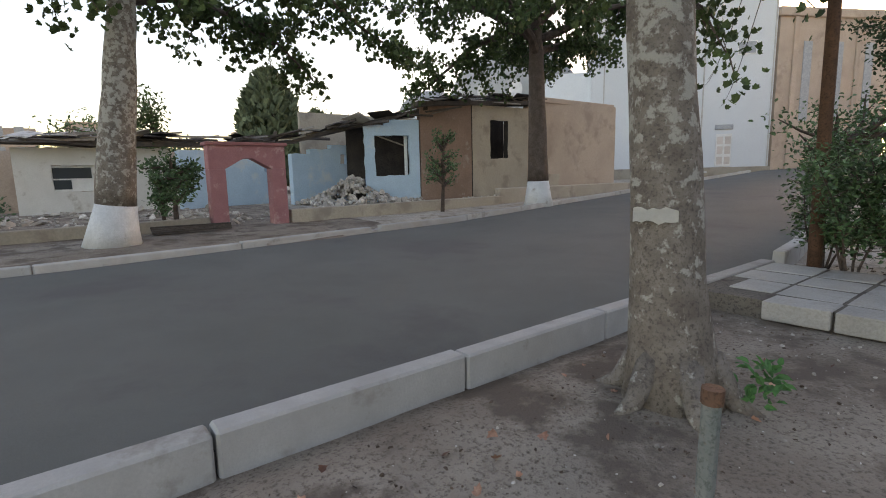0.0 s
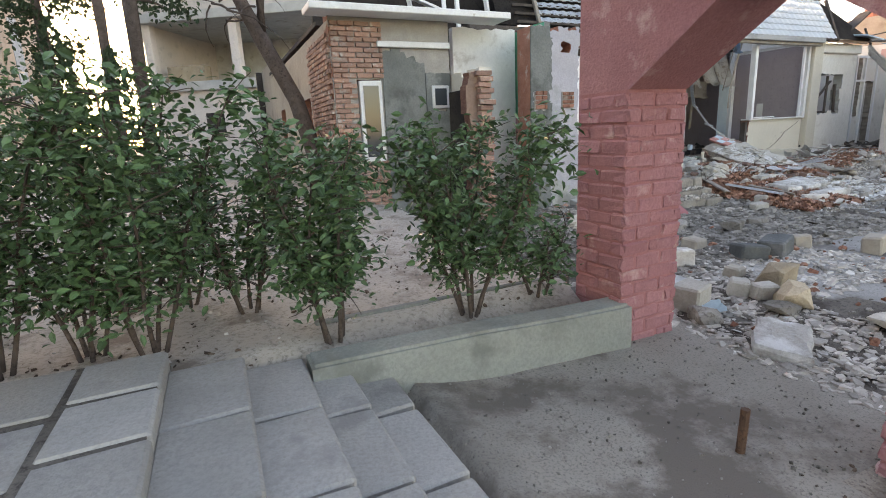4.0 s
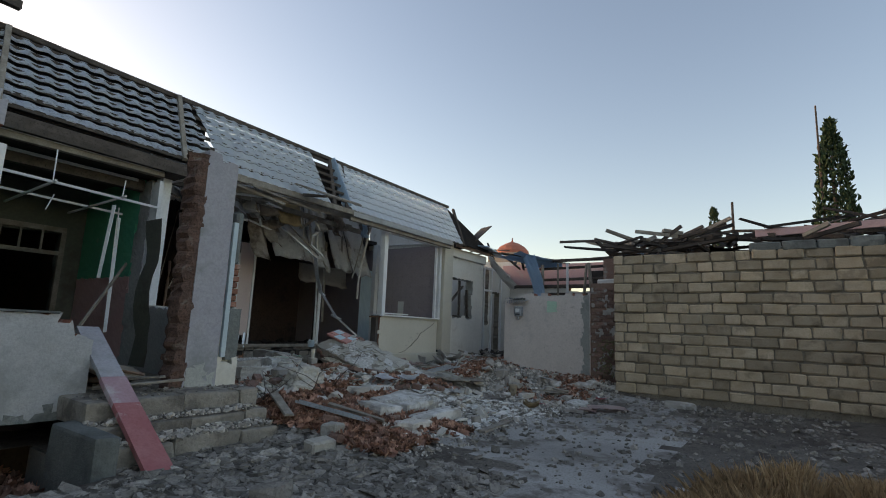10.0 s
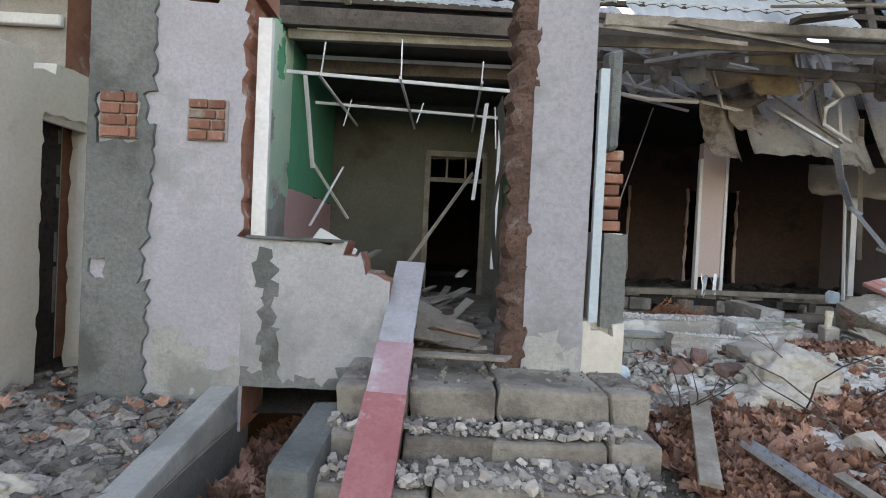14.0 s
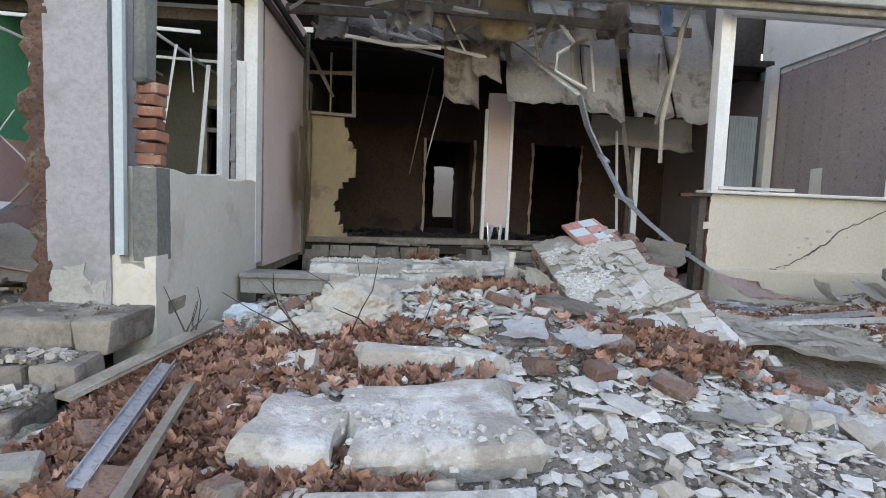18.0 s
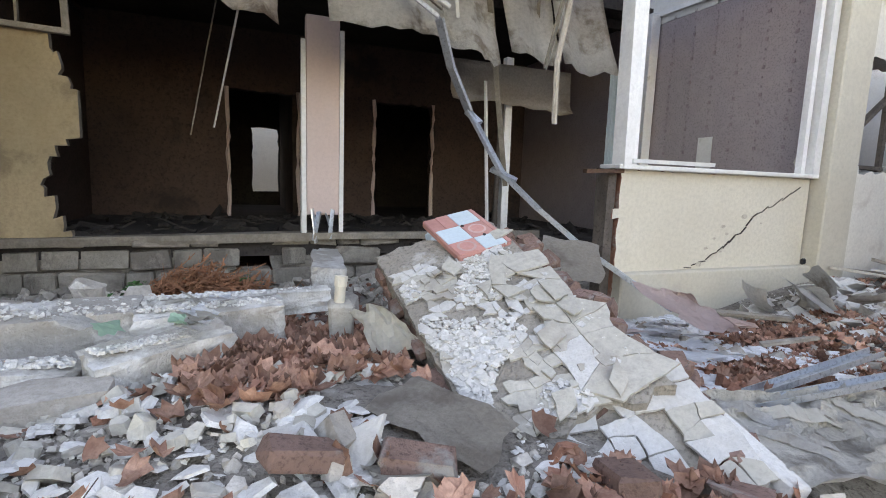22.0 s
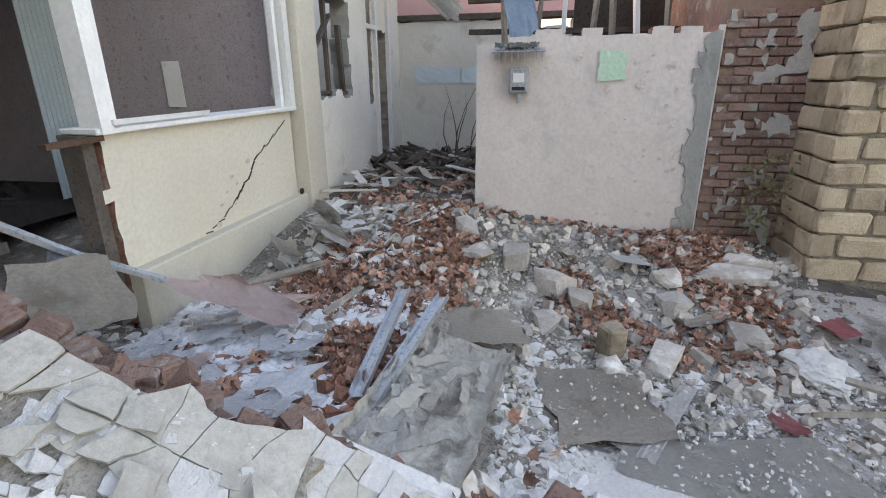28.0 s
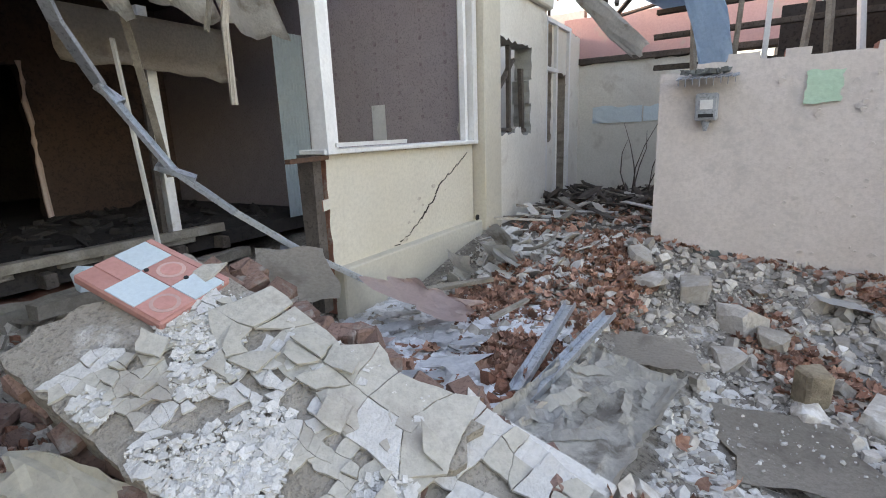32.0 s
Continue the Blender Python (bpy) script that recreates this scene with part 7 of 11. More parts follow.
ragged_plates(fallen, 15, 26, -0.39, 0.3, -0.82, 0.5, -0.006, lambda u, v: patchy(u, v, 3.2, 2.0) > -0.12 and srng.random() < 0.9, lambda u, v: M_PLASTERW if patchy(u, v, 1.6, 31.0) > -0.05 else M_PLASTERC, srng, 0.25, 0.06)
ragged_plates(fallen, 5, 9, -0.4, 0.42, -0.84, 0.6, 0.004, lambda u, v: patchy(u, v, 2.2, 7.0) + 0.75 * (u - 0.5) + 0.3 * (0.35 - v) > 0.02 and srng.random() < 0.93, lambda u, v: M_PLASTERC if srng.random() < 0.93 else M_PLASTERW, srng, 0.3, 0.05)
ragged_plates(fallen, 6, 10, -0.1, 0.42, -0.84, 0.4, 0.018, lambda u, v: srng.random() < 0.16, lambda u, v: M_PLASTERC, srng, 0.9, 0.06)
for k in range(30):
    a_ = srng.uniform(-0.85, 0.7)
    lay(fallen, FBR[k % 4], pose(0.45 + srng.uniform(-0.03, 0.12), a_, -0.1 - srng.uniform(0.0, 0.13), srng.uniform(-25, 25), srng.uniform(-5, 30), srng.uniform(0, 180)) @ Matrix.Diagonal((srng.uniform(0.35, 0.8), 1, srng.uniform(0.8, 1.1), 1)), M_BRICK if k % 3 else M_BROWNBR)
cv, cf = [], []
for _ in range(5200):
    lx = srng.uniform(-0.38, 0.2) if srng.random() < 0.8 else srng.uniform(-0.38, 0.38)
    ly = srng.uniform(-0.8, 0.5)
    if noise.noise(Vector((lx * 3, ly * 3, 4))) < -0.05:
        continue
    L = 0.008 + 0.04 * srng.random() ** 2.5
    q = np.array(Euler((srng.uniform(-0.25, 0.25), srng.uniform(-0.25, 0.25), srng.uniform(0, 6.28))).to_matrix())
    vv_ = (BOXV * np.array((L, L * srng.uniform(0.5, 1), 0.008)) * 0.5 * np.random.RandomState(len(cv)).uniform(0.6, 1.1, (8, 3))) @ q.T + np.array((lx, ly, srng.uniform(-0.016, 0.004)))
    cf += [tuple(len(cv) + i for i in f) for f in BOXF]
    cv += vv_.tolist()
tagged(raw_mesh("plaster_crumbs", cv, cf, M_PLASTERW, parent=fallen), "white plaster crumbs", kind="stuff")
tile = thing("painted_tile_panel", "broken panel painted in salmon and pale blue checks", "tile panel", pose(12.14, 12.37, 0.815, 19.5, -13, 4))
part("base", boxbm(-0.185, 0.185, -0.25, 0.26, -0.05, -0.004, 0.008, 0.006), M_SALMON, tile)
for x0_, x1_, y0_, y1_, m_ in ((-0.18, -0.01, -0.1, 0.075, M_SKYTILE), (-0.18, -0.01, -0.245, -0.103, M_SALMON), (-0.007, 0.15, -0.1, 0.075, M_SALMON), (-0.007, 0.15, -0.245, -0.103, M_SKYTILE), (-0.007, 0.15, 0.078, 0.25, M_SKYTILE), (-0.1, -0.01, 0.078, 0.25, M_SALMON), (0.153, 0.182, -0.245, 0.25, M_SALMON)):
    part("check", boxbm(x0_, x1_, y0_, y1_, -0.004, 0.004, 0.002), m_, tile, "salmon square" if m_ is M_SALMON else "pale blue square")
    if m_ is M_SALMON and x1_ - x0_ > 0.12:
        for r_, z_ in ((0.06, 0.0062), (0.044, 0.0078)):
            rg = bmesh.new()
            c_ = ((x0_ + x1_) / 2, (y0_ + y1_) / 2)
            tube(rg, [(*c_, 0.003), (*c_, z_)], r_, 18)
            part("ring", rg, M_DUSTPINK if r_ > 0.05 else M_SALMON, tile)
for c in ((0.005, 0.06), (0.07, -0.105)):
    hb = bmesh.new()
    tube(hb, [(c[0], c[1], 0.004), (c[0], c[1], 0.009)], 0.011, 8)
    part("bolt_hole", hb, M_BLACK, tile)
second = thing("fallen_wall", "smaller fallen slab of white plastered brick", "wall slab", pose(12.22, 10.84, 0.21, 24, -10, -8))
part("body", boxbm(-0.32, 0.32, -0.25, 0.25, -0.2, -0.02, 0.03, 0.03), M_BAREPL, second)
ragged_plates(second, 7, 6, -0.33, 0.33, -0.27, 0.26, 0.0, lambda u, v: srng.random() < 0.85, lambda u, v: M_PLASTERW if srng.random() < 0.7 else M_PLASTERC, srng, 0.4)
for k in range(16):
    lay(second, FBR[k % 4], pose(-0.33 + 0.042 * k if k % 2 else 0.32, -0.26 if k % 2 else -0.24 + 0.032 * k, -0.1, srng.uniform(-9, 9), srng.uniform(-9, 9), srng.uniform(0, 90)) @ Matrix.Diagonal((0.6, 1, 1, 1)), M_BROWNBR)

M_LINTEL = surface("chipped_concrete", (0.4, 0.375, 0.335), (0.53, 0.5, 0.455), 2.5, 0.95, 0.8, 40, (0.68, 0.67, 0.64), 2.6, 0.52, dirt=0.75)


def broken_slab(w, l, h, seed):
    """A flat slab with a broken outline and crumbled rim."""
    rng = random.Random(seed)
    bm = bmesh.new()
    n = 16
    rings = []
    for f, z in ((0.97, -0.5), (1.0, 0.1), (0.95, 0.42), (0.82, 0.5), (0.4, 0.5)):
        ring = []
        for k in range(n):
            a = 2 * math.pi * k / n
            c, s_ = math.cos(a), math.sin(a)
            q = 0.5 / max(abs(c), abs(s_)) * (0.86 + 0.2 * noise.noise(Vector((c * 1.4, s_ * 1.4, seed * 0.37))))
            q *= f + rng.uniform(-0.03, 0.03)
            ring.append(bm.verts.new((c * q * w, s_ * q * l, z * h + rng.uniform(-0.06, 0.06) * h)))
        rings.append(ring)
    for r0, r1 in zip(rings, rings[1:]):
        for k in range(n):
            bm.faces.new((r0[k], r0[(k + 1) % n], r1[(k + 1) % n], r1[k]))
    bm.faces.new(rings[0][::-1])
    bm.faces.new(rings[-1])
    return bm


def slab_mesh(w, l, h, seed):
    """A concrete beam with chipped edges and a rough skin."""
    rng = random.Random(seed)
    bm = boxbm(-w / 2, w / 2, -l / 2, l / 2, -h / 2, h / 2)
    bmesh.ops.subdivide_edges(bm, edges=bm.edges[:], cuts=5, use_grid_fill=True)
    for v in bm.verts:
        n_edge = sum(abs(abs(c) - d / 2) < 1e-4 for c, d in zip(v.co, (w, l, h)))
        k = 0.022 if n_edge >= 2 else 0.006
        v.co += Vector((rng.uniform(-k, k), rng.uniform(-k, k), rng.uniform(-k, k) * 0.6)) * 0.6
    return bm


# flat concrete slabs with white plaster in front of the heap
for x, y, w, l, h, yaw, tl_, m_ in ((10.45, 9.42, 0.92, 0.68, 0.16, 4, (5, -3), M_LINTEL), (9.86, 9.35, 0.46, 0.5, 0.14, -6, (3, 4), M_LINTEL), (10.35, 8.86, 0.95, 0.28, 0.13, -2, (2, -2), M_LINTEL), (9.75, 8.75, 0.5, 0.3, 0.12, 5, (2, 2), M_CHUNK), (3.75, 5.58, 0.62, 0.42, 0.1, 30, (3, -4), M_LINTEL), (5.35, 4.9, 0.5, 0.3, 0.08, -20, (2, 2), M_LINTEL), (15.15, 6.8, 0.5, 0.6, 0.1, 10, (1, 2), M_LINTEL), (10.44, 10.03, 0.95, 0.2, 0.14, 3, (0, 3), M_LINTEL),
                                    (11.55, 13.5, 0.24, 0.5, 0.22, 5, (4, 3), M_CHUNK),
                                    (9.3, 13.6, 0.3, 0.2, 0.3, 10, (3, 2), M_CHUNK), (10.1, 13.6, 0.2, 0.16, 0.34, 30, (5, 3), M_CHUNK), (10.15, 11.6, 0.45, 0.2, 0.14, 10, (6, 0), M_CHUNK), (12.35, 13.75, 0.5, 0.22, 0.14, -20, (3, 6), M_CHUNK)):
    body = broken_slab(w, l, h, int(x * 91 + y * 7)) if w > 0.45 else hull(w, l, h, random.Random(int(x * 91 + y * 7)), 34)
    solo("concrete_slab", body, m_, "broken concrete slab with plaster on its face" if m_ is not M_CHUNK else "broken grey concrete lintel in the heap", "concrete slab", pose(x, y, gz(x, y) + h * 0.42, tl_[0], tl_[1], yaw), "concrete slabs")

for x0_, y0_, x1_, y1_, w, h, top_, tl_ in ((10.3, 12.66, 11.33, 12.68, 0.13, 0.14, 0.41, 2), (10.33, 12.24, 11.02, 12.3, 0.2, 0.24, 0.44, 4), (9.3, 12.5, 10.3, 12.55, 0.36, 0.26, 0.4, 3), (10.25, 11.75, 10.75, 12.0, 0.2, 0.2, 0.4, 8), (9.6, 11.95, 10.2, 11.85, 0.24, 0.2, 0.33, -5), (11.4, 13.2, 11.5, 14.1, 0.24, 0.26, 0.46, 2)):
    L_ = math.hypot(x1_ - x0_, y1_ - y0_)
    solo("concrete_lintel", slab_mesh(L_, w, h, int(x0_ * 100)), M_LINTEL, "broken concrete lintel lying in the heap", "concrete beam", pose((x0_ + x1_) / 2, (y0_ + y1_) / 2, top_ - h / 2, tl_, -tl_ * 0.5, math.degrees(math.atan2(y1_ - y0_, x1_ - x0_))), "broken lintels")
stump = bmesh.new()
tube(stump, [(9.79, 13.62, 0.0), (9.79, 13.62, 0.3), (9.8, 13.62, 0.32)], [0.12, 0.115, 0.09], 14, wob=0.1)
solo("post_stump", stump, M_CHUNK, "round concrete post stump in the heap", "stump")
pipe = thing("drain_pipe", "short cream plastic drain pipe stub in a heap", "pipe")
pbm_ = bmesh.new()
tube(pbm_, [(11.32, 12.28, 0.3), (11.34, 12.29, 0.56)], 0.031, 14)
part("tube", pbm_, M_YELLOW, pipe)
part("foot", boxbm(11.27, 11.4, 12.22, 12.36, 0.1, 0.42, 0.015, 0.015), M_CHUNKB, pipe, "rough concrete foot")
pbm_ = bmesh.new()
tube(pbm_, [(11.336, 12.287, 0.51), (11.341, 12.291, 0.568)], 0.037, 14)
part("collar", pbm_, M_YELLOW, pipe)

# sheets, boards and scraps
ELT = "weathered hardboard sheet lying on the rubble"
scrap("hardboard_sheet", 13.72, 9.86, gz(13.72, 9.86) + 0.045, 0.78, 0.7, 12, M_BOARD, ELT, "board", 3, bend=0.015)
scrap("hardboard_sheet", 11.5, 11.06, 0.29, 0.36, 0.58, 30, M_BOARD, "hardboard sheet curling up from the heap", "board", 5, bend=0.02, rx=3, ry=-3)
scrap("hardboard_sheet", 12.96, 12.4, 0.6, 0.5, 0.62, -32, M_BOARD, "grey hardboard sheet propped against a fallen slab", "board", 6, bend=0.02, rx=24, ry=8)
scrap("hardboard_sheet", 14.08, 10.62, gz(14.08, 10.62) + 0.09, 0.55, 0.62, 15, M_BOARD, ELT, "board", 8, bend=0.03)
scrap("hardboard_sheet", 14.8, 9.0, gz(14.8, 9.0) + 0.07, 0.16, 0.5, 35, M_BOARD, ELT, "board", 9, bend=0.03)
scrap("hardboard_sheet", 13.24, 9.16, gz(13.24, 9.16) + 0.05, 0.36, 0.3, -25, M_BOARD, ELT, "board", 10, bend=0.04, rough=0.4)
mat_ = thing("felt_mat", "crumpled grey insulation mat with a white board edge", "mat", pose(13.2, 10.68, 0.12, 12, 5, -6))
mb = bmesh.new()


def fold(u, v):
    """Creases that run along the mat, tight in places."""
    w_ = noise.noise(Vector((u * 1.5, v * 3.0, 4)))
    r_ = 1 - abs(noise.noise(Vector((u * 2.2 + w_, v * 7.0 + 1.5 * w_, 9))))
    return 0.04 * max(0.0, r_ - 0.78) / 0.22 + 0.012 * noise.noise(Vector((u * 9, v * 14, 3))) + 0.03 * w_


g = [[mb.verts.new((-0.6 + 1.2 * i / 44, -0.27 + 0.54 * j / 26 + 0.03 * noise.noise(Vector((i * 0.25, 3, 0))), fold(-0.6 + 1.2 * i / 44, -0.27 + 0.54 * j / 26) + (0.035 if j in (0, 26) else 0.0))) for j in range(27)] for i in range(45)]
for i in range(44):
    for j in range(26):
        mb.faces.new((g[i][j], g[i + 1][j], g[i + 1][j + 1], g[i][j + 1]))
bmesh.ops.solidify(mb, geom=mb.faces[:], thickness=0.02)
part("felt", mb, M_MAT, mat_)
part("board_edge", boxbm(-0.665, -0.575, -0.27, 0.25, -0.03, 0.045, 0.008, 0.01), M_PLASTERW, mat_, "white plaster board edge")
mrng = random.Random(17)
for k in range(14):
    x, y, a_, L_ = mrng.uniform(-0.45, 0.35), mrng.uniform(-0.17, 0.17), mrng.uniform(-0.8, 0.8), mrng.uniform(0.1, 0.34)
    w_ = mrng.uniform(0.012, 0.04)
    tr = bmesh.new()
    run = []
    for q in range(7):
        px_, py_ = x + L_ * (q / 6 - 0.5) * math.cos(a_) + mrng.uniform(-0.012, 0.012), y + L_ * (q / 6 - 0.5) * math.sin(a_) + mrng.uniform(-0.012, 0.012)
        zz_ = fold(px_, py_) + 0.008
        run.append([tr.verts.new((px_ - e * w_ * math.sin(a_), py_ + e * w_ * math.cos(a_), zz_ + (0.016 * math.sin(3.1 * q / 6) + 0.004) * (e + 1) / 2)) for e in (-1, 1)])
    for r0, r1 in zip(run, run[1:]):
        tr.faces.new((r0[0], r0[1], r1[1], r1[0]))
    bmesh.ops.solidify(tr, geom=tr.faces[:], thickness=0.003)
    part("torn_ribbon", tr, (M_MAT, M_PALEW, M_FELT)[k % 3], mat_)
scrap("plasterboard_strip", 13.63, 9.5, gz(13.63, 9.5) + 0.07, 0.1, 0.82, 62, M_PLASTERW, "white foam strip on the rubble", "strip", 11, thick=0.04, bend=0.0, wrinkle=0.006, rough=0.05)
scrap("pink_sheet", 13.72, 11.95, 0.27, 0.4, 1.05, -14, M_LPINK, "pale pink painted sheet lying on plaster rubble", "sheet", 12, bend=0.09, rx=5, rough=0.3, nx=12, ny=16, wrinkle=0.02)
scrap("pink_sheet", 13.98, 7.72, gz(13.98, 7.72) + 0.06, 0.5, 0.75, 25, M_LPINK, "pale pink painted sheet on the yard floor", "sheet", 13, bend=0.04)
scrap("pink_sheet", 13.64, 8.0, gz(13.64, 8.0) + 0.05, 0.3, 0.36, 5, M_LPINK, "pale pink painted sheet on the yard floor", "sheet", 14, bend=0.04)
scrap("cardboard", 12.75, 8.62, gz(12.75, 8.62) + 0.05, 0.3, 0.26, 20, M_TAN, "crumpled tan cardboard on the yard floor", "cardboard", 15, bend=0.08)
scrap("felt_sheet", 13.1, 8.05, gz(13.1, 8.05) + 0.05, 0.42, 0.34, 15, M_BOARD, "grey hardboard scrap on the yard floor", "board", 22, bend=0.02)
scrap("plasterboard_strip", 14.3, 8.05, gz(14.3, 8.05) + 0.06, 0.07, 0.75, 78, M_PLASTERW, "white foam strip on the rubble", "strip", 23, thick=0.03, bend=0.0, wrinkle=0.006, rough=0.05)
scrap("painted_scrap", 14.85, 8.12, gz(14.85, 8.12) + 0.06, 0.3, 0.22, 10, M_REDDUST, "dull red painted board scrap on the yard floor", "board", 24, bend=0.03)
scrap("painted_scrap", 13.75, 8.85, gz(13.75, 8.85) + 0.05, 0.22, 0.14, 30, M_REDDUST, "dull red painted board scrap on the yard floor", "board", 25, bend=0.02)
scrap("white_board", 15.42, 9.45, gz(15.42, 9.45) + 0.1, 0.26, 0.4, 20, M_CHECKW, "clean white board piece among leaves", "board", 16, bend=0.01, rx=12)
scrap("white_board", 11.3, 11.34, 0.24, 0.4, 0.36, 30, M_PLASTERW, "white plasterboard piece with a torn edge", "board", 17, bend=0.03, rx=12)
scrap("white_board", 11.02, 10.28, 0.26, 0.34, 0.4, -20, M_BLUEWHITE, "white plasterboard piece with a torn edge", "board", 18, bend=0.03, rx=10, rough=0.22)
scrap("white_board", 11.3, 10.06, 0.25, 0.3, 0.34, 35, M_BLUEWHITE, "white plasterboard piece with a torn edge", "board", 27, bend=0.04, rx=4, ry=-8, rough=0.24)
scrap("paper_scrap", 11.48, 11.9, 0.37, 0.26, 0.58, 12, M_YELLOW, "peeling cream wallpaper heaped by a slab", "paper", 19, bend=0.05, rx=22, ry=-12, wrinkle=0.03, rough=0.3)
scrap("tarpaper", 3.9, 6.25, gz(3.9, 6.25) + 0.06, 0.2, 0.34, -40, M_SKYTILE, "blue painted board scrap among rubble", "board", 20, bend=0.01)
scrap("tarpaper", 4.15, 6.8, gz(4.1, 6.8) + 0.06, 0.3, 0.3, 10, M_CHECKW, "white board scrap among rubble", "board", 21, bend=0.02)
for a, b in (((14.06, 11.08, 0.26), (13.02, 11.03, 0.17)), ((13.98, 10.81, 0.26), (12.92, 10.95, 0.17)), ((9.22, 8.98, 0.0), (9.06, 9.95, 0.11))):
    sb_ = bmesh.new()
    beam(sb_, a, b, 0.07, 0.005, 0.2)
    dd = (Vector(b) - Vector(a)).to_track_quat("Z", "Y").to_matrix()
    for s in (-1, 1):
        o = dd @ Vector((0.033 * s, 0.015, 0))
        beam(sb_, Vector(a) + o, Vector(b) + o, 0.005, 0.03, 0.2)
    solo("steel_profile", sb_, M_STEEL, "galvanised drywall profile lying on the rubble", "steel profile", group="steel profiles")
wd = random.Random(21)
for a, b, w in (((9.4, 8.9, 0.0), (9.29, 9.66, 0.1), 0.045), ((8.72, 9.66, 0.04), (9.1, 10.5, 0.2), 0.1), ((13.75, 11.51, 0.2), (14.03, 11.37, 0.27), 0.035),
                ((10.2, 8.1, -0.12), (11.1, 8.2, -0.12), 0.08), ((13.47, 8.93, 0.03), (13.55, 8.4, 0.04), 0.014), ((13.77, 8.65, 0.06), (13.6, 8.3, 0.05), 0.03), ((14.0, 12.3, 0.2), (14.6, 11.9, 0.2), 0.05),
                ((7.2, 10.7, 0.33), (7.9, 10.35, 0.4), 0.12), ((7.3, 11.2, 0.34), (7.75, 10.5, 0.42), 0.1), ((7.1, 11.6, 0.36), (7.9, 11.4, 0.36), 0.12), ((6.9, 12.0, 0.36), (7.9, 12.2, 0.36), 0.1), ((7.0, 12.5, 0.35), (7.8, 11.9, 0.4), 0.08), ((6.35, 11.5, 0.6), (6.9, 12.3, 0.95), 0.08), ((6.3, 11.3, 0.9), (6.7, 11.9, 0.75), 0.1)):
    solo("loose_plank", beambm(a, b, w, 0.025, wd.uniform(-0.3, 0.3), 0.008), M_WOOD, "weathered grey plank lying among rubble", "plank", group="loose planks")
scrap("roof_board", 7.55, 10.95, 0.45, 0.55, 0.35, 15, M_BOARD, "dusty board propped on the porch floor", "board", 31, thick=0.02, bend=0.01, rx=25, ry=10)
scrap("roof_board", 6.85, 11.4, 0.6, 0.5, 0.4, -20, M_WHITEW, "fallen plaster panel on the porch floor", "board", 32, thick=0.03, bend=0.01, rx=-20, ry=25)

def crumple(name, x, y, w, l, h, yaw, material, label, category, seed, z=None, amp=0.3):
    """A soft wadded heap with folds."""
    bm = bmesh.new()
    bmesh.ops.create_icosphere(bm, subdivisions=5, radius=0.5)
    for v in bm.verts:
        d = v.co.normalized()
        k = 1 + amp * noise.noise(d * 2.2 + Vector((seed, 0, 0))) + amp * 0.8 * (0.5 - abs(noise.noise(d * 4.5 + Vector((0, seed, 0))))) + amp * 0.45 * (0.5 - abs(noise.noise(d * 9 + Vector((0, 0, seed))))) + amp * 0.16 * noise.noise(d * 26 + Vector((seed, 0, 0)))
        v.co = Vector((d.x * w * 0.5 * k, d.y * l * 0.5 * k, max(-0.25 * h, d.z * h * 0.5 * k)))
    return solo(name, bm, material, label, category, pose(x, y, (gz(x, y) if z is None else z) + h * 0.22, 0, 0, yaw), smooth=True)


foam = crumple("foam_lump", 9.95, 10.86, 0.56, 0.44, 0.36, 20, M_PLASTERC, "crumpled cream insulation foam in the heap", "foam", 77)
crumple("foam_lump", 9.7, 10.62, 0.34, 0.26, 0.18, -20, M_PLASTERC, "crumpled cream insulation foam in the heap", "foam", 78)
crumple("foam_lump", 14.4, 8.42, 0.42, 0.36, 0.16, 20, M_PLASTERW, "white fluffy insulation clump on the floor", "foam", 79)
crumple("plastic_bag", 8.95, 11.5, 0.26, 0.2, 0.16, 20, M_SKYTILE, "pale blue plastic bag beside a parapet", "bag", 80)
lump("plastic_bag", 12.35, 13.5, 0.14, 0.12, 0.16, 20, M_SKYTILE, "pale blue plastic bag in the heap", "bag", 81, 30, z=0.55)
crumple("cloth", 5.38, 9.56, 0.62, 0.34, 0.24, 15, M_CLOTH, "dirty cream cloth heap on grey rubble", "cloth", 82)
crumple("cloth", 5.12, 9.38, 0.4, 0.32, 0.18, 40, M_CLOTH, "dirty cream cloth heap on grey rubble", "cloth", 83)


lino = thing("floor_covering", "torn piece of grey-beige floor covering with a faint leaf print", "floor covering", pose(13.12, 9.2, gz(13.12, 9.2) + 0.035, 1, 0, 14))
M_LINO = surface("worn_linoleum", (0.4, 0.375, 0.33), (0.49, 0.465, 0.42), 1.6, 0.85, 0.25, 50, (0.6, 0.59, 0.57), 2.6, 0.6, dirt=0.78)
M_PRINT = surface("faded_leaf_print", (0.29, 0.27, 0.24), (0.35, 0.33, 0.295), 3.0, 0.9, 0.0, dirt=0.85)
lb = bmesh.new()
lg = [[lb.verts.new((-0.42 + 0.84 * i / 14 + 0.05 * noise.noise(Vector((j * 0.5, 2.0, i // 14))), -0.55 + 1.1 * j / 18 + 0.06 * noise.noise(Vector((i * 0.5, 7.0, j // 18))), 0.014 * noise.noise(Vector((i * 0.25, j * 0.25, 5))))) for j in range(19)] for i in range(15)]
for i in range(14):
    for j in range(18):
        lb.faces.new((lg[i][j], lg[i + 1][j], lg[i + 1][j + 1], lg[i][j + 1]))
bmesh.ops.solidify(lb, geom=lb.faces[:], thickness=0.005)
part("sheet", lb, M_LINO, lino, smooth=True)
lrng = random.Random(6)
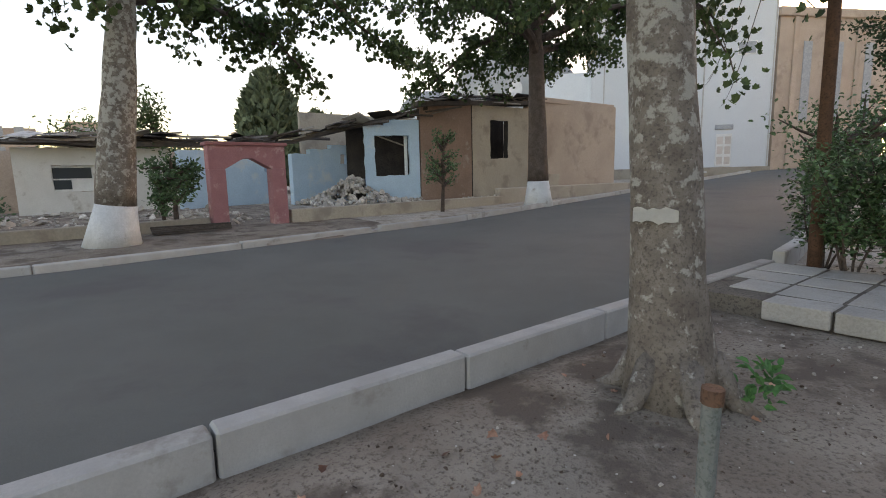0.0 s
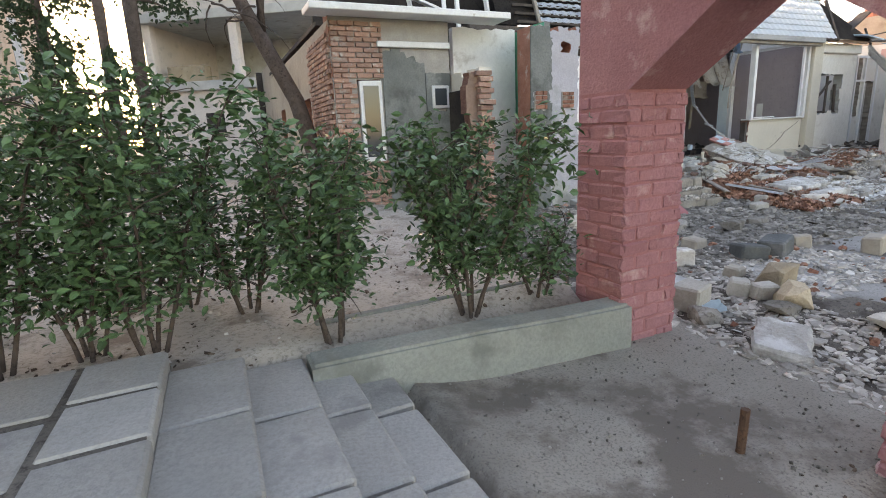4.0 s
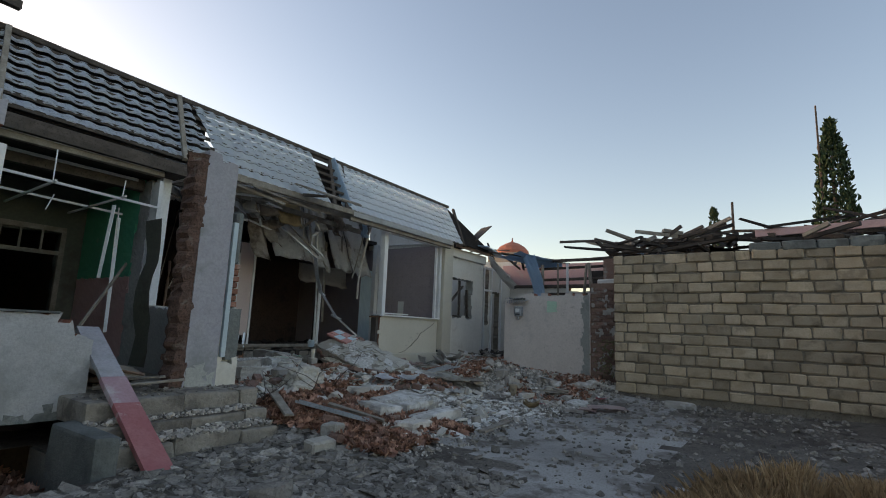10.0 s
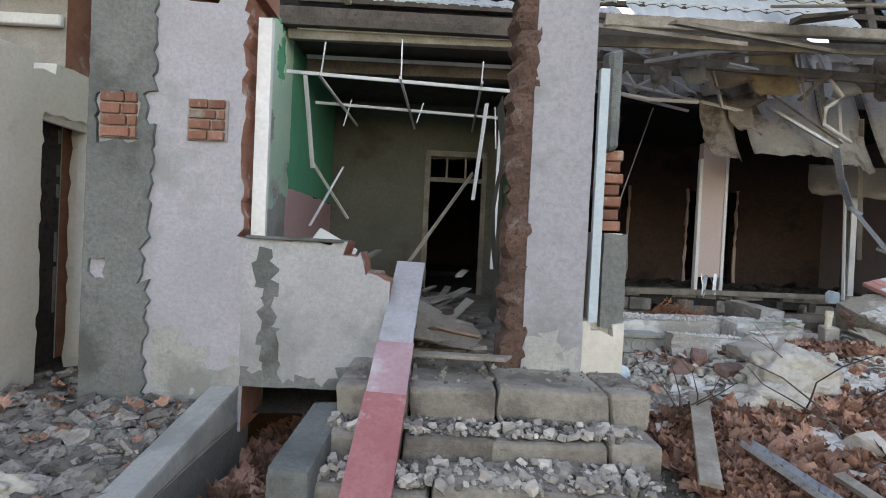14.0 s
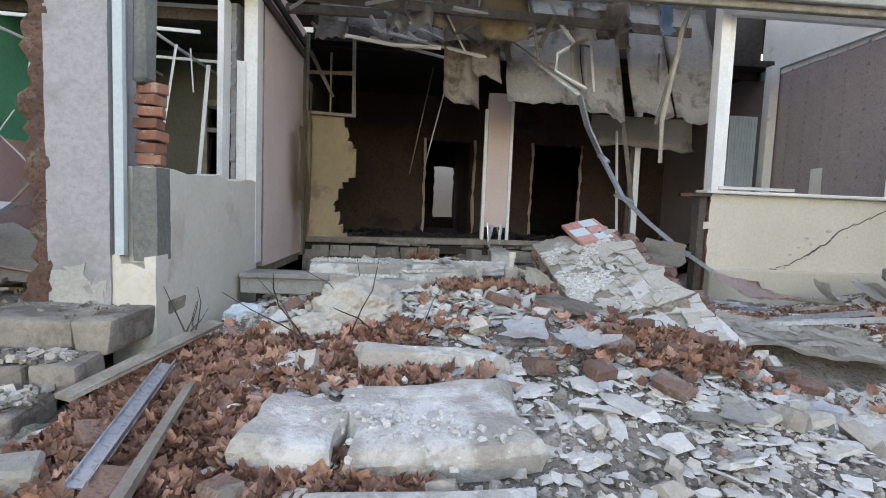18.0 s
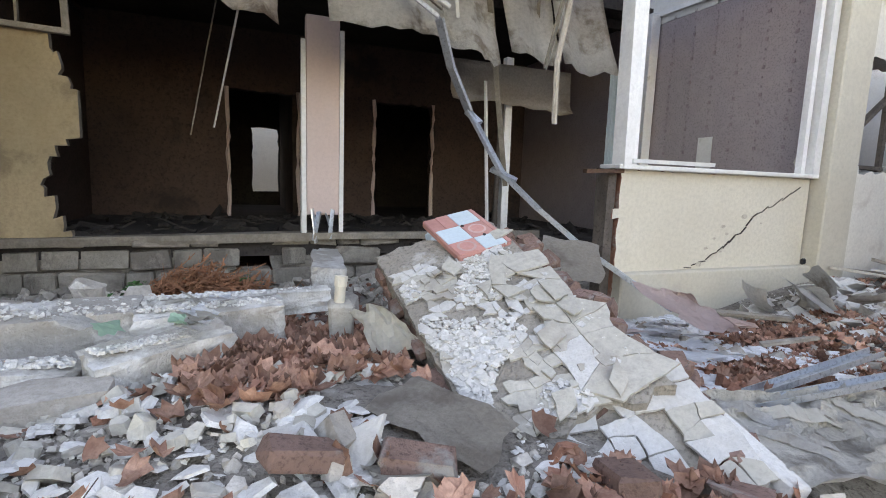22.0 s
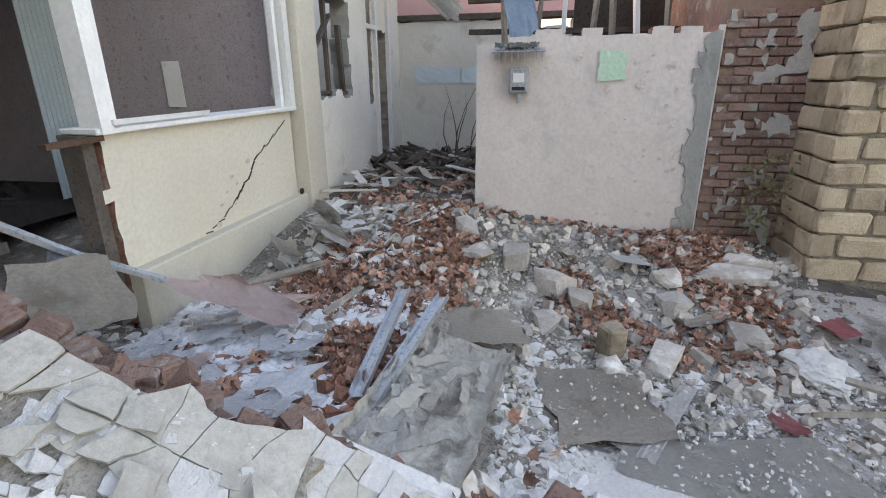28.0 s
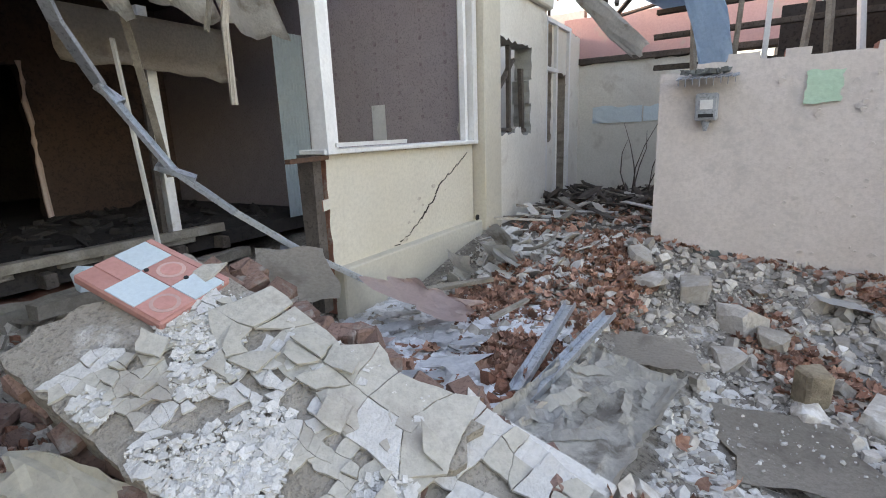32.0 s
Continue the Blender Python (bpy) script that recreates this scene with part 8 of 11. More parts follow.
for k in range(22):
    lf_ = bmesh.new()
    cx_, cy_, a0_ = -0.32 + 0.16 * (k % 5) + lrng.uniform(-0.03, 0.03), -0.45 + 0.22 * (k // 5) + lrng.uniform(-0.03, 0.03), lrng.uniform(0, 6.28)
    zc_ = 0.011 + 0.014 * noise.noise(Vector(((cx_ + 0.42) / 0.06 * 0.25, (cy_ + 0.55) / 0.0611 * 0.25, 5)))
    for q in range(5):
        a_ = a0_ + 0.6 * (q - 2)
        t_ = [lf_.verts.new((cx_ + r_ * math.cos(a_ + o_), cy_ + r_ * math.sin(a_ + o_), zc_)) for r_, o_ in ((0.008, 0.0), (0.04, 0.16), (0.066, 0.0), (0.04, -0.16))]
        lf_.faces.new(t_)
    part("leaf_print", lf_, M_PRINT, lino)


# ---- stuff: rubble joined by zone ----
CLEAR = ((13.12, 9.2, 0.46, 0.55), (13.2, 10.68, 0.62, 0.28), (13.72, 9.86, 0.38, 0.34), (13.24, 9.16, 0.2, 0.16), (11.5, 11.06, 0.24, 0.3), (11.3, 11.34, 0.2, 0.18), (11.1, 10.45, 0.24, 0.18), (10.45, 9.42, 0.4, 0.28), (9.86, 9.35, 0.2, 0.22), (12.0, 11.7, 0.4, 0.82), (12.22, 10.84, 0.32, 0.26), (13.98, 7.72, 0.25, 0.34), (14.08, 10.62, 0.26, 0.3))


def zone(x0, x1, y0, y1, lift=0.0, avoid=None, dens=None):
    def spot(rng):
        x, y = rng.uniform(x0, x1), rng.uniform(y0, y1)
        if any(((x - a) / c) ** 2 + ((y - b) / d) ** 2 < 1 for a, b, c, d in CLEAR):
            return None
        if PIT[0] - 0.1 < x < PIT[1] + 0.15 and PIT[2] - 0.1 < y < PIT[3]:
            return None
        if avoid and avoid(x, y):
            return None
        if dens and rng.uniform() > dens(x, y):
            return None
        return x, y, gz(x, y) + lift
    return spot


def size(a, b):
    return lambda rng: a + (b - a) * rng.uniform() ** 2.2


def blot(x, y, s=0.8, seed=0.0):
    return min(1.0, max(0.0, 0.5 + 1.6 * noise.noise(Vector((x * s, y * s, seed)))))


def bare(x, y):
    return 4.4 < x < 10.5 and 4.7 < y < 7.3 and blot(x, y, 0.9, 4) < 0.88


scatter("rubble", 9500, zone(4.2, 9.0, 7.0, 10.6, avoid=lambda x, y: x > 6.9 and y > 9.7), size(0.04, 0.24), M_CHUNKD, "flat grey slate and cement chips covering the yard", "rubble", 1, (0.5, 0.9, 0.08, 0.22), 0.22)
scatter("rubble", 7500, zone(3.5, 13.5, 1.2, 5.0, dens=lambda x, y: 1 - 0.85 * smooth(4.0, 4.8, y)), size(0.04, 0.24), M_CHUNKD, "grey concrete rubble along the yard", "rubble", 2, (0.5, 0.9, 0.08, 0.26), 0.3)
scatter("rubble", 6500, zone(3.4, 6.5, 4.6, 7.6, avoid=lambda x, y: 4.6 < x and 4.8 < y < 5.9), size(0.015, 0.16), M_CHUNK, "pale concrete rubble inside the gate", "rubble", 3, (0.5, 0.9, 0.06, 0.18), 0.22)
scatter("rubble", 900, zone(4.5, 13.0, 4.8, 8.0), size(0.02, 0.09), M_CHUNKD, "sparse grey stones on bare concrete", "rubble", 4, (0.5, 0.9, 0.2, 0.5), 0.3)
scatter("brick_rubble", 150, zone(3.5, 7.0, 4.0, 8.5), size(0.03, 0.13), M_BRICKRUB, "broken red brick bits in the yard", "rubble", 5, (0.5, 0.9, 0.3, 0.7), 0.5)
scatter("rubble", 3400, zone(9.0, 15.5, 4.4, 9.4, dens=lambda x, y: 0.25 + 0.75 * smooth(7.2, 8.6, y) + 0.5 * smooth(12.5, 14.5, x)), size(0.03, 0.16), M_CHUNKD, "grey stones and cement chips on the yard floor", "rubble", 6, (0.5, 0.9, 0.15, 0.45), 0.35)
RECESS = zone(8.75, 13.6, 8.4, 14.8, dens=lambda x, y: 0.35 + 0.65 * blot(x, y, 1.1, 9))
scatter("rubble", 4200, RECESS, size(0.02, 0.13), M_CHUNK, "pale concrete and mortar rubble heap", "rubble", 7, (0.5, 0.9, 0.12, 0.4), 0.4)
scatter("plaster_rubble", 3600, zone(8.75, 14.4, 8.2, 13.2, dens=lambda x, y: 0.2 + 0.8 * blot(x, y, 1.0, 17)), size(0.03, 0.2), M_PLASTERW, "broken white plaster flakes over the heap", "rubble", 8, (0.5, 0.95, 0.06, 0.2), 0.3, 0.1)
scatter("plaster_rubble", 1300, zone(12.6, 14.2, 10.9, 12.6, 0.02), size(0.04, 0.28), M_BLUEWHITE, "shattered blue-white plaster sheets by a wall", "rubble", 9, (0.4, 0.9, 0.04, 0.12), 0.16, 0.0)
scatter("brick_rubble", 420, zone(8.8, 13.6, 8.6, 13.4, dens=lambda x, y: blot(x, y, 1.2, 23)), size(0.03, 0.15), M_BRICKRUB, "broken red bricks in the heap", "rubble", 10, (0.45, 0.7, 0.3, 0.6), 0.5)
scatter("rubble", 1300, zone(13.4, 16.0, 8.0, 12.6, avoid=lambda x, y: y > 12.5), size(0.025, 0.18), M_CHUNK, "grey rubble before a free-standing wall", "rubble", 11, (0.5, 0.9, 0.2, 0.55), 0.45)
scatter("rubble", 1500, zone(16.3, 20.4, 9.2, 12.7), size(0.03, 0.22), M_CHUNK, "rubble and board scraps in a passage", "rubble", 12, (0.3, 0.9, 0.05, 0.3), 0.35)
scatter("plaster_rubble", 900, zone(11.8, 14.0, 8.0, 10.4, dens=lambda x, y: blot(x, y, 1.3, 31)), size(0.012, 0.07), M_PLASTERW, "white plaster crumbs on the floor", "rubble", 13, (0.5, 0.95, 0.1, 0.4), 0.3, 0.1)
scatter("plaster_rubble", 2200, zone(12.4, 13.45, 9.0, 10.2, dens=lambda x, y: bump2(x, y, 12.95, 9.65, 0.4, 0.42)), size(0.006, 0.03), M_PLASTERW, "spilled white plaster powder", "rubble", 14, (0.5, 0.95, 0.3, 0.6), 0.3, 0.1)
scatter("rubble", 500, zone(6.95, 8.55, 9.95, 10.15, 0.1), size(0.02, 0.1), M_CHUNKD, "chips lying on the porch steps", "rubble", 15, (0.5, 0.9, 0.2, 0.5), 0.3)


def fixed_zone(x0, x1, y0, y1, z):
    return lambda rng: (rng.uniform(x0, x1), rng.uniform(y0, y1), z + 0.01)


scatter("rubble", 170, fixed_zone(6.95, 8.55, 9.93, 10.15, 0.1), size(0.02, 0.1), M_CHUNK, "chips lying on the porch steps", "rubble", 16, (0.5, 0.9, 0.2, 0.5), 0.3)
scatter("rubble", 260, fixed_zone(6.95, 8.5, 9.63, 9.9, -0.02), size(0.02, 0.11), M_CHUNK, "chips lying on the porch steps", "rubble", 17, (0.5, 0.9, 0.2, 0.5), 0.3)
scatter("rubble", 260, fixed_zone(7.0, 8.6, 10.2, 11.0, 0.27), size(0.015, 0.08), M_CHUNKD, "chips lying on the porch landing", "rubble", 18, (0.5, 0.9, 0.2, 0.5), 0.3)
scatter("rubble", 420, fixed_zone(6.4, 7.9, 11.0, 14.0, 0.3), size(0.04, 0.35), M_WOOD, "splintered boards over the porch floor", "rubble", 19, (0.08, 0.3, 0.05, 0.12), 0.2)
scatter("charred_debris", 500, fixed_zone(8.8, 15.8, 15.2, 18.2, 0.44), size(0.04, 0.5), M_SOOTSHADE, "charred debris over a burnt floor", "rubble", 20, (0.08, 0.4, 0.05, 0.2), 0.25)
scatter("charred_debris", 300, zone(18.0, 20.3, 11.2, 13.6, 0.1), size(0.1, 0.9), M_DARKWOOD, "charred boards heaped in a corner", "rubble", 21, (0.08, 0.25, 0.03, 0.1), 0.35)
scatter("felt_scraps", 160, zone(14.6, 16.0, 11.2, 12.5, 0.03), size(0.08, 0.36), M_FELT, "grey asbestos sheet scraps by a wall", "rubble", 22, (0.4, 0.9, 0.04, 0.1), 0.5, 0.0)
scatter("gravel", 1300, zone(-2.0, 3.0, -1.5, 4.6, dens=lambda x, y: 0.35 + 0.65 * smooth(2.6, 4.4, y)), size(0.008, 0.045), M_CHUNK, "small pebbles on trodden soil", "gravel", 23, (0.5, 0.9, 0.3, 0.6), 0.3)
scatter("gravel", 900, zone(-2.0, 3.0, 6.7, 11.0), size(0.01, 0.05), M_CHUNK, "small pebbles on garden soil", "gravel", 24, (0.5, 0.9, 0.3, 0.6), 0.3)
scatter("rubble", 900, zone(3.2, 6.0, 8.0, 11.6), size(0.03, 0.2), M_CHUNKD, "grey rubble beside the brick wing", "rubble", 25, (0.5, 0.9, 0.15, 0.4), 0.35)

scatter("plaster_rubble", 2600, zone(9.0, 11.4, 11.0, 13.2, 0.02, dens=lambda x, y: 0.3 + 0.7 * blot(x, y, 1.2, 51)), size(0.02, 0.14), M_PLASTERC, "pale plaster and mortar bits over the heap", "rubble", 26, (0.5, 0.95, 0.15, 0.5), 0.4, 0.1)
scatter("rubble", 13000, zone(8.8, 16.0, 8.0, 13.4), size(0.008, 0.045), M_CHUNK, "fine mortar crumbs over the heap", "rubble", 27, (0.5, 0.95, 0.3, 0.7), 0.5, 0.1)
scatter("rubble", 9000, zone(3.5, 9.0, 2.5, 10.4, avoid=bare), size(0.008, 0.045), M_CHUNKD, "fine stone crumbs over the yard", "rubble", 28, (0.5, 0.95, 0.3, 0.7), 0.5, 0.1)
sp = bmesh.new()
sg = [[sp.verts.new((12.5 + 0.95 * i / 14, 9.1 + 1.1 * j / 16, gz(12.5 + 0.95 * i / 14, 9.1 + 1.1 * j / 16) + 0.045 * max(0.0, bump2(i / 14, j / 16, 0.5, 0.5, 0.42, 0.45) - 0.25 + 0.12 * noise.noise(Vector((i * 0.6, j * 0.6, 3)))))) for j in range(17)] for i in range(15)]
for i in range(14):
    for j in range(16):
        sp.faces.new((sg[i][j], sg[i + 1][j], sg[i + 1][j + 1], sg[i][j + 1]))
solo("plaster_spill", sp, M_PLASTERW, "low spill of white plaster powder on the floor", "plaster", kind="stuff", smooth=True)

scatter("plaster_rubble", 9000, zone(11.6, 14.8, 8.2, 10.8, 0.0, dens=lambda x, y: blot(x, y, 1.4, 101) ** 2), size(0.006, 0.06), M_PLASTERW, "white plaster crumbs and powder on the floor", "rubble", 51, (0.5, 0.95, 0.1, 0.4), 0.3, 0.1)
scatter("rubble", 220, zone(13.9, 16.0, 8.2, 11.6, 0.02, dens=lambda x, y: 0.4 + 0.6 * blot(x, y, 1.2, 103)), size(0.05, 0.2), M_CHUNK, "grey concrete lumps among dead leaves", "rubble", 52, (0.6, 0.95, 0.35, 0.7), 0.5)
scatter("plaster_rubble", 2600, zone(8.8, 11.4, 11.4, 13.6, 0.03, dens=lambda x, y: blot(x, y, 1.5, 105)), size(0.015, 0.14), M_PLASTERW, "broken white plaster bits among lintels", "rubble", 53, (0.5, 0.95, 0.1, 0.4), 0.4, 0.0)
scatter("rubble", 2400, zone(5.9, 10.6, 1.2, 4.1, 0.03, dens=lambda x, y: 0.3 + 0.7 * smooth(4.2, 3.4, y)), size(0.05, 0.26), M_CHUNKD, "bank of grey concrete rubble along the yard", "rubble", 54, (0.5, 0.9, 0.25, 0.6), 0.5)
scatter("rubble", 1500, zone(4.2, 6.2, 8.6, 10.9, 0.02), size(0.05, 0.22), M_CHUNKD, "flat grey rubble heaped by the wing", "rubble", 55, (0.5, 0.9, 0.1, 0.3), 0.35)
scatter("rubble", 900, zone(11.2, 12.7, 12.6, 14.9, 0.03), size(0.04, 0.24), M_CHUNK, "rubble between a slab and a plinth", "rubble", 56, (0.4, 0.9, 0.2, 0.6), 0.5)
scatter("brick_rubble", 90, zone(11.2, 12.7, 12.6, 14.6, 0.05), size(0.06, 0.22), M_BRICKRUB, "broken bricks between a slab and a plinth", "rubble", 57, (0.45, 0.6, 0.3, 0.5), 0.5)
scatter("board_scraps", 120, zone(11.2, 13.4, 13.2, 14.9, 0.08), size(0.12, 0.5), M_WOOD, "splintered board scraps by a plinth", "rubble", 58, (0.1, 0.3, 0.04, 0.1), 0.4)
scatter("rubble", 700, zone(8.75, 10.2, 13.3, 14.9, 0.01), size(0.02, 0.2), M_CHUNK, "rubble at the foot of a plinth", "rubble", 59, (0.5, 0.9, 0.2, 0.6), 0.4)
scatter("plaster_rubble", 380, zone(9.3, 12.4, 8.3, 11.3, 0.02, dens=lambda x, y: 0.25 + 0.75 * blot(x, y, 1.1, 117)), size(0.1, 0.34), M_PLASTERW, "broken white plaster plates over the heap", "rubble", 71, (0.5, 0.9, 0.04, 0.1), 0.24, 0.1)
scatter("plaster_rubble", 160, zone(9.3, 12.4, 8.3, 11.4, 0.03, dens=lambda x, y: blot(x, y, 1.3, 119)), size(0.1, 0.3), M_PLASTERC, "broken cream plaster plates over the heap", "rubble", 72, (0.5, 0.9, 0.05, 0.14), 0.28, 0.1)
scatter("rubble", 110, zone(9.2, 12.9, 8.4, 11.2, 0.03, dens=lambda x, y: blot(x, y, 1.2, 121)), size(0.1, 0.28), M_CHUNK, "broken mortar lumps over the heap", "rubble", 73, (0.5, 0.9, 0.25, 0.5), 0.4)
sp = bmesh.new()
sg = [[sp.verts.new((12.55 + 1.75 * i / 40, 11.05 + 1.6 * j / 36, gz(12.55 + 1.75 * i / 40, 11.05 + 1.6 * j / 36) + 0.03 * max(-0.6, bump2(i / 40, j / 36, 0.45, 0.5, 0.5, 0.5) - 0.4 + 0.5 * noise.noise(Vector((i * 0.3, j * 0.3, 3))) + 0.25 * noise.noise(Vector((i * 0.8, j * 0.8, 5)))))) for j in range(37)] for i in range(41)]
for i in range(40):
    for j in range(36):
        sp.faces.new((sg[i][j], sg[i + 1][j], sg[i + 1][j + 1], sg[i][j + 1]))
solo("plaster_spill", sp, M_BLUEWHITE, "crumbled blue-white plaster covering the ground by a wall", "plaster", kind="stuff")
scatter("plaster_rubble", 5200, zone(12.5, 14.4, 11.0, 12.7), size(0.012, 0.13), M_PLASTERW, "crushed white plaster bits by a wall", "rubble", 81, (0.4, 0.9, 0.05, 0.25), 0.25, 0.0)
scatter("rubble", 900, zone(12.5, 14.4, 11.0, 12.7), size(0.012, 0.09), M_CHUNKD, "dark mortar bits among plaster", "rubble", 82, (0.4, 0.9, 0.1, 0.4), 0.3, 0.0)
scatter("rubble", 1700, zone(13.6, 16.2, 8.2, 11.6, 0.01), size(0.02, 0.13), M_CHUNK, "grey concrete bits among dead leaves", "rubble", 83, (0.5, 0.95, 0.2, 0.6), 0.5, 0.1)
scatter("brick_rubble", 260, zone(12.2, 13.5, 10.6, 11.6, 0.01), size(0.03, 0.14), M_BRICKRUB, "crushed red brick beside a fallen slab", "rubble", 84, (0.5, 0.9, 0.3, 0.7), 0.5, 0.1)
scatter("plaster_rubble", 1300, zone(12.4, 14.1, 9.95, 10.5, 0.0), size(0.01, 0.12), M_PLASTERW, "white plaster bits between boards", "rubble", 85, (0.4, 0.9, 0.08, 0.3), 0.25, 0.0)
scatter("plaster_rubble", 1500, zone(12.6, 14.2, 11.1, 12.6, 0.03), size(0.03, 0.2), M_BLUEWHITE, "flat flakes of blue-white plaster by a wall", "rubble", 86, (0.5, 0.95, 0.03, 0.07), 0.1, 0.0)
scatter("plaster_rubble", 420, lambda rng: (13.12 + rng.normal() * 0.3, 9.2 + rng.normal() * 0.35, gz(13.12, 9.2) + 0.045), size(0.004, 0.04), M_PLASTERW, "white crumbs on a floor covering", "rubble", 87, (0.5, 0.95, 0.2, 0.5), 0.3, 0.0)
scatter("plaster_rubble", 2600, zone(9.6, 12.6, 8.4, 11.2, 0.02, dens=lambda x, y: 0.3 + 0.7 * blot(x, y, 1.3, 141)), size(0.02, 0.16), M_PLASTERW, "flat broken plaster flakes over the heap", "rubble", 88, (0.5, 0.95, 0.04, 0.12), 0.2, 0.0)
# dry leaves
lr = np.random.RandomState(5)


def leaf_zone(name, n, spot, s, label, material=M_LEAF):
    v, f = leaves_np(n, spot, s, lr, curl=0.42, shape="plane", flatness=1.0)
    return tagged(raw_mesh(name, v, f, material), label, "leaves", kind="stuff")


DL = "drift of curled brown dead leaves"
leaf_zone("dry_leaves", 8000, zone(8.75, 10.4, 8.3, 10.6, 0.03, dens=lambda x, y: blot(x, y, 1.3, 41) + 0.35 * (x < 9.6)), 0.085, DL)
leaf_zone("dry_leaves", 4200, zone(10.6, 11.6, 11.2, 13.4, 0.05, dens=lambda x, y: bump2(x, y, 11.0, 12.1, 0.4, 0.7)), 0.095, DL)
leaf_zone("dry_leaves", 1500, zone(11.3, 12.7, 9.8, 10.8, 0.06, dens=lambda x, y: bump2(x, y, 11.95, 10.3, 0.45, 0.3)), 0.085, DL)
leaf_zone("dry_leaves", 700, zone(9.6, 10.9, 9.6, 10.4, 0.05, dens=lambda x, y: bump2(x, y, 10.1, 9.85, 0.5, 0.15)), 0.085, DL)
leaf_zone("dry_leaves", 1600, zone(9.0, 13.4, 10.0, 13.0, 0.05, dens=lambda x, y: 0.7 * blot(x, y, 1.3, 43)), 0.085, DL)
leaf_zone("dry_leaves", 8000, zone(13.8, 16.2, 8.4, 12.0, 0.035, dens=lambda x, y: max(0.0, 1.5 * blot(x, y, 1.3, 45) - 0.35) * smooth(14.0, 14.9, x + 0.7 * smooth(10.4, 11.2, y))), 0.064, DL)
leaf_zone("dry_leaves", 1200, zone(15.9, 19.5, 9.4, 12.6, 0.04, dens=lambda x, y: blot(x, y, 1.1, 47)), 0.08, DL)
leaf_zone("dry_leaves", 380, zone(13.15, 13.7, 11.0, 11.4, 0.05), 0.07, DL)
leaf_zone("dry_leaves", 450, zone(14.0, 14.7, 11.5, 12.2, 0.04, dens=lambda x, y: bump2(x, y, 14.3, 11.85, 0.3, 0.25)), 0.066, DL)
leaf_zone("dry_leaves", 120, zone(4.6, 6.1, 9.8, 11.5, 0.03), 0.085, DL)
leaf_zone("dry_leaves", 900, lambda rng: (rng.uniform(PIT[0], PIT[1]), rng.uniform(PIT[2], PIT[3] + 0.6), -0.9 + rng.uniform(0, 0.1) + 0.35 * smooth(10.0, 9.5, 9.6)), 0.13, "brown dead leaves in a pit")
leaf_zone("dry_leaves", 130, zone(-2.0, 3.0, -1.0, 4.5, 0.01), 0.05, "scattered small dead leaves on soil")

# dry grass and dead branches in the yard
vv, ff = [], []
gr = np.random.RandomState(9)
for _ in range(20000):
    a, r = gr.uniform(0, 6.28), gr.uniform() ** 0.6
    r *= 1 + 0.5 * noise.noise(Vector((math.cos(a) * 2, math.sin(a) * 2, 5)))
    x, y = 9.35 + 1.4 * r * math.cos(a) - 0.35 * r * math.sin(a), 4.85 + 1.05 * r * math.sin(a)
    if blot(x, y, 1.1, 61) < 0.1:
        continue
    z, h = gz(x, y), gr.uniform(0.06, 0.36) * (1.1 - 0.6 * min(1, r)) * (0.6 + 0.8 * blot(x, y, 1.6, 63))
    dx, dy, w = gr.normal() * 0.05, gr.normal() * 0.05, 0.004
    b = len(vv)
    ca, sa = math.cos(a * 7), math.sin(a * 7)
    vv += [(x - w * ca, y - w * sa, z), (x + w * ca, y + w * sa, z), (x + dx * 0.5 + w * 0.6 * ca, y + dy * 0.5 + w * 0.6 * sa, z + h * 0.6), (x + dx * 1.3, y + dy * 1.3, z + h)]
    ff += [(b, b + 1, b + 2, b + 3)]
tagged(raw_mesh("dry_grass", vv, ff, M_GRASS), "patch of dry straw-coloured grass in the yard", "grass", kind="stuff")
vv, ff = [], []
for _ in range(2600):
    x, y = 10.42 + gr.normal() * 0.44, 13.7 + gr.normal() * 0.24
    z = gz(x, y) + 0.42 * bump2(x, y, 10.45, 13.72, 0.55, 0.34) * gr.uniform(0.1, 1.0)
    a, L = gr.uniform(-0.9, 1.3), gr.uniform(0.08, 0.2)
    p = np.array((x, y, z))
    d = np.array((math.cos(a), math.sin(a) * 0.6, gr.normal() * 0.35))
    for q in range(3):
        nxt = p + d * L / 3
        side = np.array((-d[1], d[0], 0.3)) * 0.007
        b = len(vv)
        vv += [tuple(p - side), tuple(p + side), tuple(nxt + side * 0.7), tuple(nxt - side * 0.7)]
        ff += [(b, b + 1, b + 2, b + 3)]
        for sgn in (-1, 1):
            tip = p + d * L / 6 + side * sgn * 5 + np.array((0, 0, gr.normal() * 0.02))
            b = len(vv)
            vv += [tuple(p), tuple(p + d * 0.012), tuple(tip)]
            ff += [(b, b + 1, b + 2)]
        p = nxt
        d = d + gr.normal(size=3) * 0.3
tagged(raw_mesh("dry_branches", vv, ff, M_FERN), "heap of rust-brown dead thuja branches", "branches", kind="stuff")
wv, wf_ = leaves_np(220, lambda rng: (10.05 + rng.normal() * 0.13, 14.1 + rng.normal() * 0.08, gz(10, 14) + rng.uniform(0.02, 0.22)), 0.06, gr)
tagged(raw_mesh("weed", wv, wf_, M_WEED), "small green weed growing in the heap", "weed", kind="stuff")
wv, wf_ = leaves_np(160, lambda rng: (10.65 + rng.normal() * 0.1, 14.3 + rng.normal() * 0.06, gz(10.6, 14.3) + rng.uniform(0.02, 0.2)), 0.06, gr)
tagged(raw_mesh("weed", wv, wf_, M_WEED), "small green weed growing in the heap", "weed", kind="stuff")
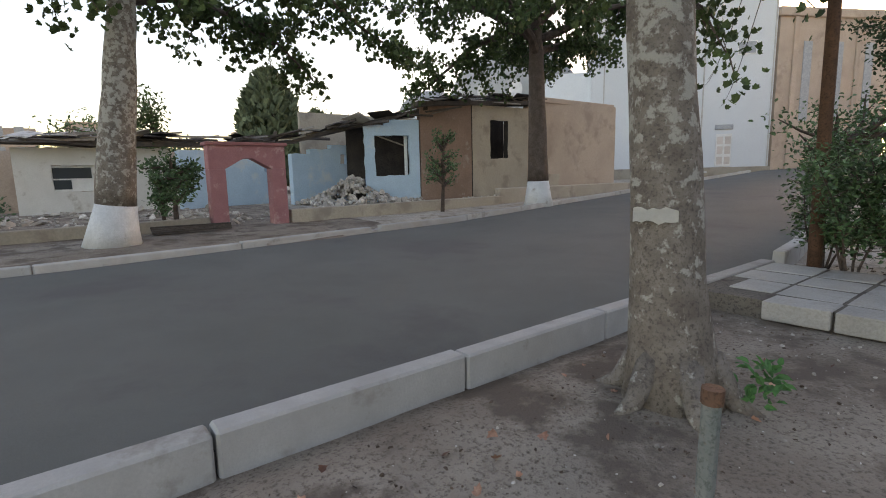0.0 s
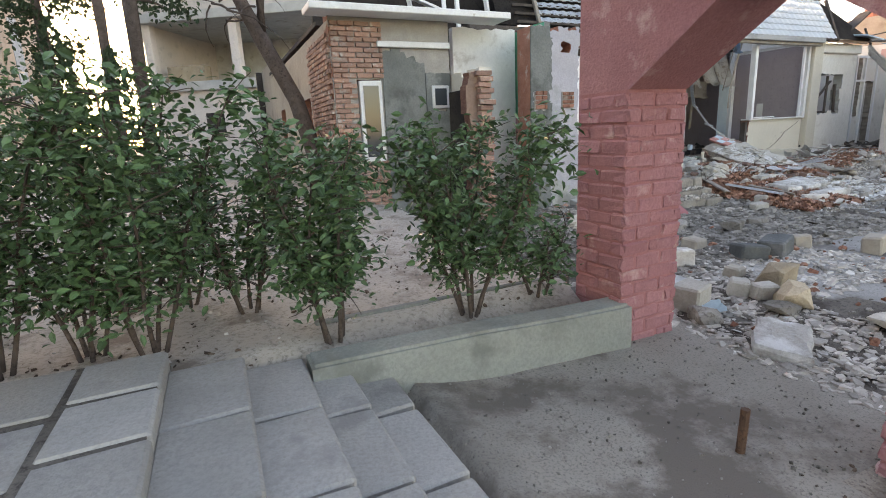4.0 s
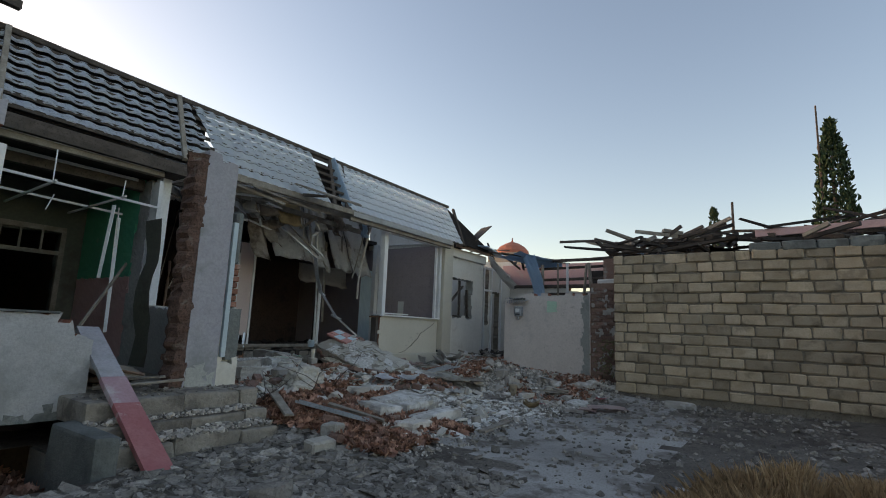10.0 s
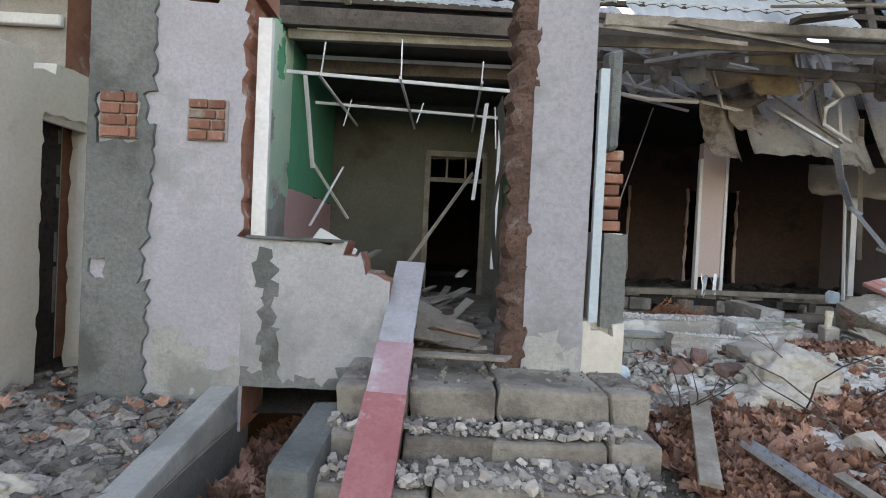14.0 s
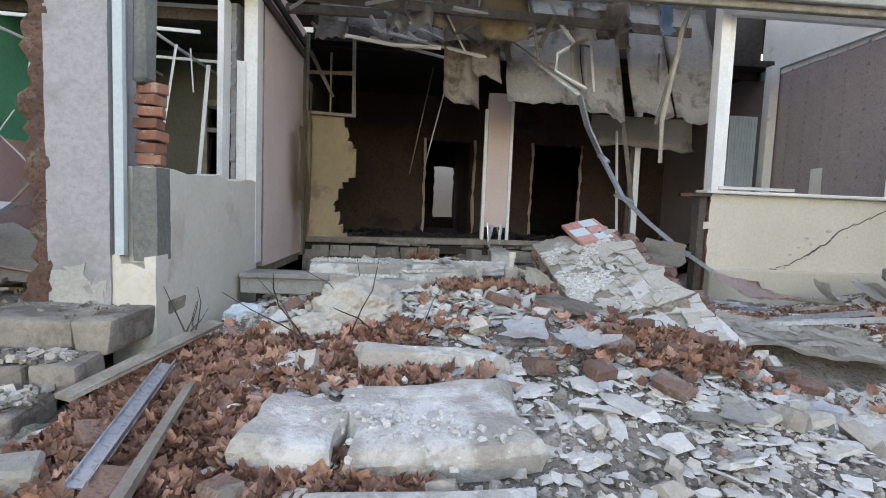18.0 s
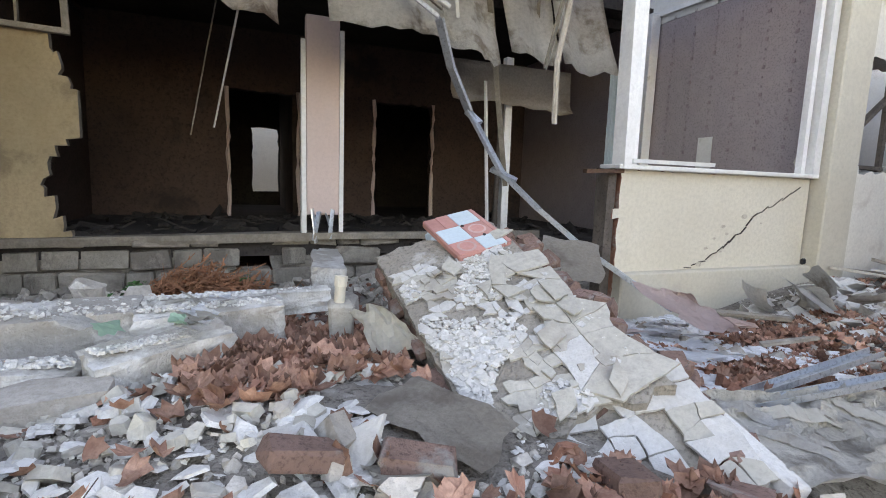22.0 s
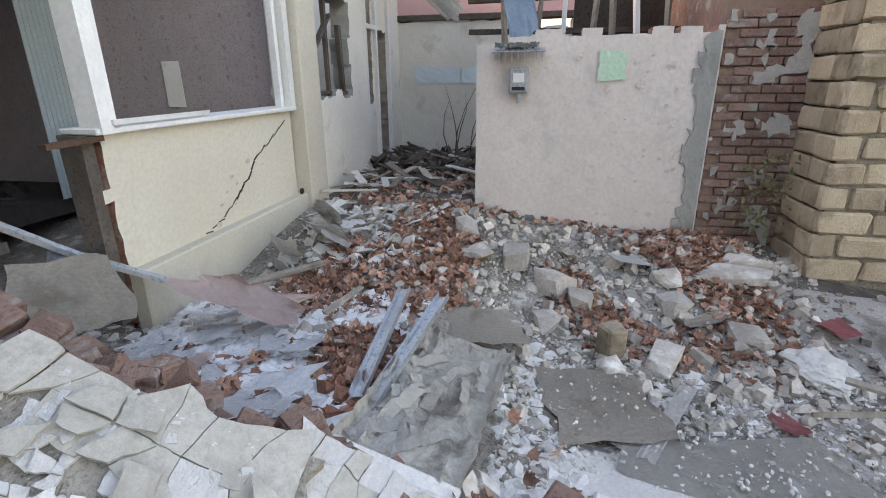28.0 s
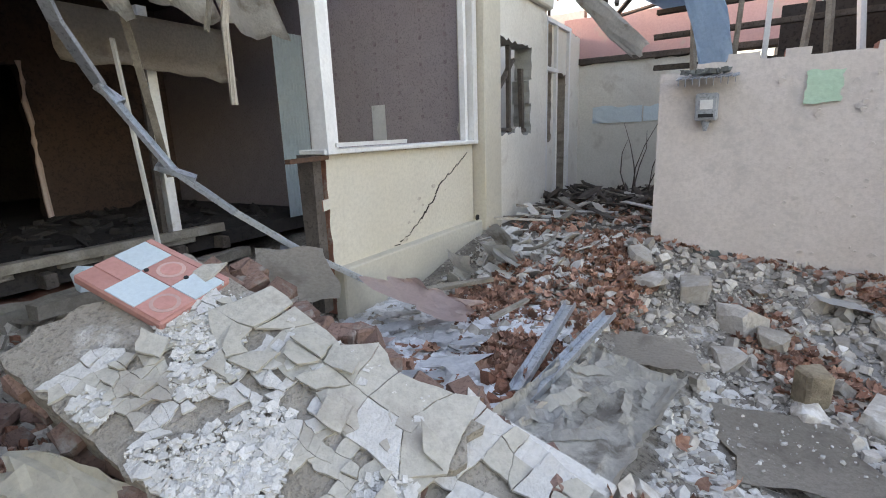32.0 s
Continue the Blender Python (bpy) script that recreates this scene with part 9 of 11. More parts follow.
wv, wf_ = leaves_np(180, lambda rng: (16.0 + rng.normal() * 0.05, 8.3 + rng.normal() * 0.14, 0.15 + rng.uniform(0.0, 0.75)), 0.06, gr, upright=1.0)
M_DRYWEED = surface("dry_weed", (0.16, 0.16, 0.08), (0.24, 0.22, 0.12), 5.0, 0.8, 0.0, vary=0.3, island=True)
tagged(raw_mesh("weed", wv, wf_, M_DRYWEED), "tall dry weed against a brick wall", "weed", kind="stuff")


def twig(name, base, height, spread, n, seed, material, label, thick=0.006):
    rng = random.Random(seed)
    th = thing(name, label, "branch")
    for _ in range(n):
        bm = bmesh.new()
        p = Vector(base) + Vector((rng.uniform(-spread, spread) * 0.2, rng.uniform(-spread, spread) * 0.2, 0))
        d = Vector((rng.uniform(-1, 1) * spread, rng.uniform(-1, 1) * spread, height)).normalized()
        pts = [p]
        for k in range(4):
            d = (d + Vector((rng.uniform(-0.4, 0.4), rng.uniform(-0.4, 0.4), rng.uniform(-0.2, 0.2)))).normalized()
            pts.append(pts[-1] + d * height / 4)
        tube(bm, pts, [thick, thick * 0.9, thick * 0.75, thick * 0.55, thick * 0.3], 4)
        part("stem", bm, material, th)
    return th


twig("bare_shrub", (19.2, 11.6, 0.1), 1.5, 0.7, 7, 4, M_BARK, "bare grey shrub before a wall", 0.012)
twig("bare_twigs", (10.0, 10.3, 0.1), 0.8, 1.6, 9, 5, M_BARK, "dead twigs lying over the heap")
for bx, by, hh in ((9.3, 2.6, 0.6), (10.0, 2.2, 0.75), (10.9, 1.6, 0.7), (11.3, 1.3, 0.8), (9.7, 3.1, 0.45)):
    twig("dry_bush", (bx, by, gz(bx, by)), hh, 0.9, 16, int(bx * 10), M_BARK, "dry leafless bush in the rubble", 0.006)
    dv_, df_ = leaves_np(260, lambda rng: (bx + rng.normal() * 0.28, by + rng.normal() * 0.28, gz(bx, by) + rng.uniform(0.02, hh * 0.7)), 0.05, gr)
    tagged(raw_mesh("dry_bush_leaves", dv_, df_, M_LEAF), "withered brown leaves of a dry bush", "leaves", kind="stuff")
twig("bare_twigs", (8.95, 10.4, 0.0), 0.5, 0.5, 5, 6, M_BARK, "dead twigs lying over the heap")


scatter("leaf_litter", 5200, zone(-2.1, 3.0, -1.5, 4.75, 0.003, dens=lambda x, y: 0.12 + 0.9 * blot(x, y, 1.2, 71)), size(0.008, 0.035), surface("dark_litter", (0.085, 0.06, 0.045), (0.16, 0.115, 0.085), 8.0, 0.95, 0.3, 50, vary=0.4, island=True), "dark leaf litter and bark crumbs on soil", "litter", 31, (0.3, 0.9, 0.1, 0.4), 0.4, 0.1)
scatter("leaf_litter", 1600, zone(-2.0, 3.0, 6.5, 9.5, 0.003, dens=lambda x, y: 0.2 + 0.8 * blot(x, y, 1.4, 73)), size(0.01, 0.06), bpy.data.materials["dark_litter"], "dark leaf litter under bushes", "litter", 32, (0.2, 0.8, 0.1, 0.4), 0.4, 0.1)
scatter("gravel", 1100, zone(-2.1, 3.1, -1.5, 4.9, dens=lambda x, y: 0.15 + 0.85 * blot(x, y, 1.6, 77)), size(0.006, 0.022), M_CHUNK, "pale crumbs on trodden soil", "gravel", 33, (0.5, 0.9, 0.4, 0.7), 0.3)
scatter("gravel", 1500, zone(-0.2, 3.4, 4.5, 6.3, 0.0, avoid=lambda x, y: x < 1.1), size(0.006, 0.03), M_CHUNKD, "grit on the concrete before the gate", "gravel", 34, (0.5, 0.9, 0.4, 0.7), 0.3)
pp = random.Random(91)
for k in range(22):
    a = Vector((pp.uniform(6.55, 7.7), pp.uniform(11.05, 12.6), 0.34 + 0.02 * k * pp.random()))
    ang = pp.uniform(0, 3.14)
    L = pp.uniform(0.5, 1.1)
    b = a + Vector((math.cos(ang) * L, math.sin(ang) * L, pp.uniform(-0.02, 0.18)))
    b.x, b.y = min(7.8, max(6.4, b.x)), max(10.9, b.y)
    if (b - a).length > 0.25:
        solo("loose_plank", beambm(a, b, pp.uniform(0.05, 0.14), 0.022, pp.uniform(-0.4, 0.4), 0.01), (M_WOOD, M_BOARD, M_DARKWOOD, M_WOOD)[k % 4], "dusty plank heaped on the porch floor", "plank", group="porch planks")
for y, z in ((9.92, 0.1), (9.62, -0.02)):
    scatter("rubble", 420, fixed_zone(6.98, 8.55, y + 0.02, y + 0.26, z - 0.006), size(0.015, 0.075), M_CHUNKD, "chips lying on the porch steps", "rubble", 35 + int(y), (0.5, 0.9, 0.2, 0.5), 0.3)

pb_ = random.Random(63)
for k in range(70):
    x, y = pb_.uniform(16.5, 20.2), pb_.uniform(9.3, 12.6)
    a, L = pb_.uniform(0, 3.14), pb_.uniform(0.25, 1.0)
    z = gz(x, y) + 0.05 + pb_.uniform(0, 0.08)
    solo("loose_plank", beambm((x, y, z), (x + math.cos(a) * L, min(12.6, y + math.sin(a) * L), z + pb_.uniform(-0.02, 0.12)), pb_.uniform(0.04, 0.12), 0.018, 0, 0.008), (M_WOOD, M_FELT, M_DARKWOOD, M_BOARD)[k % 4], "grey board scrap lying in the passage", "plank", group="passage boards")
for x, y, w, l, yaw, rx, ry in ((14.9, 11.9, 0.5, 0.3, 20, 35, 10), (15.1, 12.1, 0.45, 0.3, 70, 50, 0), (15.25, 11.7, 0.4, 0.35, 120, 20, 25), (14.7, 12.25, 0.4, 0.25, 10, 15, 40), (15.4, 12.2, 0.5, 0.3, 45, 60, 20)):
    scrap("asbestos_sheet", x, y, gz(x, y) + 0.16, w, l, yaw, M_FELT, "broken grey corrugated sheet leaning by a wall", "roofing sheet", int(x * 10), thick=0.012, bend=0.05, rx=rx, ry=ry, group="corrugated scraps")
for xa, ya, xb, yb, wd_, zt, sd in ((10.32, 12.66, 11.3, 12.68, 0.1, 0.41, 61), (10.35, 12.24, 11.0, 12.3, 0.16, 0.445, 62), (10.27, 11.76, 10.73, 11.98, 0.15, 0.4, 63), (9.62, 11.94, 10.18, 11.86, 0.18, 0.335, 64)):
    scatter("plaster_rubble", 700, lambda rng: (lambda t, o: (xa + (xb - xa) * t - (yb - ya) * o, ya + (yb - ya) * t + (xb - xa) * o, zt - 0.004))(rng.uniform(0, 1), rng.uniform(-0.5, 0.5) * wd_), size(0.003, 0.045), M_PLASTERW, "white plaster crumbs over broken lintels", "rubble", sd, (0.5, 0.95, 0.15, 0.5), 0.35, 0.0)
scatter("plaster_rubble", 800, lambda rng: (rng.uniform(9.3, 10.32), rng.uniform(12.36, 12.72), 0.398), size(0.003, 0.045), M_PLASTERW, "white plaster crumbs over broken lintels", "rubble", 41, (0.5, 0.95, 0.2, 0.6), 0.4, 0.0)
scatter("rubble", 15000, zone(11.4, 15.6, 8.3, 11.8, 0.0, dens=lambda x, y: 0.25 + 0.75 * blot(x, y, 1.5, 83)), size(0.006, 0.04), M_PLASTERC, "fine plaster and mortar crumbs on the floor", "rubble", 42, (0.5, 0.95, 0.3, 0.7), 0.5, 0.1)
scatter("rubble", 12000, zone(8.9, 12.5, 8.5, 13.4, 0.0, dens=lambda x, y: 0.2 + 0.8 * blot(x, y, 1.5, 85)), size(0.008, 0.05), M_CHUNK, "fine mortar crumbs over the heap", "rubble", 43, (0.5, 0.95, 0.3, 0.7), 0.5, 0.1)
for x, y, z in ((13.8, 9.75, gz(13.8, 9.75) + 0.06), (13.6, 10.05, gz(13.6, 10.05) + 0.06), (13.24, 9.16, gz(13.24, 9.16) + 0.06)):
    scatter("plaster_rubble", 60, lambda rng: (x + rng.normal() * 0.13, y + rng.normal() * 0.13, z + 0.003), size(0.004, 0.035), M_PLASTERW, "white plaster crumbs lying on a board", "rubble", int(x * 100), (0.5, 0.95, 0.2, 0.6), 0.3, 0.0)

sr_ = random.Random(44)
for k in range(26):
    x, y = sr_.uniform(12.65, 13.75), sr_.uniform(11.25, 12.45)
    scrap("plaster_sheet", x, y, gz(x, y) + 0.1 + 0.16 * max(0.0, 13.4 - x) * sr_.uniform(0.6, 1.1), sr_.uniform(0.16, 0.42), sr_.uniform(0.12, 0.3), sr_.uniform(0, 180), M_BLUEWHITE if k % 9 else M_LPINK, "shattered plaster sheet sloping against rubble", "plaster", 300 + k, thick=0.012, bend=0.015, rx=sr_.uniform(-10, 10), ry=sr_.uniform(2, 20), rough=0.3, group="plaster sheets", nx=5, ny=5, wrinkle=0.006)
for k in range(16):
    x, y = sr_.uniform(10.3, 12.7), sr_.uniform(8.9, 10.9)
    scrap("plaster_sheet", x, y, gz(x, y) + 0.06, sr_.uniform(0.12, 0.34), sr_.uniform(0.1, 0.26), sr_.uniform(0, 180), (M_BLUEWHITE, M_PLASTERW, M_PLASTERC)[k % 3], "shattered plaster sheet lying on the heap", "plaster", 340 + k, thick=0.012, bend=0.015, rx=sr_.uniform(-8, 8), ry=sr_.uniform(-8, 8), rough=0.3, group="plaster sheets", nx=5, ny=5, wrinkle=0.006)

for k, (cx, cy, n, r) in enumerate(((9.9, 11.85, 9, 0.35), (12.4, 10.75, 12, 0.3), (11.7, 13.1, 8, 0.25), (11.45, 10.35, 10, 0.3), (12.75, 11.9, 7, 0.25), (9.3, 9.0, 4, 0.3))):
    for q in range(n):
        x, y = cx + sr_.gauss(0, r), cy + sr_.gauss(0, r)
        b_ = new("loose_brick", FBR[q % 4])
        b_.matrix_basis = pose(x, y, gz(x, y) + 0.05 + 0.03 * sr_.random(), sr_.uniform(-20, 20), sr_.uniform(-20, 20), sr_.uniform(0, 180)) @ Matrix.Diagonal((sr_.uniform(0.45, 1.0), 1, 1, 1))
        tagged(b_, "worn brown brick fallen among rubble", "brick", "loose bricks")
scatter("plaster_rubble", 420, lambda rng: (10.38 + rng.normal() * 0.2, 9.32 + rng.normal() * 0.16, gz(10.38, 9.32) + 0.15), size(0.004, 0.05), M_PLASTERW, "white plaster crumbs lying on a slab", "rubble", 61, (0.5, 0.95, 0.15, 0.5), 0.3, 0.1)
for k in range(9):
    x, y = sr_.uniform(10.1, 10.9), sr_.uniform(11.8, 12.5)
    scrap("plaster_sheet", x, y, 0.47 + 0.03 * sr_.random(), sr_.uniform(0.1, 0.28), sr_.uniform(0.08, 0.2), sr_.uniform(0, 180), (M_BLUEWHITE, M_PLASTERW, M_LGREEN)[k % 3] if k < 6 else M_PLASTERC, "shattered plaster sheet lying on broken lintels", "plaster", 380 + k, thick=0.012, bend=0.02, rx=sr_.uniform(-25, 25), ry=sr_.uniform(-25, 25), rough=0.3, group="plaster sheets", nx=5, ny=5, wrinkle=0.006)


# ---- trees and bushes ----
def limb_path(p, d, length, n, rng, droop=0.0, wander=0.25):
    pts = [Vector(p)]
    d = Vector(d).normalized()
    for _ in range(n):
        d = (d + Vector((rng.uniform(-wander, wander), rng.uniform(-wander, wander), rng.uniform(-wander, wander) - droop))).normalized()
        pts.append(pts[-1] + d * length / n)
    return pts


def plane_tree(x, y, r, lean, zbr, crown_r, crown_top, nleaf, seed, label, low_bark, low=0.0, leaf=0.12, dirs=None):
    rng = random.Random(seed)
    nrng = np.random.RandomState(seed)
    t = thing("plane_tree", label, "tree", pose(x, y, gz(x, y) - 0.05))
    H = zbr + 1.4
    pts = [Vector((lean[0] * z / H, lean[1] * z / H, z)) for z in [H * k / 14 for k in range(15)]]
    rad = [r * (1.35 if k == 0 else 1.12 if k == 1 else 1.0 - 0.035 * k) for k in range(15)]
    if low:
        k = max(2, int(low / H * 14))
        bm = bmesh.new()
        tube(bm, pts[:k + 1], rad[:k + 1], 20, wob=0.12)
        part("limewashed_base", bm, M_LIME, t, "limewashed base", smooth=True)
        bm = bmesh.new()
        tube(bm, pts[k:], rad[k:], 20, wob=0.12)
    else:
        bm = bmesh.new()
        tube(bm, pts, rad, 24, wob=0.14)
        for k in range(6):
            a = k * 1.05 + 0.3
            tube(bm, [(r * 0.8 * math.cos(a), r * 0.8 * math.sin(a), 0.32), (r * 1.5 * math.cos(a), r * 1.5 * math.sin(a), 0.08), (r * 2.3 * math.cos(a), r * 2.3 * math.sin(a), 0.0)], [r * 0.4, r * 0.25, r * 0.1], 8)
    part("trunk", bm, low_bark, t, smooth=True)
    tips = []
    bb = bmesh.new()
    for k in range(9):
        a = 2 * math.pi * k / 9 + rng.uniform(-0.3, 0.3)
        if dirs:
            a = dirs[k % len(dirs)] + rng.uniform(-0.35, 0.35)
        base = pts[-1 - (k % 4)]
        path = limb_path(base, (math.cos(a), math.sin(a), rng.uniform(0.2, 0.9)), crown_r * rng.uniform(0.7, 1.05), 7, rng, 0.1)
        tube(bb, path, [r * 0.4 * (1 - 0.12 * i) for i in range(8)], 7)
        for q in path[2:]:
            for _ in range(3):
                sub = limb_path(q, (rng.uniform(-1, 1), rng.uniform(-1, 1), rng.uniform(-0.5, 0.5)), rng.uniform(0.7, 1.7), 4, rng, 0.16)
                tube(bb, sub, [0.025, 0.02, 0.015, 0.01, 0.006], 4)
                tips.extend(sub[1:])
    part("branchwork", bb, M_BARK, t)

    def spot(g):
        c = tips[g.randint(len(tips))]
        return c.x + g.normal() * 0.16, c.y + g.normal() * 0.16, c.z + g.normal() * 0.14
    v, f = leaves_np(nleaf, spot, leaf, nrng, curl=0.3, shape="plane", upright=1.2)
    cr = raw_mesh("crown", v, f, M_PLANE, parent=t)
    tagged(cr, "dark green plane leaves", kind="stuff")
    return t


plane_tree(-1.31, 2.68, 0.215, (-0.34, -0.1), 3.6, 4.5, 8, 11000, 11, "plane tree with mottled flaking bark on a soil strip", M_BARKPLANE, leaf=0.09, dirs=(1.2, 1.8, 2.4, 3.0, 3.6, 4.4, 5.4))
plane_tree(-10.95, 0.72, 0.36, (0.3, 0.7), 4.2, 5.5, 9, 15000, 12, "tall plane tree with a limewashed base across the street", M_BARKPLANE, 1.15, 0.13)
plane_tree(-10.9, 12.45, 0.36, (-0.1, -0.1), 4.7, 6.5, 10, 17000, 13, "tall plane tree with a limewashed base across the street", M_BARK, 1.1, 0.13)


mark = bmesh.new()
ring = [[mark.verts.new((-1.385 + 0.226 * math.cos(a), 2.66 + 0.226 * math.sin(a), 1.08 + z + 0.02 * noise.noise(Vector((a * 6, z * 9, 1))))) for z in (-0.035, 0.035)] for a in [math.radians(-112 + 8 * k) for k in range(9)]]
for r0, r1 in zip(ring, ring[1:]):
    mark.faces.new((r0[0], r1[0], r1[1], r0[1]))
bmesh.ops.solidify(mark, geom=mark.faces[:], thickness=0.006)
solo("paint_mark", mark, M_WHITEW, "worn white paint mark on a tree trunk", "paint mark")


def privet(x, y, h, rad, n, seed, stems=5):
    rng, nrng = random.Random(seed), np.random.RandomState(seed)
    t = thing("privet_bush", "leafy green privet bush in a planter", "bush", pose(x, y, gz(x, y)), group="privet bushes")
    tips = []
    for k in range(stems):
        a = 2 * math.pi * k / stems + rng.uniform(-0.4, 0.4)
        p = limb_path((0.06 * math.cos(a), 0.06 * math.sin(a), -0.03), (0.25 * math.cos(a), 0.25 * math.sin(a), 1), h * rng.uniform(0.75, 0.95), 8, rng, 0, 0.1)
        bm = bmesh.new()
        tube(bm, p, [0.016 - 0.0015 * i for i in range(9)], 5)
        for q in p[2:]:
            for _ in range(4):
                s = limb_path(q, (rng.uniform(-1, 1), rng.uniform(-1, 1), rng.uniform(-0.2, 0.7)), rad * rng.uniform(0.5, 1.0), 4, rng, 0.02)
                tube(bm, s, [0.006, 0.005, 0.004, 0.003, 0.002], 3)
                tips += s[1:]
        part("stem", bm, M_BARK, t)

    def spot(g):
        c = tips[g.randint(len(tips))]
        z = c.z + g.normal() * 0.06
        if z < 0.22 * h and g.uniform() < 0.7:
            return None
        return c.x + g.normal() * 0.05, c.y + g.normal() * 0.05, z
    v, f = leaves_np(int(n * 0.95), spot, 0.068, nrng, curl=0.2, upright=-0.3)
    tagged(raw_mesh("leaves", v, f, M_BUSH, parent=t), "glossy green leaves", kind="stuff")


privet(1.82, 6.66, 1.55, 0.27, 4200, 21, 6)
privet(2.45, 6.7, 0.7, 0.25, 600, 28, 3)
privet(0.82, 6.68, 1.6, 0.27, 3600, 22, 6)
privet(-0.25, 6.95, 1.75, 0.27, 3400, 23)
privet(-0.6, 7.1, 1.6, 0.27, 2600, 24)
privet(-1.05, 7.05, 1.7, 0.27, 2800, 25)
privet(-1.5, 7.0, 1.65, 0.3, 2600, 26)
privet(-1.85, 7.3, 1.7, 0.27, 2400, 27)
privet(-0.1, 7.9, 1.5, 0.27, 1800, 29)
privet(0.35, 7.5, 1.3, 0.3, 1500, 30)

pole = thing("street_pole", "slim brown steel pole beside the kerb", "pole", pose(-1.8, 6.86, gz(-1.8, 6.86)))
pb2 = bmesh.new()
tube(pb2, [(0, 0, -0.1), (-0.03, 0, 3.5), (-0.06, 0, 7.0)], [0.075, 0.065, 0.055], 12)
part("shaft", pb2, M_RUST, pole, smooth=True)
part("base", boxbm(-0.14, 0.14, -0.14, 0.14, -0.05, 0.03, 0.01), M_GREYPL, pole)
M_STUB = surface("weathered_pipe_paint", (0.13, 0.15, 0.14), (0.19, 0.2, 0.19), 9.0, 0.75, 0.3, 50, (0.16, 0.09, 0.06), 8.0, 0.6)
st = bmesh.new()
tube(st, [(0.0, 0, -0.05), (0.01, 0, 0.55)], 0.032, 12)
stp = thing("iron_stub", "short rusty iron pipe standing in the soil", "pipe", pose(-0.66, 1.62, gz(-0.66, 1.62)))
part("pipe", st, M_STUB, stp)
sc_ = bmesh.new()
tube(sc_, [(0.01, 0, 0.53), (0.011, 0, 0.585)], 0.037, 12)
part("rusty_rim", sc_, M_RUST, stp)
stub2 = bmesh.new()
tube(stub2, [(2.42, 4.95, -0.32), (2.43, 4.95, -0.05)], 0.022, 8)
solo("iron_stub", stub2, M_RUST, "short rusty iron peg before the gate", "pipe")
wv, wf_ = leaves_np(46, lambda rng: (-0.9 + rng.normal() * 0.06, 2.85 + rng.normal() * 0.05, 0.02 + rng.uniform(0.0, 0.26)), 0.08, gr, upright=0.6)
tagged(raw_mesh("weed", wv, wf_, M_WEED), "small green sprout at a tree's foot", "weed", kind="stuff")

lt = thing("leaning_tree", "dark leaning tree with a forked trunk by the brick wing", "tree", pose(1.75, 12.9, 0.0))
tb = bmesh.new()
tube(tb, [(0.3, 0, 0), (0.22, 0, 1.0), (0.0, 0.1, 2.0), (-0.45, 0.2, 3.0), (-0.85, 0.2, 3.9), (-1.3, 0.2, 5.4), (-1.5, 0.3, 7.0)], [0.17, 0.15, 0.14, 0.13, 0.1, 0.08, 0.05], 10, wob=0.1)
tube(tb, [(-0.45, 0.2, 3.0), (-0.4, 0.1, 3.8), (-0.7, 0.1, 4.6), (-0.75, 0.0, 6.2)], [0.1, 0.09, 0.075, 0.05], 8, wob=0.1)
part("trunk", tb, M_BARK, lt, smooth=True)
lrng = random.Random(31)
tb = bmesh.new()
for k in range(46):
    b0 = Vector((lrng.uniform(-1.2, -0.4), 0.2, lrng.uniform(3.2, 6.0)))
    tube(tb, limb_path(b0, (lrng.uniform(-1, 1), lrng.uniform(-1, 1), lrng.uniform(-0.4, 0.4)), lrng.uniform(0.6, 1.6), 5, lrng, 0.1, 0.4), [0.02, 0.016, 0.012, 0.009, 0.006, 0.003], 4)
part("branchwork", tb, M_BARK, lt)


def conifer(x, y, z0, h, w, n, seed, label, material=M_CONIFER, gap=0.0, name="conifer"):
    nrng = np.random.RandomState(seed)
    t = thing(name, label, "tree", pose(x, y, z0))
    bm = bmesh.new()
    tube(bm, [(0, 0, 0), (0, 0, h * 0.98)], [w * 0.09, 0.02], 7)
    part("trunk", bm, M_BARK, t)

    def spot(g):
        u = g.uniform(0.08, 1.0)
        r = w * 0.5 * (1 - u) ** 0.55 * (0.4 + 0.6 * g.uniform() ** 0.4) * (1 + 0.35 * noise.noise(Vector((u * 9, seed, g.uniform() * 2))))
        a = g.uniform(0, 6.28)
        if gap and noise.noise(Vector((math.cos(a) * 1.6, math.sin(a) * 1.6 + seed, u * 5))) > gap:
            return None
        return r * math.cos(a), r * math.sin(a), u * h
    v, f = leaves_np(n, spot, w * 0.11, nrng, upright=1.3, flatness=0.7)
    tagged(raw_mesh("crown", v, f, material, parent=t), "dense dark foliage", kind="stuff")
    return t


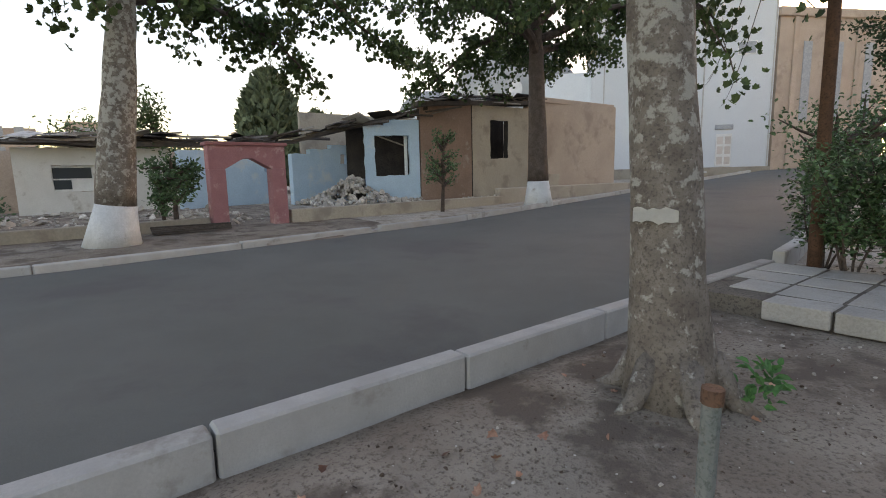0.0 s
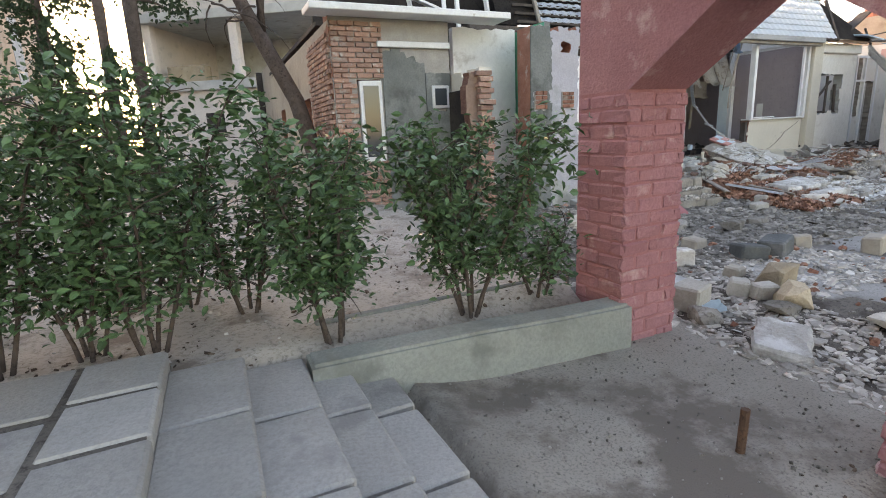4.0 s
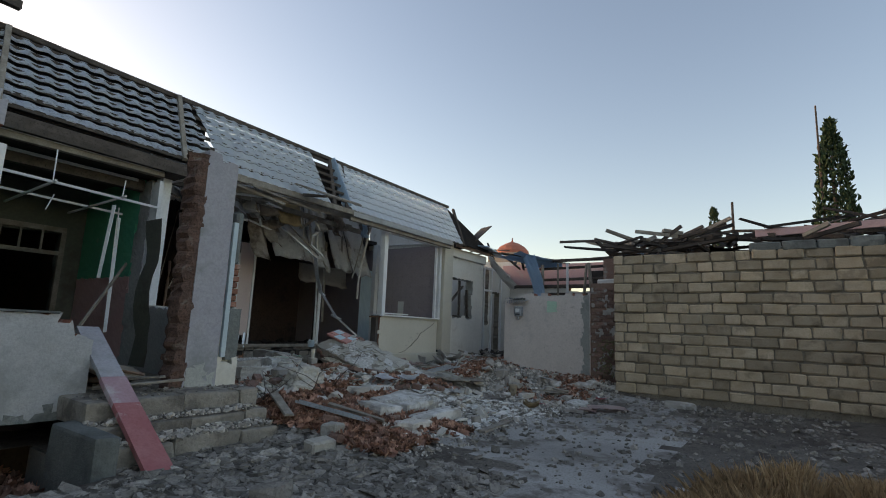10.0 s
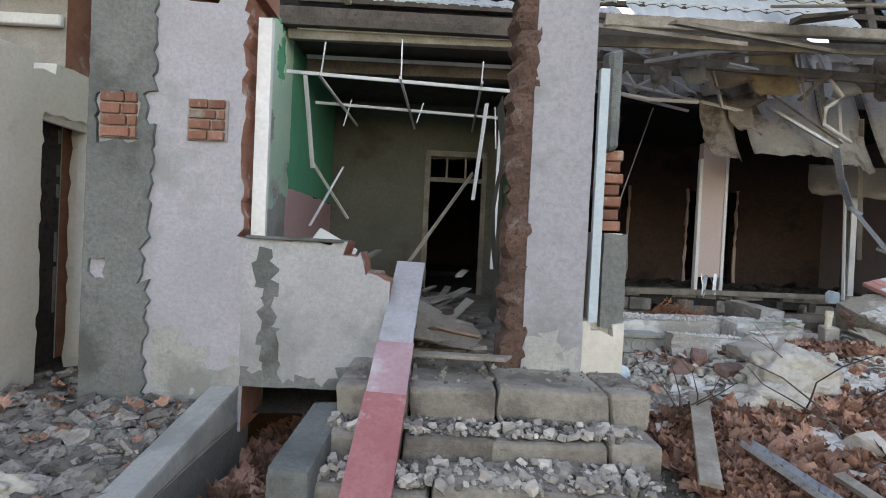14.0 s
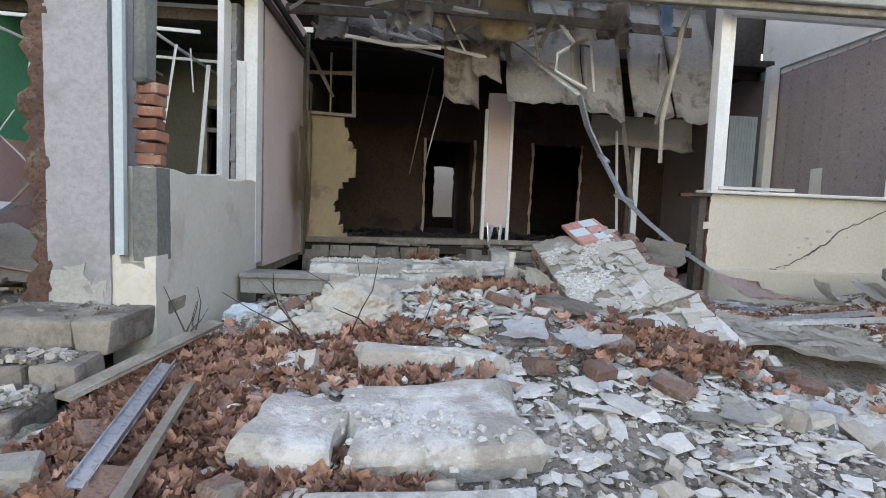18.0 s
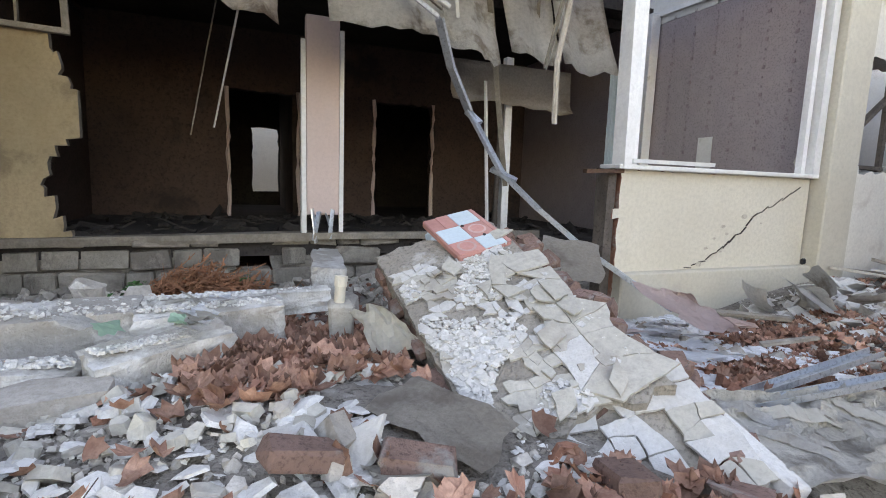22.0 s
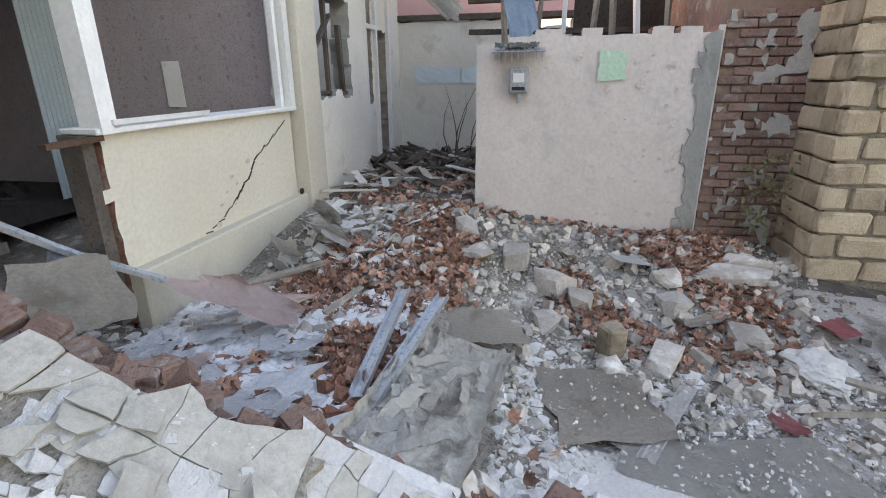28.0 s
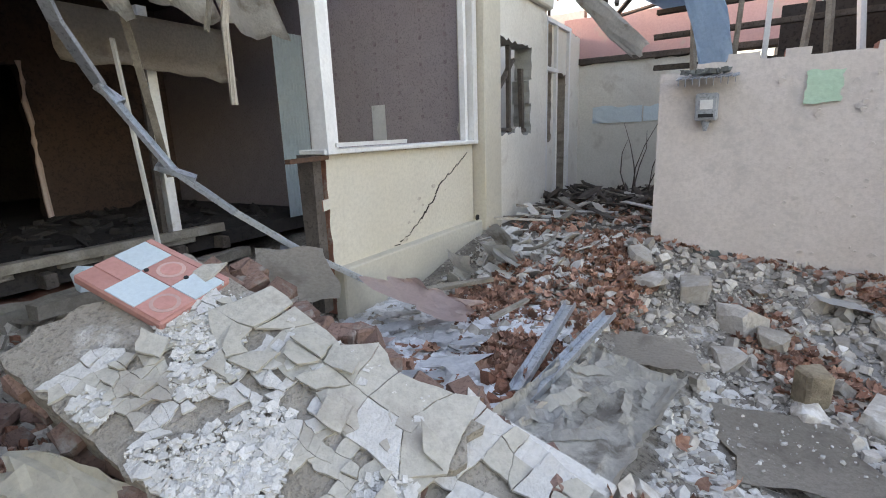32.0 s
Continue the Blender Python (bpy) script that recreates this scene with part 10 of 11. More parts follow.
def broadleaf(x, y, z0, h, w, n, seed, label, material=M_PLANE, leaf=0.2):
    rng, nrng = random.Random(seed), np.random.RandomState(seed)
    t = thing("tree", label, "tree", pose(x, y, z0))
    bm = bmesh.new()
    tube(bm, [(0, 0, 0), (0.1, 0, h * 0.4), (0, 0.1, h * 0.75)], [w * 0.05, w * 0.035, 0.03], 8)
    tips = []
    for k in range(14):
        a = rng.uniform(0, 6.28)
        p = limb_path((0.05, 0, h * rng.uniform(0.25, 0.7)), (math.cos(a), math.sin(a), rng.uniform(0.1, 1.0)), w * 0.5 * rng.uniform(0.6, 1.1), 6, rng, 0.03)
        tube(bm, p, [0.07, 0.055, 0.045, 0.035, 0.025, 0.018, 0.01], 5)
        tips += p[2:]
    part("trunk", bm, M_BARK, t)

    def spot(g):
        c = tips[g.randint(len(tips))]
        return c.x + g.normal() * w * 0.07, c.y + g.normal() * w * 0.07, c.z + g.normal() * w * 0.06
    v, f = leaves_np(n, spot, leaf, nrng, upright=0.8)
    tagged(raw_mesh("crown", v, f, material, parent=t), "leafy crown", kind="stuff")


conifer(28.7, 3.2, 0, 9.7, 2.3, 2600, 41, "narrow dark cypress behind the yard wall")
conifer(32.6, 7.7, 0, 7.5, 1.8, 1200, 42, "narrow dark cypress behind the yard wall")
conifer(26.4, 1.2, 0, 6.2, 1.5, 500, 43, "thin half-dead conifer behind the yard wall", gap=-0.05)
conifer(27.6, 0.1, 0, 6.3, 1.8, 900, 44, "small dark conifer behind the yard wall", gap=0.1)
for x, y, h in ((20.7, 6.15, 4.9), (22.3, 0.9, 6.5), (28.4, 3.6, 10.4), (25.8, 1.7, 6.4)):
    bm = bmesh.new()
    tube(bm, [(x, y, 0), (x + 0.05, y, h)], [0.07, 0.03], 6)
    solo("bare_pole", bm, M_BARK, "bare dead trunk standing behind the yard wall", "pole", group="bare poles")
dead = thing("dead_conifer", "tall dying conifer with bare broken branches", "tree", pose(27.05, -2.35, 0))
bm = bmesh.new()
tube(bm, [(0, 0, 0), (0, 0.1, 5), (0.1, -0.1, 9), (0.05, 0.25, 14.2)], [0.32, 0.27, 0.18, 0.05], 8, wob=0.1)
drng = random.Random(51)
dtips = []
for k in range(70):
    z = drng.uniform(5, 14)
    a = drng.uniform(0, 6.28)
    p = limb_path((0, 0, z), (math.cos(a), math.sin(a), drng.uniform(-0.2, 0.6)), drng.uniform(0.7, 2.2) * (1.1 - z / 22), 5, drng, 0.02, 0.35)
    tube(bm, p, [0.045, 0.035, 0.028, 0.02, 0.014, 0.008], 4)
    if drng.random() < 0.4:
        dtips += p[3:]
part("trunk", bm, M_BARK, dead)
v, f = leaves_np(700, lambda g: (lambda c: (c.x + g.normal() * 0.16, c.y + g.normal() * 0.16, c.z + g.normal() * 0.12))(dtips[g.randint(len(dtips))]), 0.22, np.random.RandomState(5), upright=0.6)
tagged(raw_mesh("needles", v, f, M_CONIFER, parent=dead), "sparse needle tufts", kind="stuff")
v, f = leaves_np(420, lambda g: (g.normal() * 0.5 + 0.2, -0.8 + g.normal() * 0.35, 9.0 + g.normal() * 0.4), 0.2, np.random.RandomState(6), upright=0.6)
tagged(raw_mesh("rusty_tuft", v, f, M_FERN, parent=dead), "rusty dead needles", kind="stuff")
broadleaf(24.9, -3.8, 0, 9.5, 4.4, 4200, 61, "leafy green tree behind the yard", M_PLANE, 0.22)
broadleaf(22.0, -6.2, 0, 9.0, 5.0, 3600, 62, "leafy green tree behind the yard", M_PLANE, 0.22)
conifer(23.0, -7.5, 0, 9.0, 4.0, 1800, 63, "dark spreading conifer behind the yard", gap=0.15)

# ---- roofs and wrecks behind the yard walls ----
wreck = thing("collapsed_roof", "collapsed roof of charred timbers and tar sheets", "roof wreck", pose(17.3, 3.5, 2.68))
wr = random.Random(71)
part("attic_wall", boxbm(-0.9, 3.5, -7.0, 5.0, -2.8, 0.1), M_BROWNBR, wreck)
part("pink_band", beambm((-1.45, 2.0, 0.36), (-1.5, -2.8, 0.5), 0.04, 0.13, 0, 0.01), M_PINKW, wreck, "pale pink painted band")
for k in range(230):
    y0, z0 = wr.uniform(-6.5, 5.0), wr.uniform(0.22, 0.5)
    a = Vector((wr.uniform(-1.6, 0.8), y0, z0))
    b = a + Vector((wr.uniform(-0.4, 0.6), wr.uniform(-1.5, 1.5), wr.uniform(-0.15, 0.35)))
    part("timber", beambm(a, b, wr.uniform(0.04, 0.1), wr.uniform(0.03, 0.08), 0, 0.01), (M_DARKWOOD, M_DARKWOOD, M_SOOTSHADE, M_WOOD)[k % 4], wreck)
for y, w, h in ((1.6, 1.8, 0.5), (-2.3, 2.4, 0.75), (3.2, 1.4, 0.4), (-0.9, 1.6, 0.45), (4.2, 1.2, 0.3), (-5.0, 1.6, 0.5), (0.2, 0.9, 0.35)):
    sb2 = bmesh.new()
    gg = [[sb2.verts.new((-0.5 + 0.14 * j, y + w * (i / 10 - 0.5), 0.25 + h * math.sin(math.pi * i / 10) ** 0.7 * (0.6 + 0.3 * noise.noise(Vector((i * 0.4, j * 0.5, y)))) + 0.05 * j)) for j in range(7)] for i in range(11)]
    for i in range(10):
        for j in range(6):
            sb2.faces.new((gg[i][j], gg[i + 1][j], gg[i + 1][j + 1], gg[i][j + 1]))
    part("tar_sheet", sb2, M_SOOTSHADE, wreck, "sagging black tar sheet")
part("white_scrap", boxbm(-0.6, -0.5, -0.35, 0.05, 0.5, 0.85, 0.02, 0.05), M_CHECKW, wreck)

truss = thing("bare_trusses", "bare timber trusses of a ruined outbuilding", "roof wreck", pose(18.2, 8.6, 0))
for k in range(9):
    y0 = -0.6 + 0.35 * k
    part("stud", beambm((0.3 + wr.uniform(-0.2, 0.2), y0, 1.2), (0.4 + wr.uniform(-0.3, 0.3), y0 + wr.uniform(-0.25, 0.25), 3.0), 0.06, 0.06, 0, 0.008), M_WOOD if k % 3 else M_WHITE, truss)
for z in (2.2, 2.6, 2.95, 3.15):
    part("rail", beambm((0.45 + wr.uniform(0, 0.4), -1.4, z + wr.uniform(-0.06, 0.06)), (0.5 + wr.uniform(0, 0.5), 2.8, z), 0.08, 0.07, 0, 0.01), M_DARKWOOD, truss)
part("back", boxbm(1.6, 1.7, -2.5, 1.3, 0, 2.95), M_SOOTSHADE, truss)
part("masonry_stub", boxbm(-1.9, -1.55, -1.1, 0.05, 1.9, 2.3, 0.03, 0.05), M_WHITEW, truss)
part("roof_sheet", boxbm(0.2, 2.4, -2.5, 0.3, 3.16, 3.2, 0, 0.02), M_BLUESHEET, truss)
pw2 = thing("pink_gable", "pink painted wall top with a dark band and loose roof sheets", "wall")
part("band", boxbm(20.45, 20.75, 9.4, 13.2, 2.52, 2.62, 0.01), M_DARKWOOD, pw2)
part("upper", boxbm(20.5, 20.7, 9.4, 13.2, 2.62, 3.3, 0.01, 0.02), M_PINKW, pw2)
for nm, x, y, z, w, l, rx, ry, rz, m_, lab in (("hanging_sheet", 17.5, 10.65, 2.55, 0.42, 1.3, 78, 12, 80, M_BLUESHEET, "bent blue-grey tin sheet hanging over a wall"), ("hanging_sheet", 17.6, 11.75, 2.65, 0.3, 1.3, 70, 40, 60, M_FELT, "dark tin strip hanging over a passage"), ("hanging_sheet", 18.5, 11.2, 3.1, 1.0, 2.2, 5, 4, 70, M_BLUESHEET, "crumpled blue tin roof sheet")):
    scrap(nm, x, y, z, w, l, rz, m_, lab, "roofing sheet", int(x * 10), bend=0.08, rx=rx, ry=ry, wrinkle=0.03, group="hanging sheets")
for k in range(10):
    solo("hanging_lath", beambm((17.0 + wr.uniform(0, 2), 10.2 + wr.uniform(0, 2), 3.0 + wr.uniform(0, 0.3)), (18.5 + wr.uniform(0, 2), 10.5 + wr.uniform(0, 2), 3.1 + wr.uniform(0, 0.4)), 0.06, 0.04, 0, 0.01), M_DARKWOOD, LATH, "lath", group="hanging laths")

dome = thing("domed_pavilion", "far pavilion with an orange ribbed dome", "building", pose(43.7, 24.3, 1.3) @ Matrix.Diagonal((0.7, 0.7, 0.7, 1)))
dm = bmesh.new()
R = 2.1
prof = [(R, 0), (R * 0.97, 0.5), (R * 0.75, 1.05), (R * 0.42, 1.45), (0.12, 1.75), (0.05, 2.2)]
rings = [[dm.verts.new((q * math.cos(2 * math.pi * k / 16), q * math.sin(2 * math.pi * k / 16), 9.0 + z)) for k in range(16)] for q, z in prof]
for r0, r1 in zip(rings, rings[1:]):
    for k in range(16):
        dm.faces.new((r0[k], r0[(k + 1) % 16], r1[(k + 1) % 16], r1[k]))
part("dome", dm, M_DOME, dome)
part("drum", boxbm(-2.2, 2.2, -2.2, 2.2, -4.6, 9.05), M_BEIGE, dome)

# ---- across the street ----
far_gate = thing("gateway", "dusty-pink painted gateway with a pointed arch across the street", "gate", pose(-12.65, 2.85, 0.05))
part("pillar", boxbm(-0.2, 0.2, 0, 0.36, 0, 1.5, 0.015), M_GATE, far_gate)
part("pillar", boxbm(-0.2, 0.2, 1.45, 1.81, 0, 1.5, 0.015), M_GATE, far_gate)
ag = bmesh.new()
P2 = [(0.36, 1.5), (0.8, 1.75), (1.01, 1.75), (1.45, 1.5), (1.81, 1.5), (1.81, 2.05), (0.0, 2.05), (0.0, 1.5)]
fa = [ag.verts.new((-0.18, y, z)) for y, z in P2]
fb = [ag.verts.new((0.18, y, z)) for y, z in P2]
for quad in ((0, 1, 6, 7), (1, 2, 5, 6), (2, 3, 4, 5)):
    ag.faces.new([fa[i] for i in quad])
    ag.faces.new([fb[i] for i in quad][::-1])
for i in range(8):
    ag.faces.new((fa[i], fb[i], fb[(i + 1) % 8], fa[(i + 1) % 8]))
part("arch", ag, M_GATE, far_gate)
part("coping", boxbm(-0.24, 0.24, -0.05, 1.86, 2.05, 2.13, 0.01, 0.006), M_GATEMORTAR, far_gate)
solo("low_wall", boxbm(-12.75, -12.5, 4.75, 12.4, -0.1, 0.5, 0.015, 0.01), M_TAUPE, "low brown plinth wall across the street", "wall")
solo("low_wall", boxbm(-12.75, -12.5, -3.5, 2.8, -0.1, 0.42, 0.015, 0.01), M_TAUPE, "low brown plinth wall across the street", "wall")
solo("low_wall", boxbm(-13.0, -12.75, 12.5, 26.0, 0.1, 0.75, 0.015, 0.02), M_TAUPE, "low broken wall along the far pavement", "wall")
for k in range(4):
    solo("timber_stack", beambm((-11.9 - 0.1 * k, 1.5, 0.22 + 0.03 * k), (-12.0, 3.1, 0.22 + 0.03 * k), 0.12, 0.04), M_DARKWOOD, "dark planks stacked on the far pavement", "plank", group="stacked planks")


def opening(w0, w1, z0, z1):
    return lambda u, z: w0 < u < w1 and z0 < z < z1


def facade(parent, a, b, z0, z1, solid, mats, seed, cu=0.25, cz=0.2, thick=0.3, name="wall"):
    L = math.hypot(b[0] - a[0], b[1] - a[1])
    return part(name, place(masonry(L, z0, z1, thick, solid, cu, cz, 0.012, seed), a[0], a[1], math.degrees(math.atan2(b[1] - a[1], b[0] - a[0]))), mats, parent)


blue = thing("blue_ruin", "roofless pale blue rendered ruin across the street", "house")
wo = opening(1.7, 3.3, 1.2, 3.0)
facade(blue, (-17.1, 12.05), (-18.9, 8.0), 0.1, 3.7, lambda u, z: not opening(0.5, 1.75, 1.3, 3.0)(u, z) and u < 2.2 and z < 3.55 - 0.1 * u, [M_PALEBLUE, M_PALEBLUE], 81, 0.2, 0.2)
facade(blue, (-19.9, 11.6), (-19.4, 7.4), 0.1, 3.2, lambda u, z: not opening(1.7, 2.1, 1.9, 2.3)(u, z) and z < 3.0 - 0.2 * u, [M_PALEBLUE, M_PALEBLUE], 82, 0.2, 0.2)
facade(blue, (-21.5, 7.5), (-20.5, 3.6), 0.1, 2.4, lambda u, z: not opening(0.4, 0.7, 1.5, 1.9)(u, z), [M_PALEBLUE, M_PALEBLUE], 83, 0.2, 0.2)
part("roof_edge", beambm((-19.6, 7.2, 2.6), (-16.9, 12.4, 3.95), 0.5, 0.12, 0, 0.03), M_DARKWOOD, blue, "charred roof edge")
# Black wall behind the window, in place of shade inside the ruin.
facade(blue, (-18.2, 12.4), (-19.3, 9.9), 0.1, 3.3, lambda u, z: True, [M_SOOTSHADE, M_SOOTSHADE], 95, 0.5, 0.4, 0.2, "inner_wall")
fr = part("window_frame", beambm((-17.27, 11.55, 1.3), (-17.27, 11.55, 3.0), 0.08, 0.1), M_WHITE, blue, "battered white window frame")
part("rail", beambm((-17.27, 11.6, 2.98), (-17.8, 10.4, 2.98), 0.08, 0.08), M_WHITE, fr)
part("rail", beambm((-17.3, 11.5, 2.5), (-17.75, 10.5, 2.9), 0.06, 0.05), M_WOOD, fr)


def charred(parent, a, b, n, seed, w=0.7, sag=0.12, pale=0.2):
    """A wrecked roof line: laths, battens and torn sheets heaped along an edge."""
    rng = random.Random(seed)
    a, b = Vector(a), Vector(b)
    d = (b - a).normalized()
    for k in range(n):
        p = a.lerp(b, rng.random()) + Vector((rng.uniform(-w, w), rng.uniform(-w, w), rng.uniform(-sag, sag)))
        q = p + d * rng.uniform(0.5, 2.4) + Vector((rng.uniform(-0.4, 0.4), rng.uniform(-0.4, 0.4), rng.uniform(-0.22, 0.22)))
        part("roof_lath", beambm(p, q, rng.uniform(0.05, 0.14), rng.uniform(0.03, 0.07), rng.uniform(0, 1), 0.01), M_WOOD if rng.random() < pale else M_DARKWOOD, parent)
    for k in range(n // 4):
        p = a.lerp(b, rng.random()) + Vector((rng.uniform(-w, w), rng.uniform(-w, w), rng.uniform(0, sag)))
        bm = boxbm(-0.5, 0.5, -0.35, 0.35, -0.015, 0.015, 0, 0.03)
        part("roof_scrap", bm, M_FELT if rng.random() < 0.5 else M_SOOTSHADE, parent, m=pose(p.x, p.y, p.z + 0.05, rng.uniform(-18, 18), rng.uniform(-18, 18), rng.uniform(0, 180)))


charred(blue, (-19.8, 7.0, 2.75), (-17.0, 12.4, 3.9), 36, 201)
brown = thing("brown_house", "single-storey brown and beige rendered house across the street", "house")
facade(brown, (-16.57, 14.35), (-17.1, 12.05), 0.1, 4.2, lambda u, z: True, [M_BROWNW, M_BROWNW], 84, 0.3, 0.2)
facade(brown, (-16.3, 17.5), (-16.57, 14.35), 0.1, 4.2, lambda u, z: not opening(1.1, 2.1, 1.9, 3.6)(u, z), [M_TAUPE, M_SOOTSHADE], 85, 0.2, 0.2)
facade(brown, (-16.0, 24.0), (-16.3, 17.5), 0.2, 4.6, lambda u, z: True, [M_BEIGE, M_BEIGE], 86, 0.4, 0.3)
part("plinth", boxbm(-16.25, -15.9, 17.5, 24.0, 0.1, 1.2, 0.02), M_TAUPE, brown)
part("cornice", boxbm(-16.4, -15.85, 17.4, 24.1, 4.5, 4.75, 0.03), M_BEIGE, brown)
part("panel_frame", boxbm(-16.12, -15.95, 18.5, 22.8, 4.0, 4.15, 0.01), M_BEIGE, brown)
part("corner_pier", boxbm(-16.3, -15.9, 23.6, 24.1, 0.2, 4.6, 0.02), M_TAUPE, brown)
part("eave", beambm((-16.9, 11.8, 4.1), (-16.1, 17.6, 4.42), 0.7, 0.16, 0, 0.02), M_DARKWOOD, brown, "dark broken eave")
part("far_end", boxbm(-22.0, -16.0, 23.7, 24.0, 0.2, 4.6), M_BEIGE, brown)
part("rear_wall", boxbm(-22.1, -21.9, 9.0, 24.0, 0.1, 4.2), M_TAUPE, brown)
# Black sheet behind the window opening, standing for the room's shade.
part("inner_dark", boxbm(-17.6, -17.5, 14.6, 17.4, 0.2, 4.0), M_SOOTSHADE, brown)
charred(brown, (-17.0, 12.0, 4.35), (-16.3, 17.4, 4.6), 26, 202, 0.45, 0.08)
white_ruin = thing("white_ruin", "low whitewashed ruin with a long charred roof edge", "house")
facade(white_ruin, (-21.6, 6.2), (-21.9, -1.0), 0.1, 2.5, lambda u, z: not opening(5.1, 6.2, 1.05, 1.85)(u, z) and not (0.5 < u < 2.6 and z > 1.3 + 0.4 * math.sin(u * 3)), [M_WHITEW, M_WHITEW], 87, 0.2, 0.15)
part("roof_edge", beambm((-21.5, -2.0, 2.65), (-21.3, 7.4, 2.6), 0.9, 0.14, 0, 0.03), M_DARKWOOD, white_ruin, "charred roof edge")
charred(white_ruin, (-21.6, -2.0, 2.75), (-21.4, 7.6, 2.85), 60, 203, 0.8, 0.12)
wfz = part("window", boxbm(-21.75, -21.68, -0.1, 1.2, 1.0, 1.9, 0.01), M_WHITE, white_ruin)
part("pane", boxbm(-21.67, -21.66, 0.0, 1.1, 1.45, 1.82), M_GLASS, wfz)
part("pane", boxbm(-21.67, -21.66, 0.0, 0.5, 1.08, 1.4), M_GLASS, wfz)
part("back", boxbm(-24.2, -24.0, -2, 8, 0.1, 2.5), M_BEIGE, white_ruin)
scatter("rubble", 900, lambda rng: (lambda x, y: (x, y, gz(x, y) + 0.9 * bump2(x, y, -18.2, 9.6, 0.9, 1.4)))(rng.uniform(-19.6, -16.6), rng.uniform(7.5, 12.0)), size(0.08, 0.4), M_CHUNK, "mound of rubble by a blue ruin", "rubble", 91, (0.5, 0.9, 0.3, 0.7), 0.5)
scatter("rubble", 900, lambda rng: (lambda x, y: (x, y, gz(x, y)))(rng.uniform(-16.0, -12.9), rng.uniform(5, 26)), size(0.05, 0.3), M_CHUNK, "rubble along the far pavement", "rubble", 92, (0.5, 0.9, 0.2, 0.6), 0.4)
scatter("rubble", 350, lambda rng: (lambda x, y: (x, y, gz(x, y)))(rng.uniform(-21.0, -13.2), rng.uniform(-2.5, 5)), size(0.08, 0.5), M_CHUNK, "rubble before a white ruin", "rubble", 93, (0.3, 0.9, 0.1, 0.4), 0.3)

tall = thing("tall_white_building", "tall windowless white-clad building with small barred windows", "building", pose(-23.2, 33.8, 0, 0, 0, 37.8))
part("body", boxbm(-0.9, 11.4, 0, 14.0, 0.3, 19.0, 0.0), M_TALLWHITE, tall)
part("annex", boxbm(-5.5, -0.9, 1.5, 10.0, 0.3, 9.0, 0.0), M_TALLWHITE, tall)
part("plinth", boxbm(-1.0, 11.5, -0.25, 0, 0, 1.35, 0.02), M_TAUPE, tall)
for u in (0.0, 2.9, 6.9, 11.3):
    part("seam", boxbm(u - 0.04, u + 0.04, -0.05, 0, 1.3, 19), M_KERB, tall)
for u0, u1, z0, z1 in ((0.1, 0.65, 3.2, 3.8), (4.3, 5.4, 3.5, 4.1), (3.9, 5.0, 8.8, 9.7), (9.0, 10.2, 9.2, 10.1), (3.6, 4.6, 11.6, 12.9)):
    w_ = part("window", boxbm(u0, u1, -0.06, 0.0, z0, z1, 0.02), M_WHITE, tall)
    part("pane", boxbm(u0 + 0.06, u1 - 0.06, -0.075, -0.062, z0 + 0.06, z1 - 0.06), M_METER if z0 > 8 else M_GLASS, w_)
    if z0 < 5:
        for k in range(6):
            part("bar", beambm((u0 + (u1 - u0) * (k + 0.5) / 6, -0.1, z0), (u0 + (u1 - u0) * (k + 0.5) / 6, -0.1, z1), 0.03, 0.03), M_RUST, w_)
d_ = part("door", boxbm(7.9, 8.95, -0.08, 0, 1.4, 3.75, 0.02), M_WHITE, tall, "white panelled door")
for u in (8.0, 8.5):
    for z in (1.55, 2.3, 3.0):
        part("panel", boxbm(u, u + 0.38, -0.1, -0.075, z, z + 0.55, 0.01), M_CREAM, d_)
part("vent", boxbm(7.8, 9.0, -0.1, 0, 4.05, 4.4, 0.02), M_METER, tall)
part("awning", boxbm(3.2, 7.2, -1.0, 0, 0.95, 1.1, 0.02), M_KERB, tall)
part("drain_pipe", beambm((6.3, -0.15, 1.0), (5.9, -0.15, 10.5), 0.14, 0.14), M_BLACK, tall)
part("drain_pipe", beambm((2.9, -0.12, 1.4), (2.7, -0.12, 9.5), 0.09, 0.09), M_KERB, tall)
tower = thing("beige_tower", "beige stone tower with tall narrow arched windows", "building", pose(-14.1, 41.0, 0, 0, 0, 62))
part("body", boxbm(0.0, 9.5, 0, 8.0, 0.3, 12.0), M_BEIGE, tower)
part("cornice", boxbm(-0.2, 9.7, -0.2, 0.1, 11.6, 12.2, 0.05), M_BEIGE, tower)
for u in (2.0, 4.6, 7.2):
    part("window", boxbm(u, u + 0.7, -0.05, 0.02, 4.5, 10.0, 0.02), M_METER, tower)
    part("pilaster", boxbm(u - 0.9, u - 0.5, -0.12, 0, 0.5, 11.6, 0.03), M_BEIGE, tower)
M_HALL = surface("grey_white_roof_render", (0.33, 0.34, 0.33), (0.39, 0.4, 0.39), 0.3, 0.9, 0.1, 10, dirt=0.86)
hall = thing("domed_hall", "white domed hall beyond the ruins", "building")


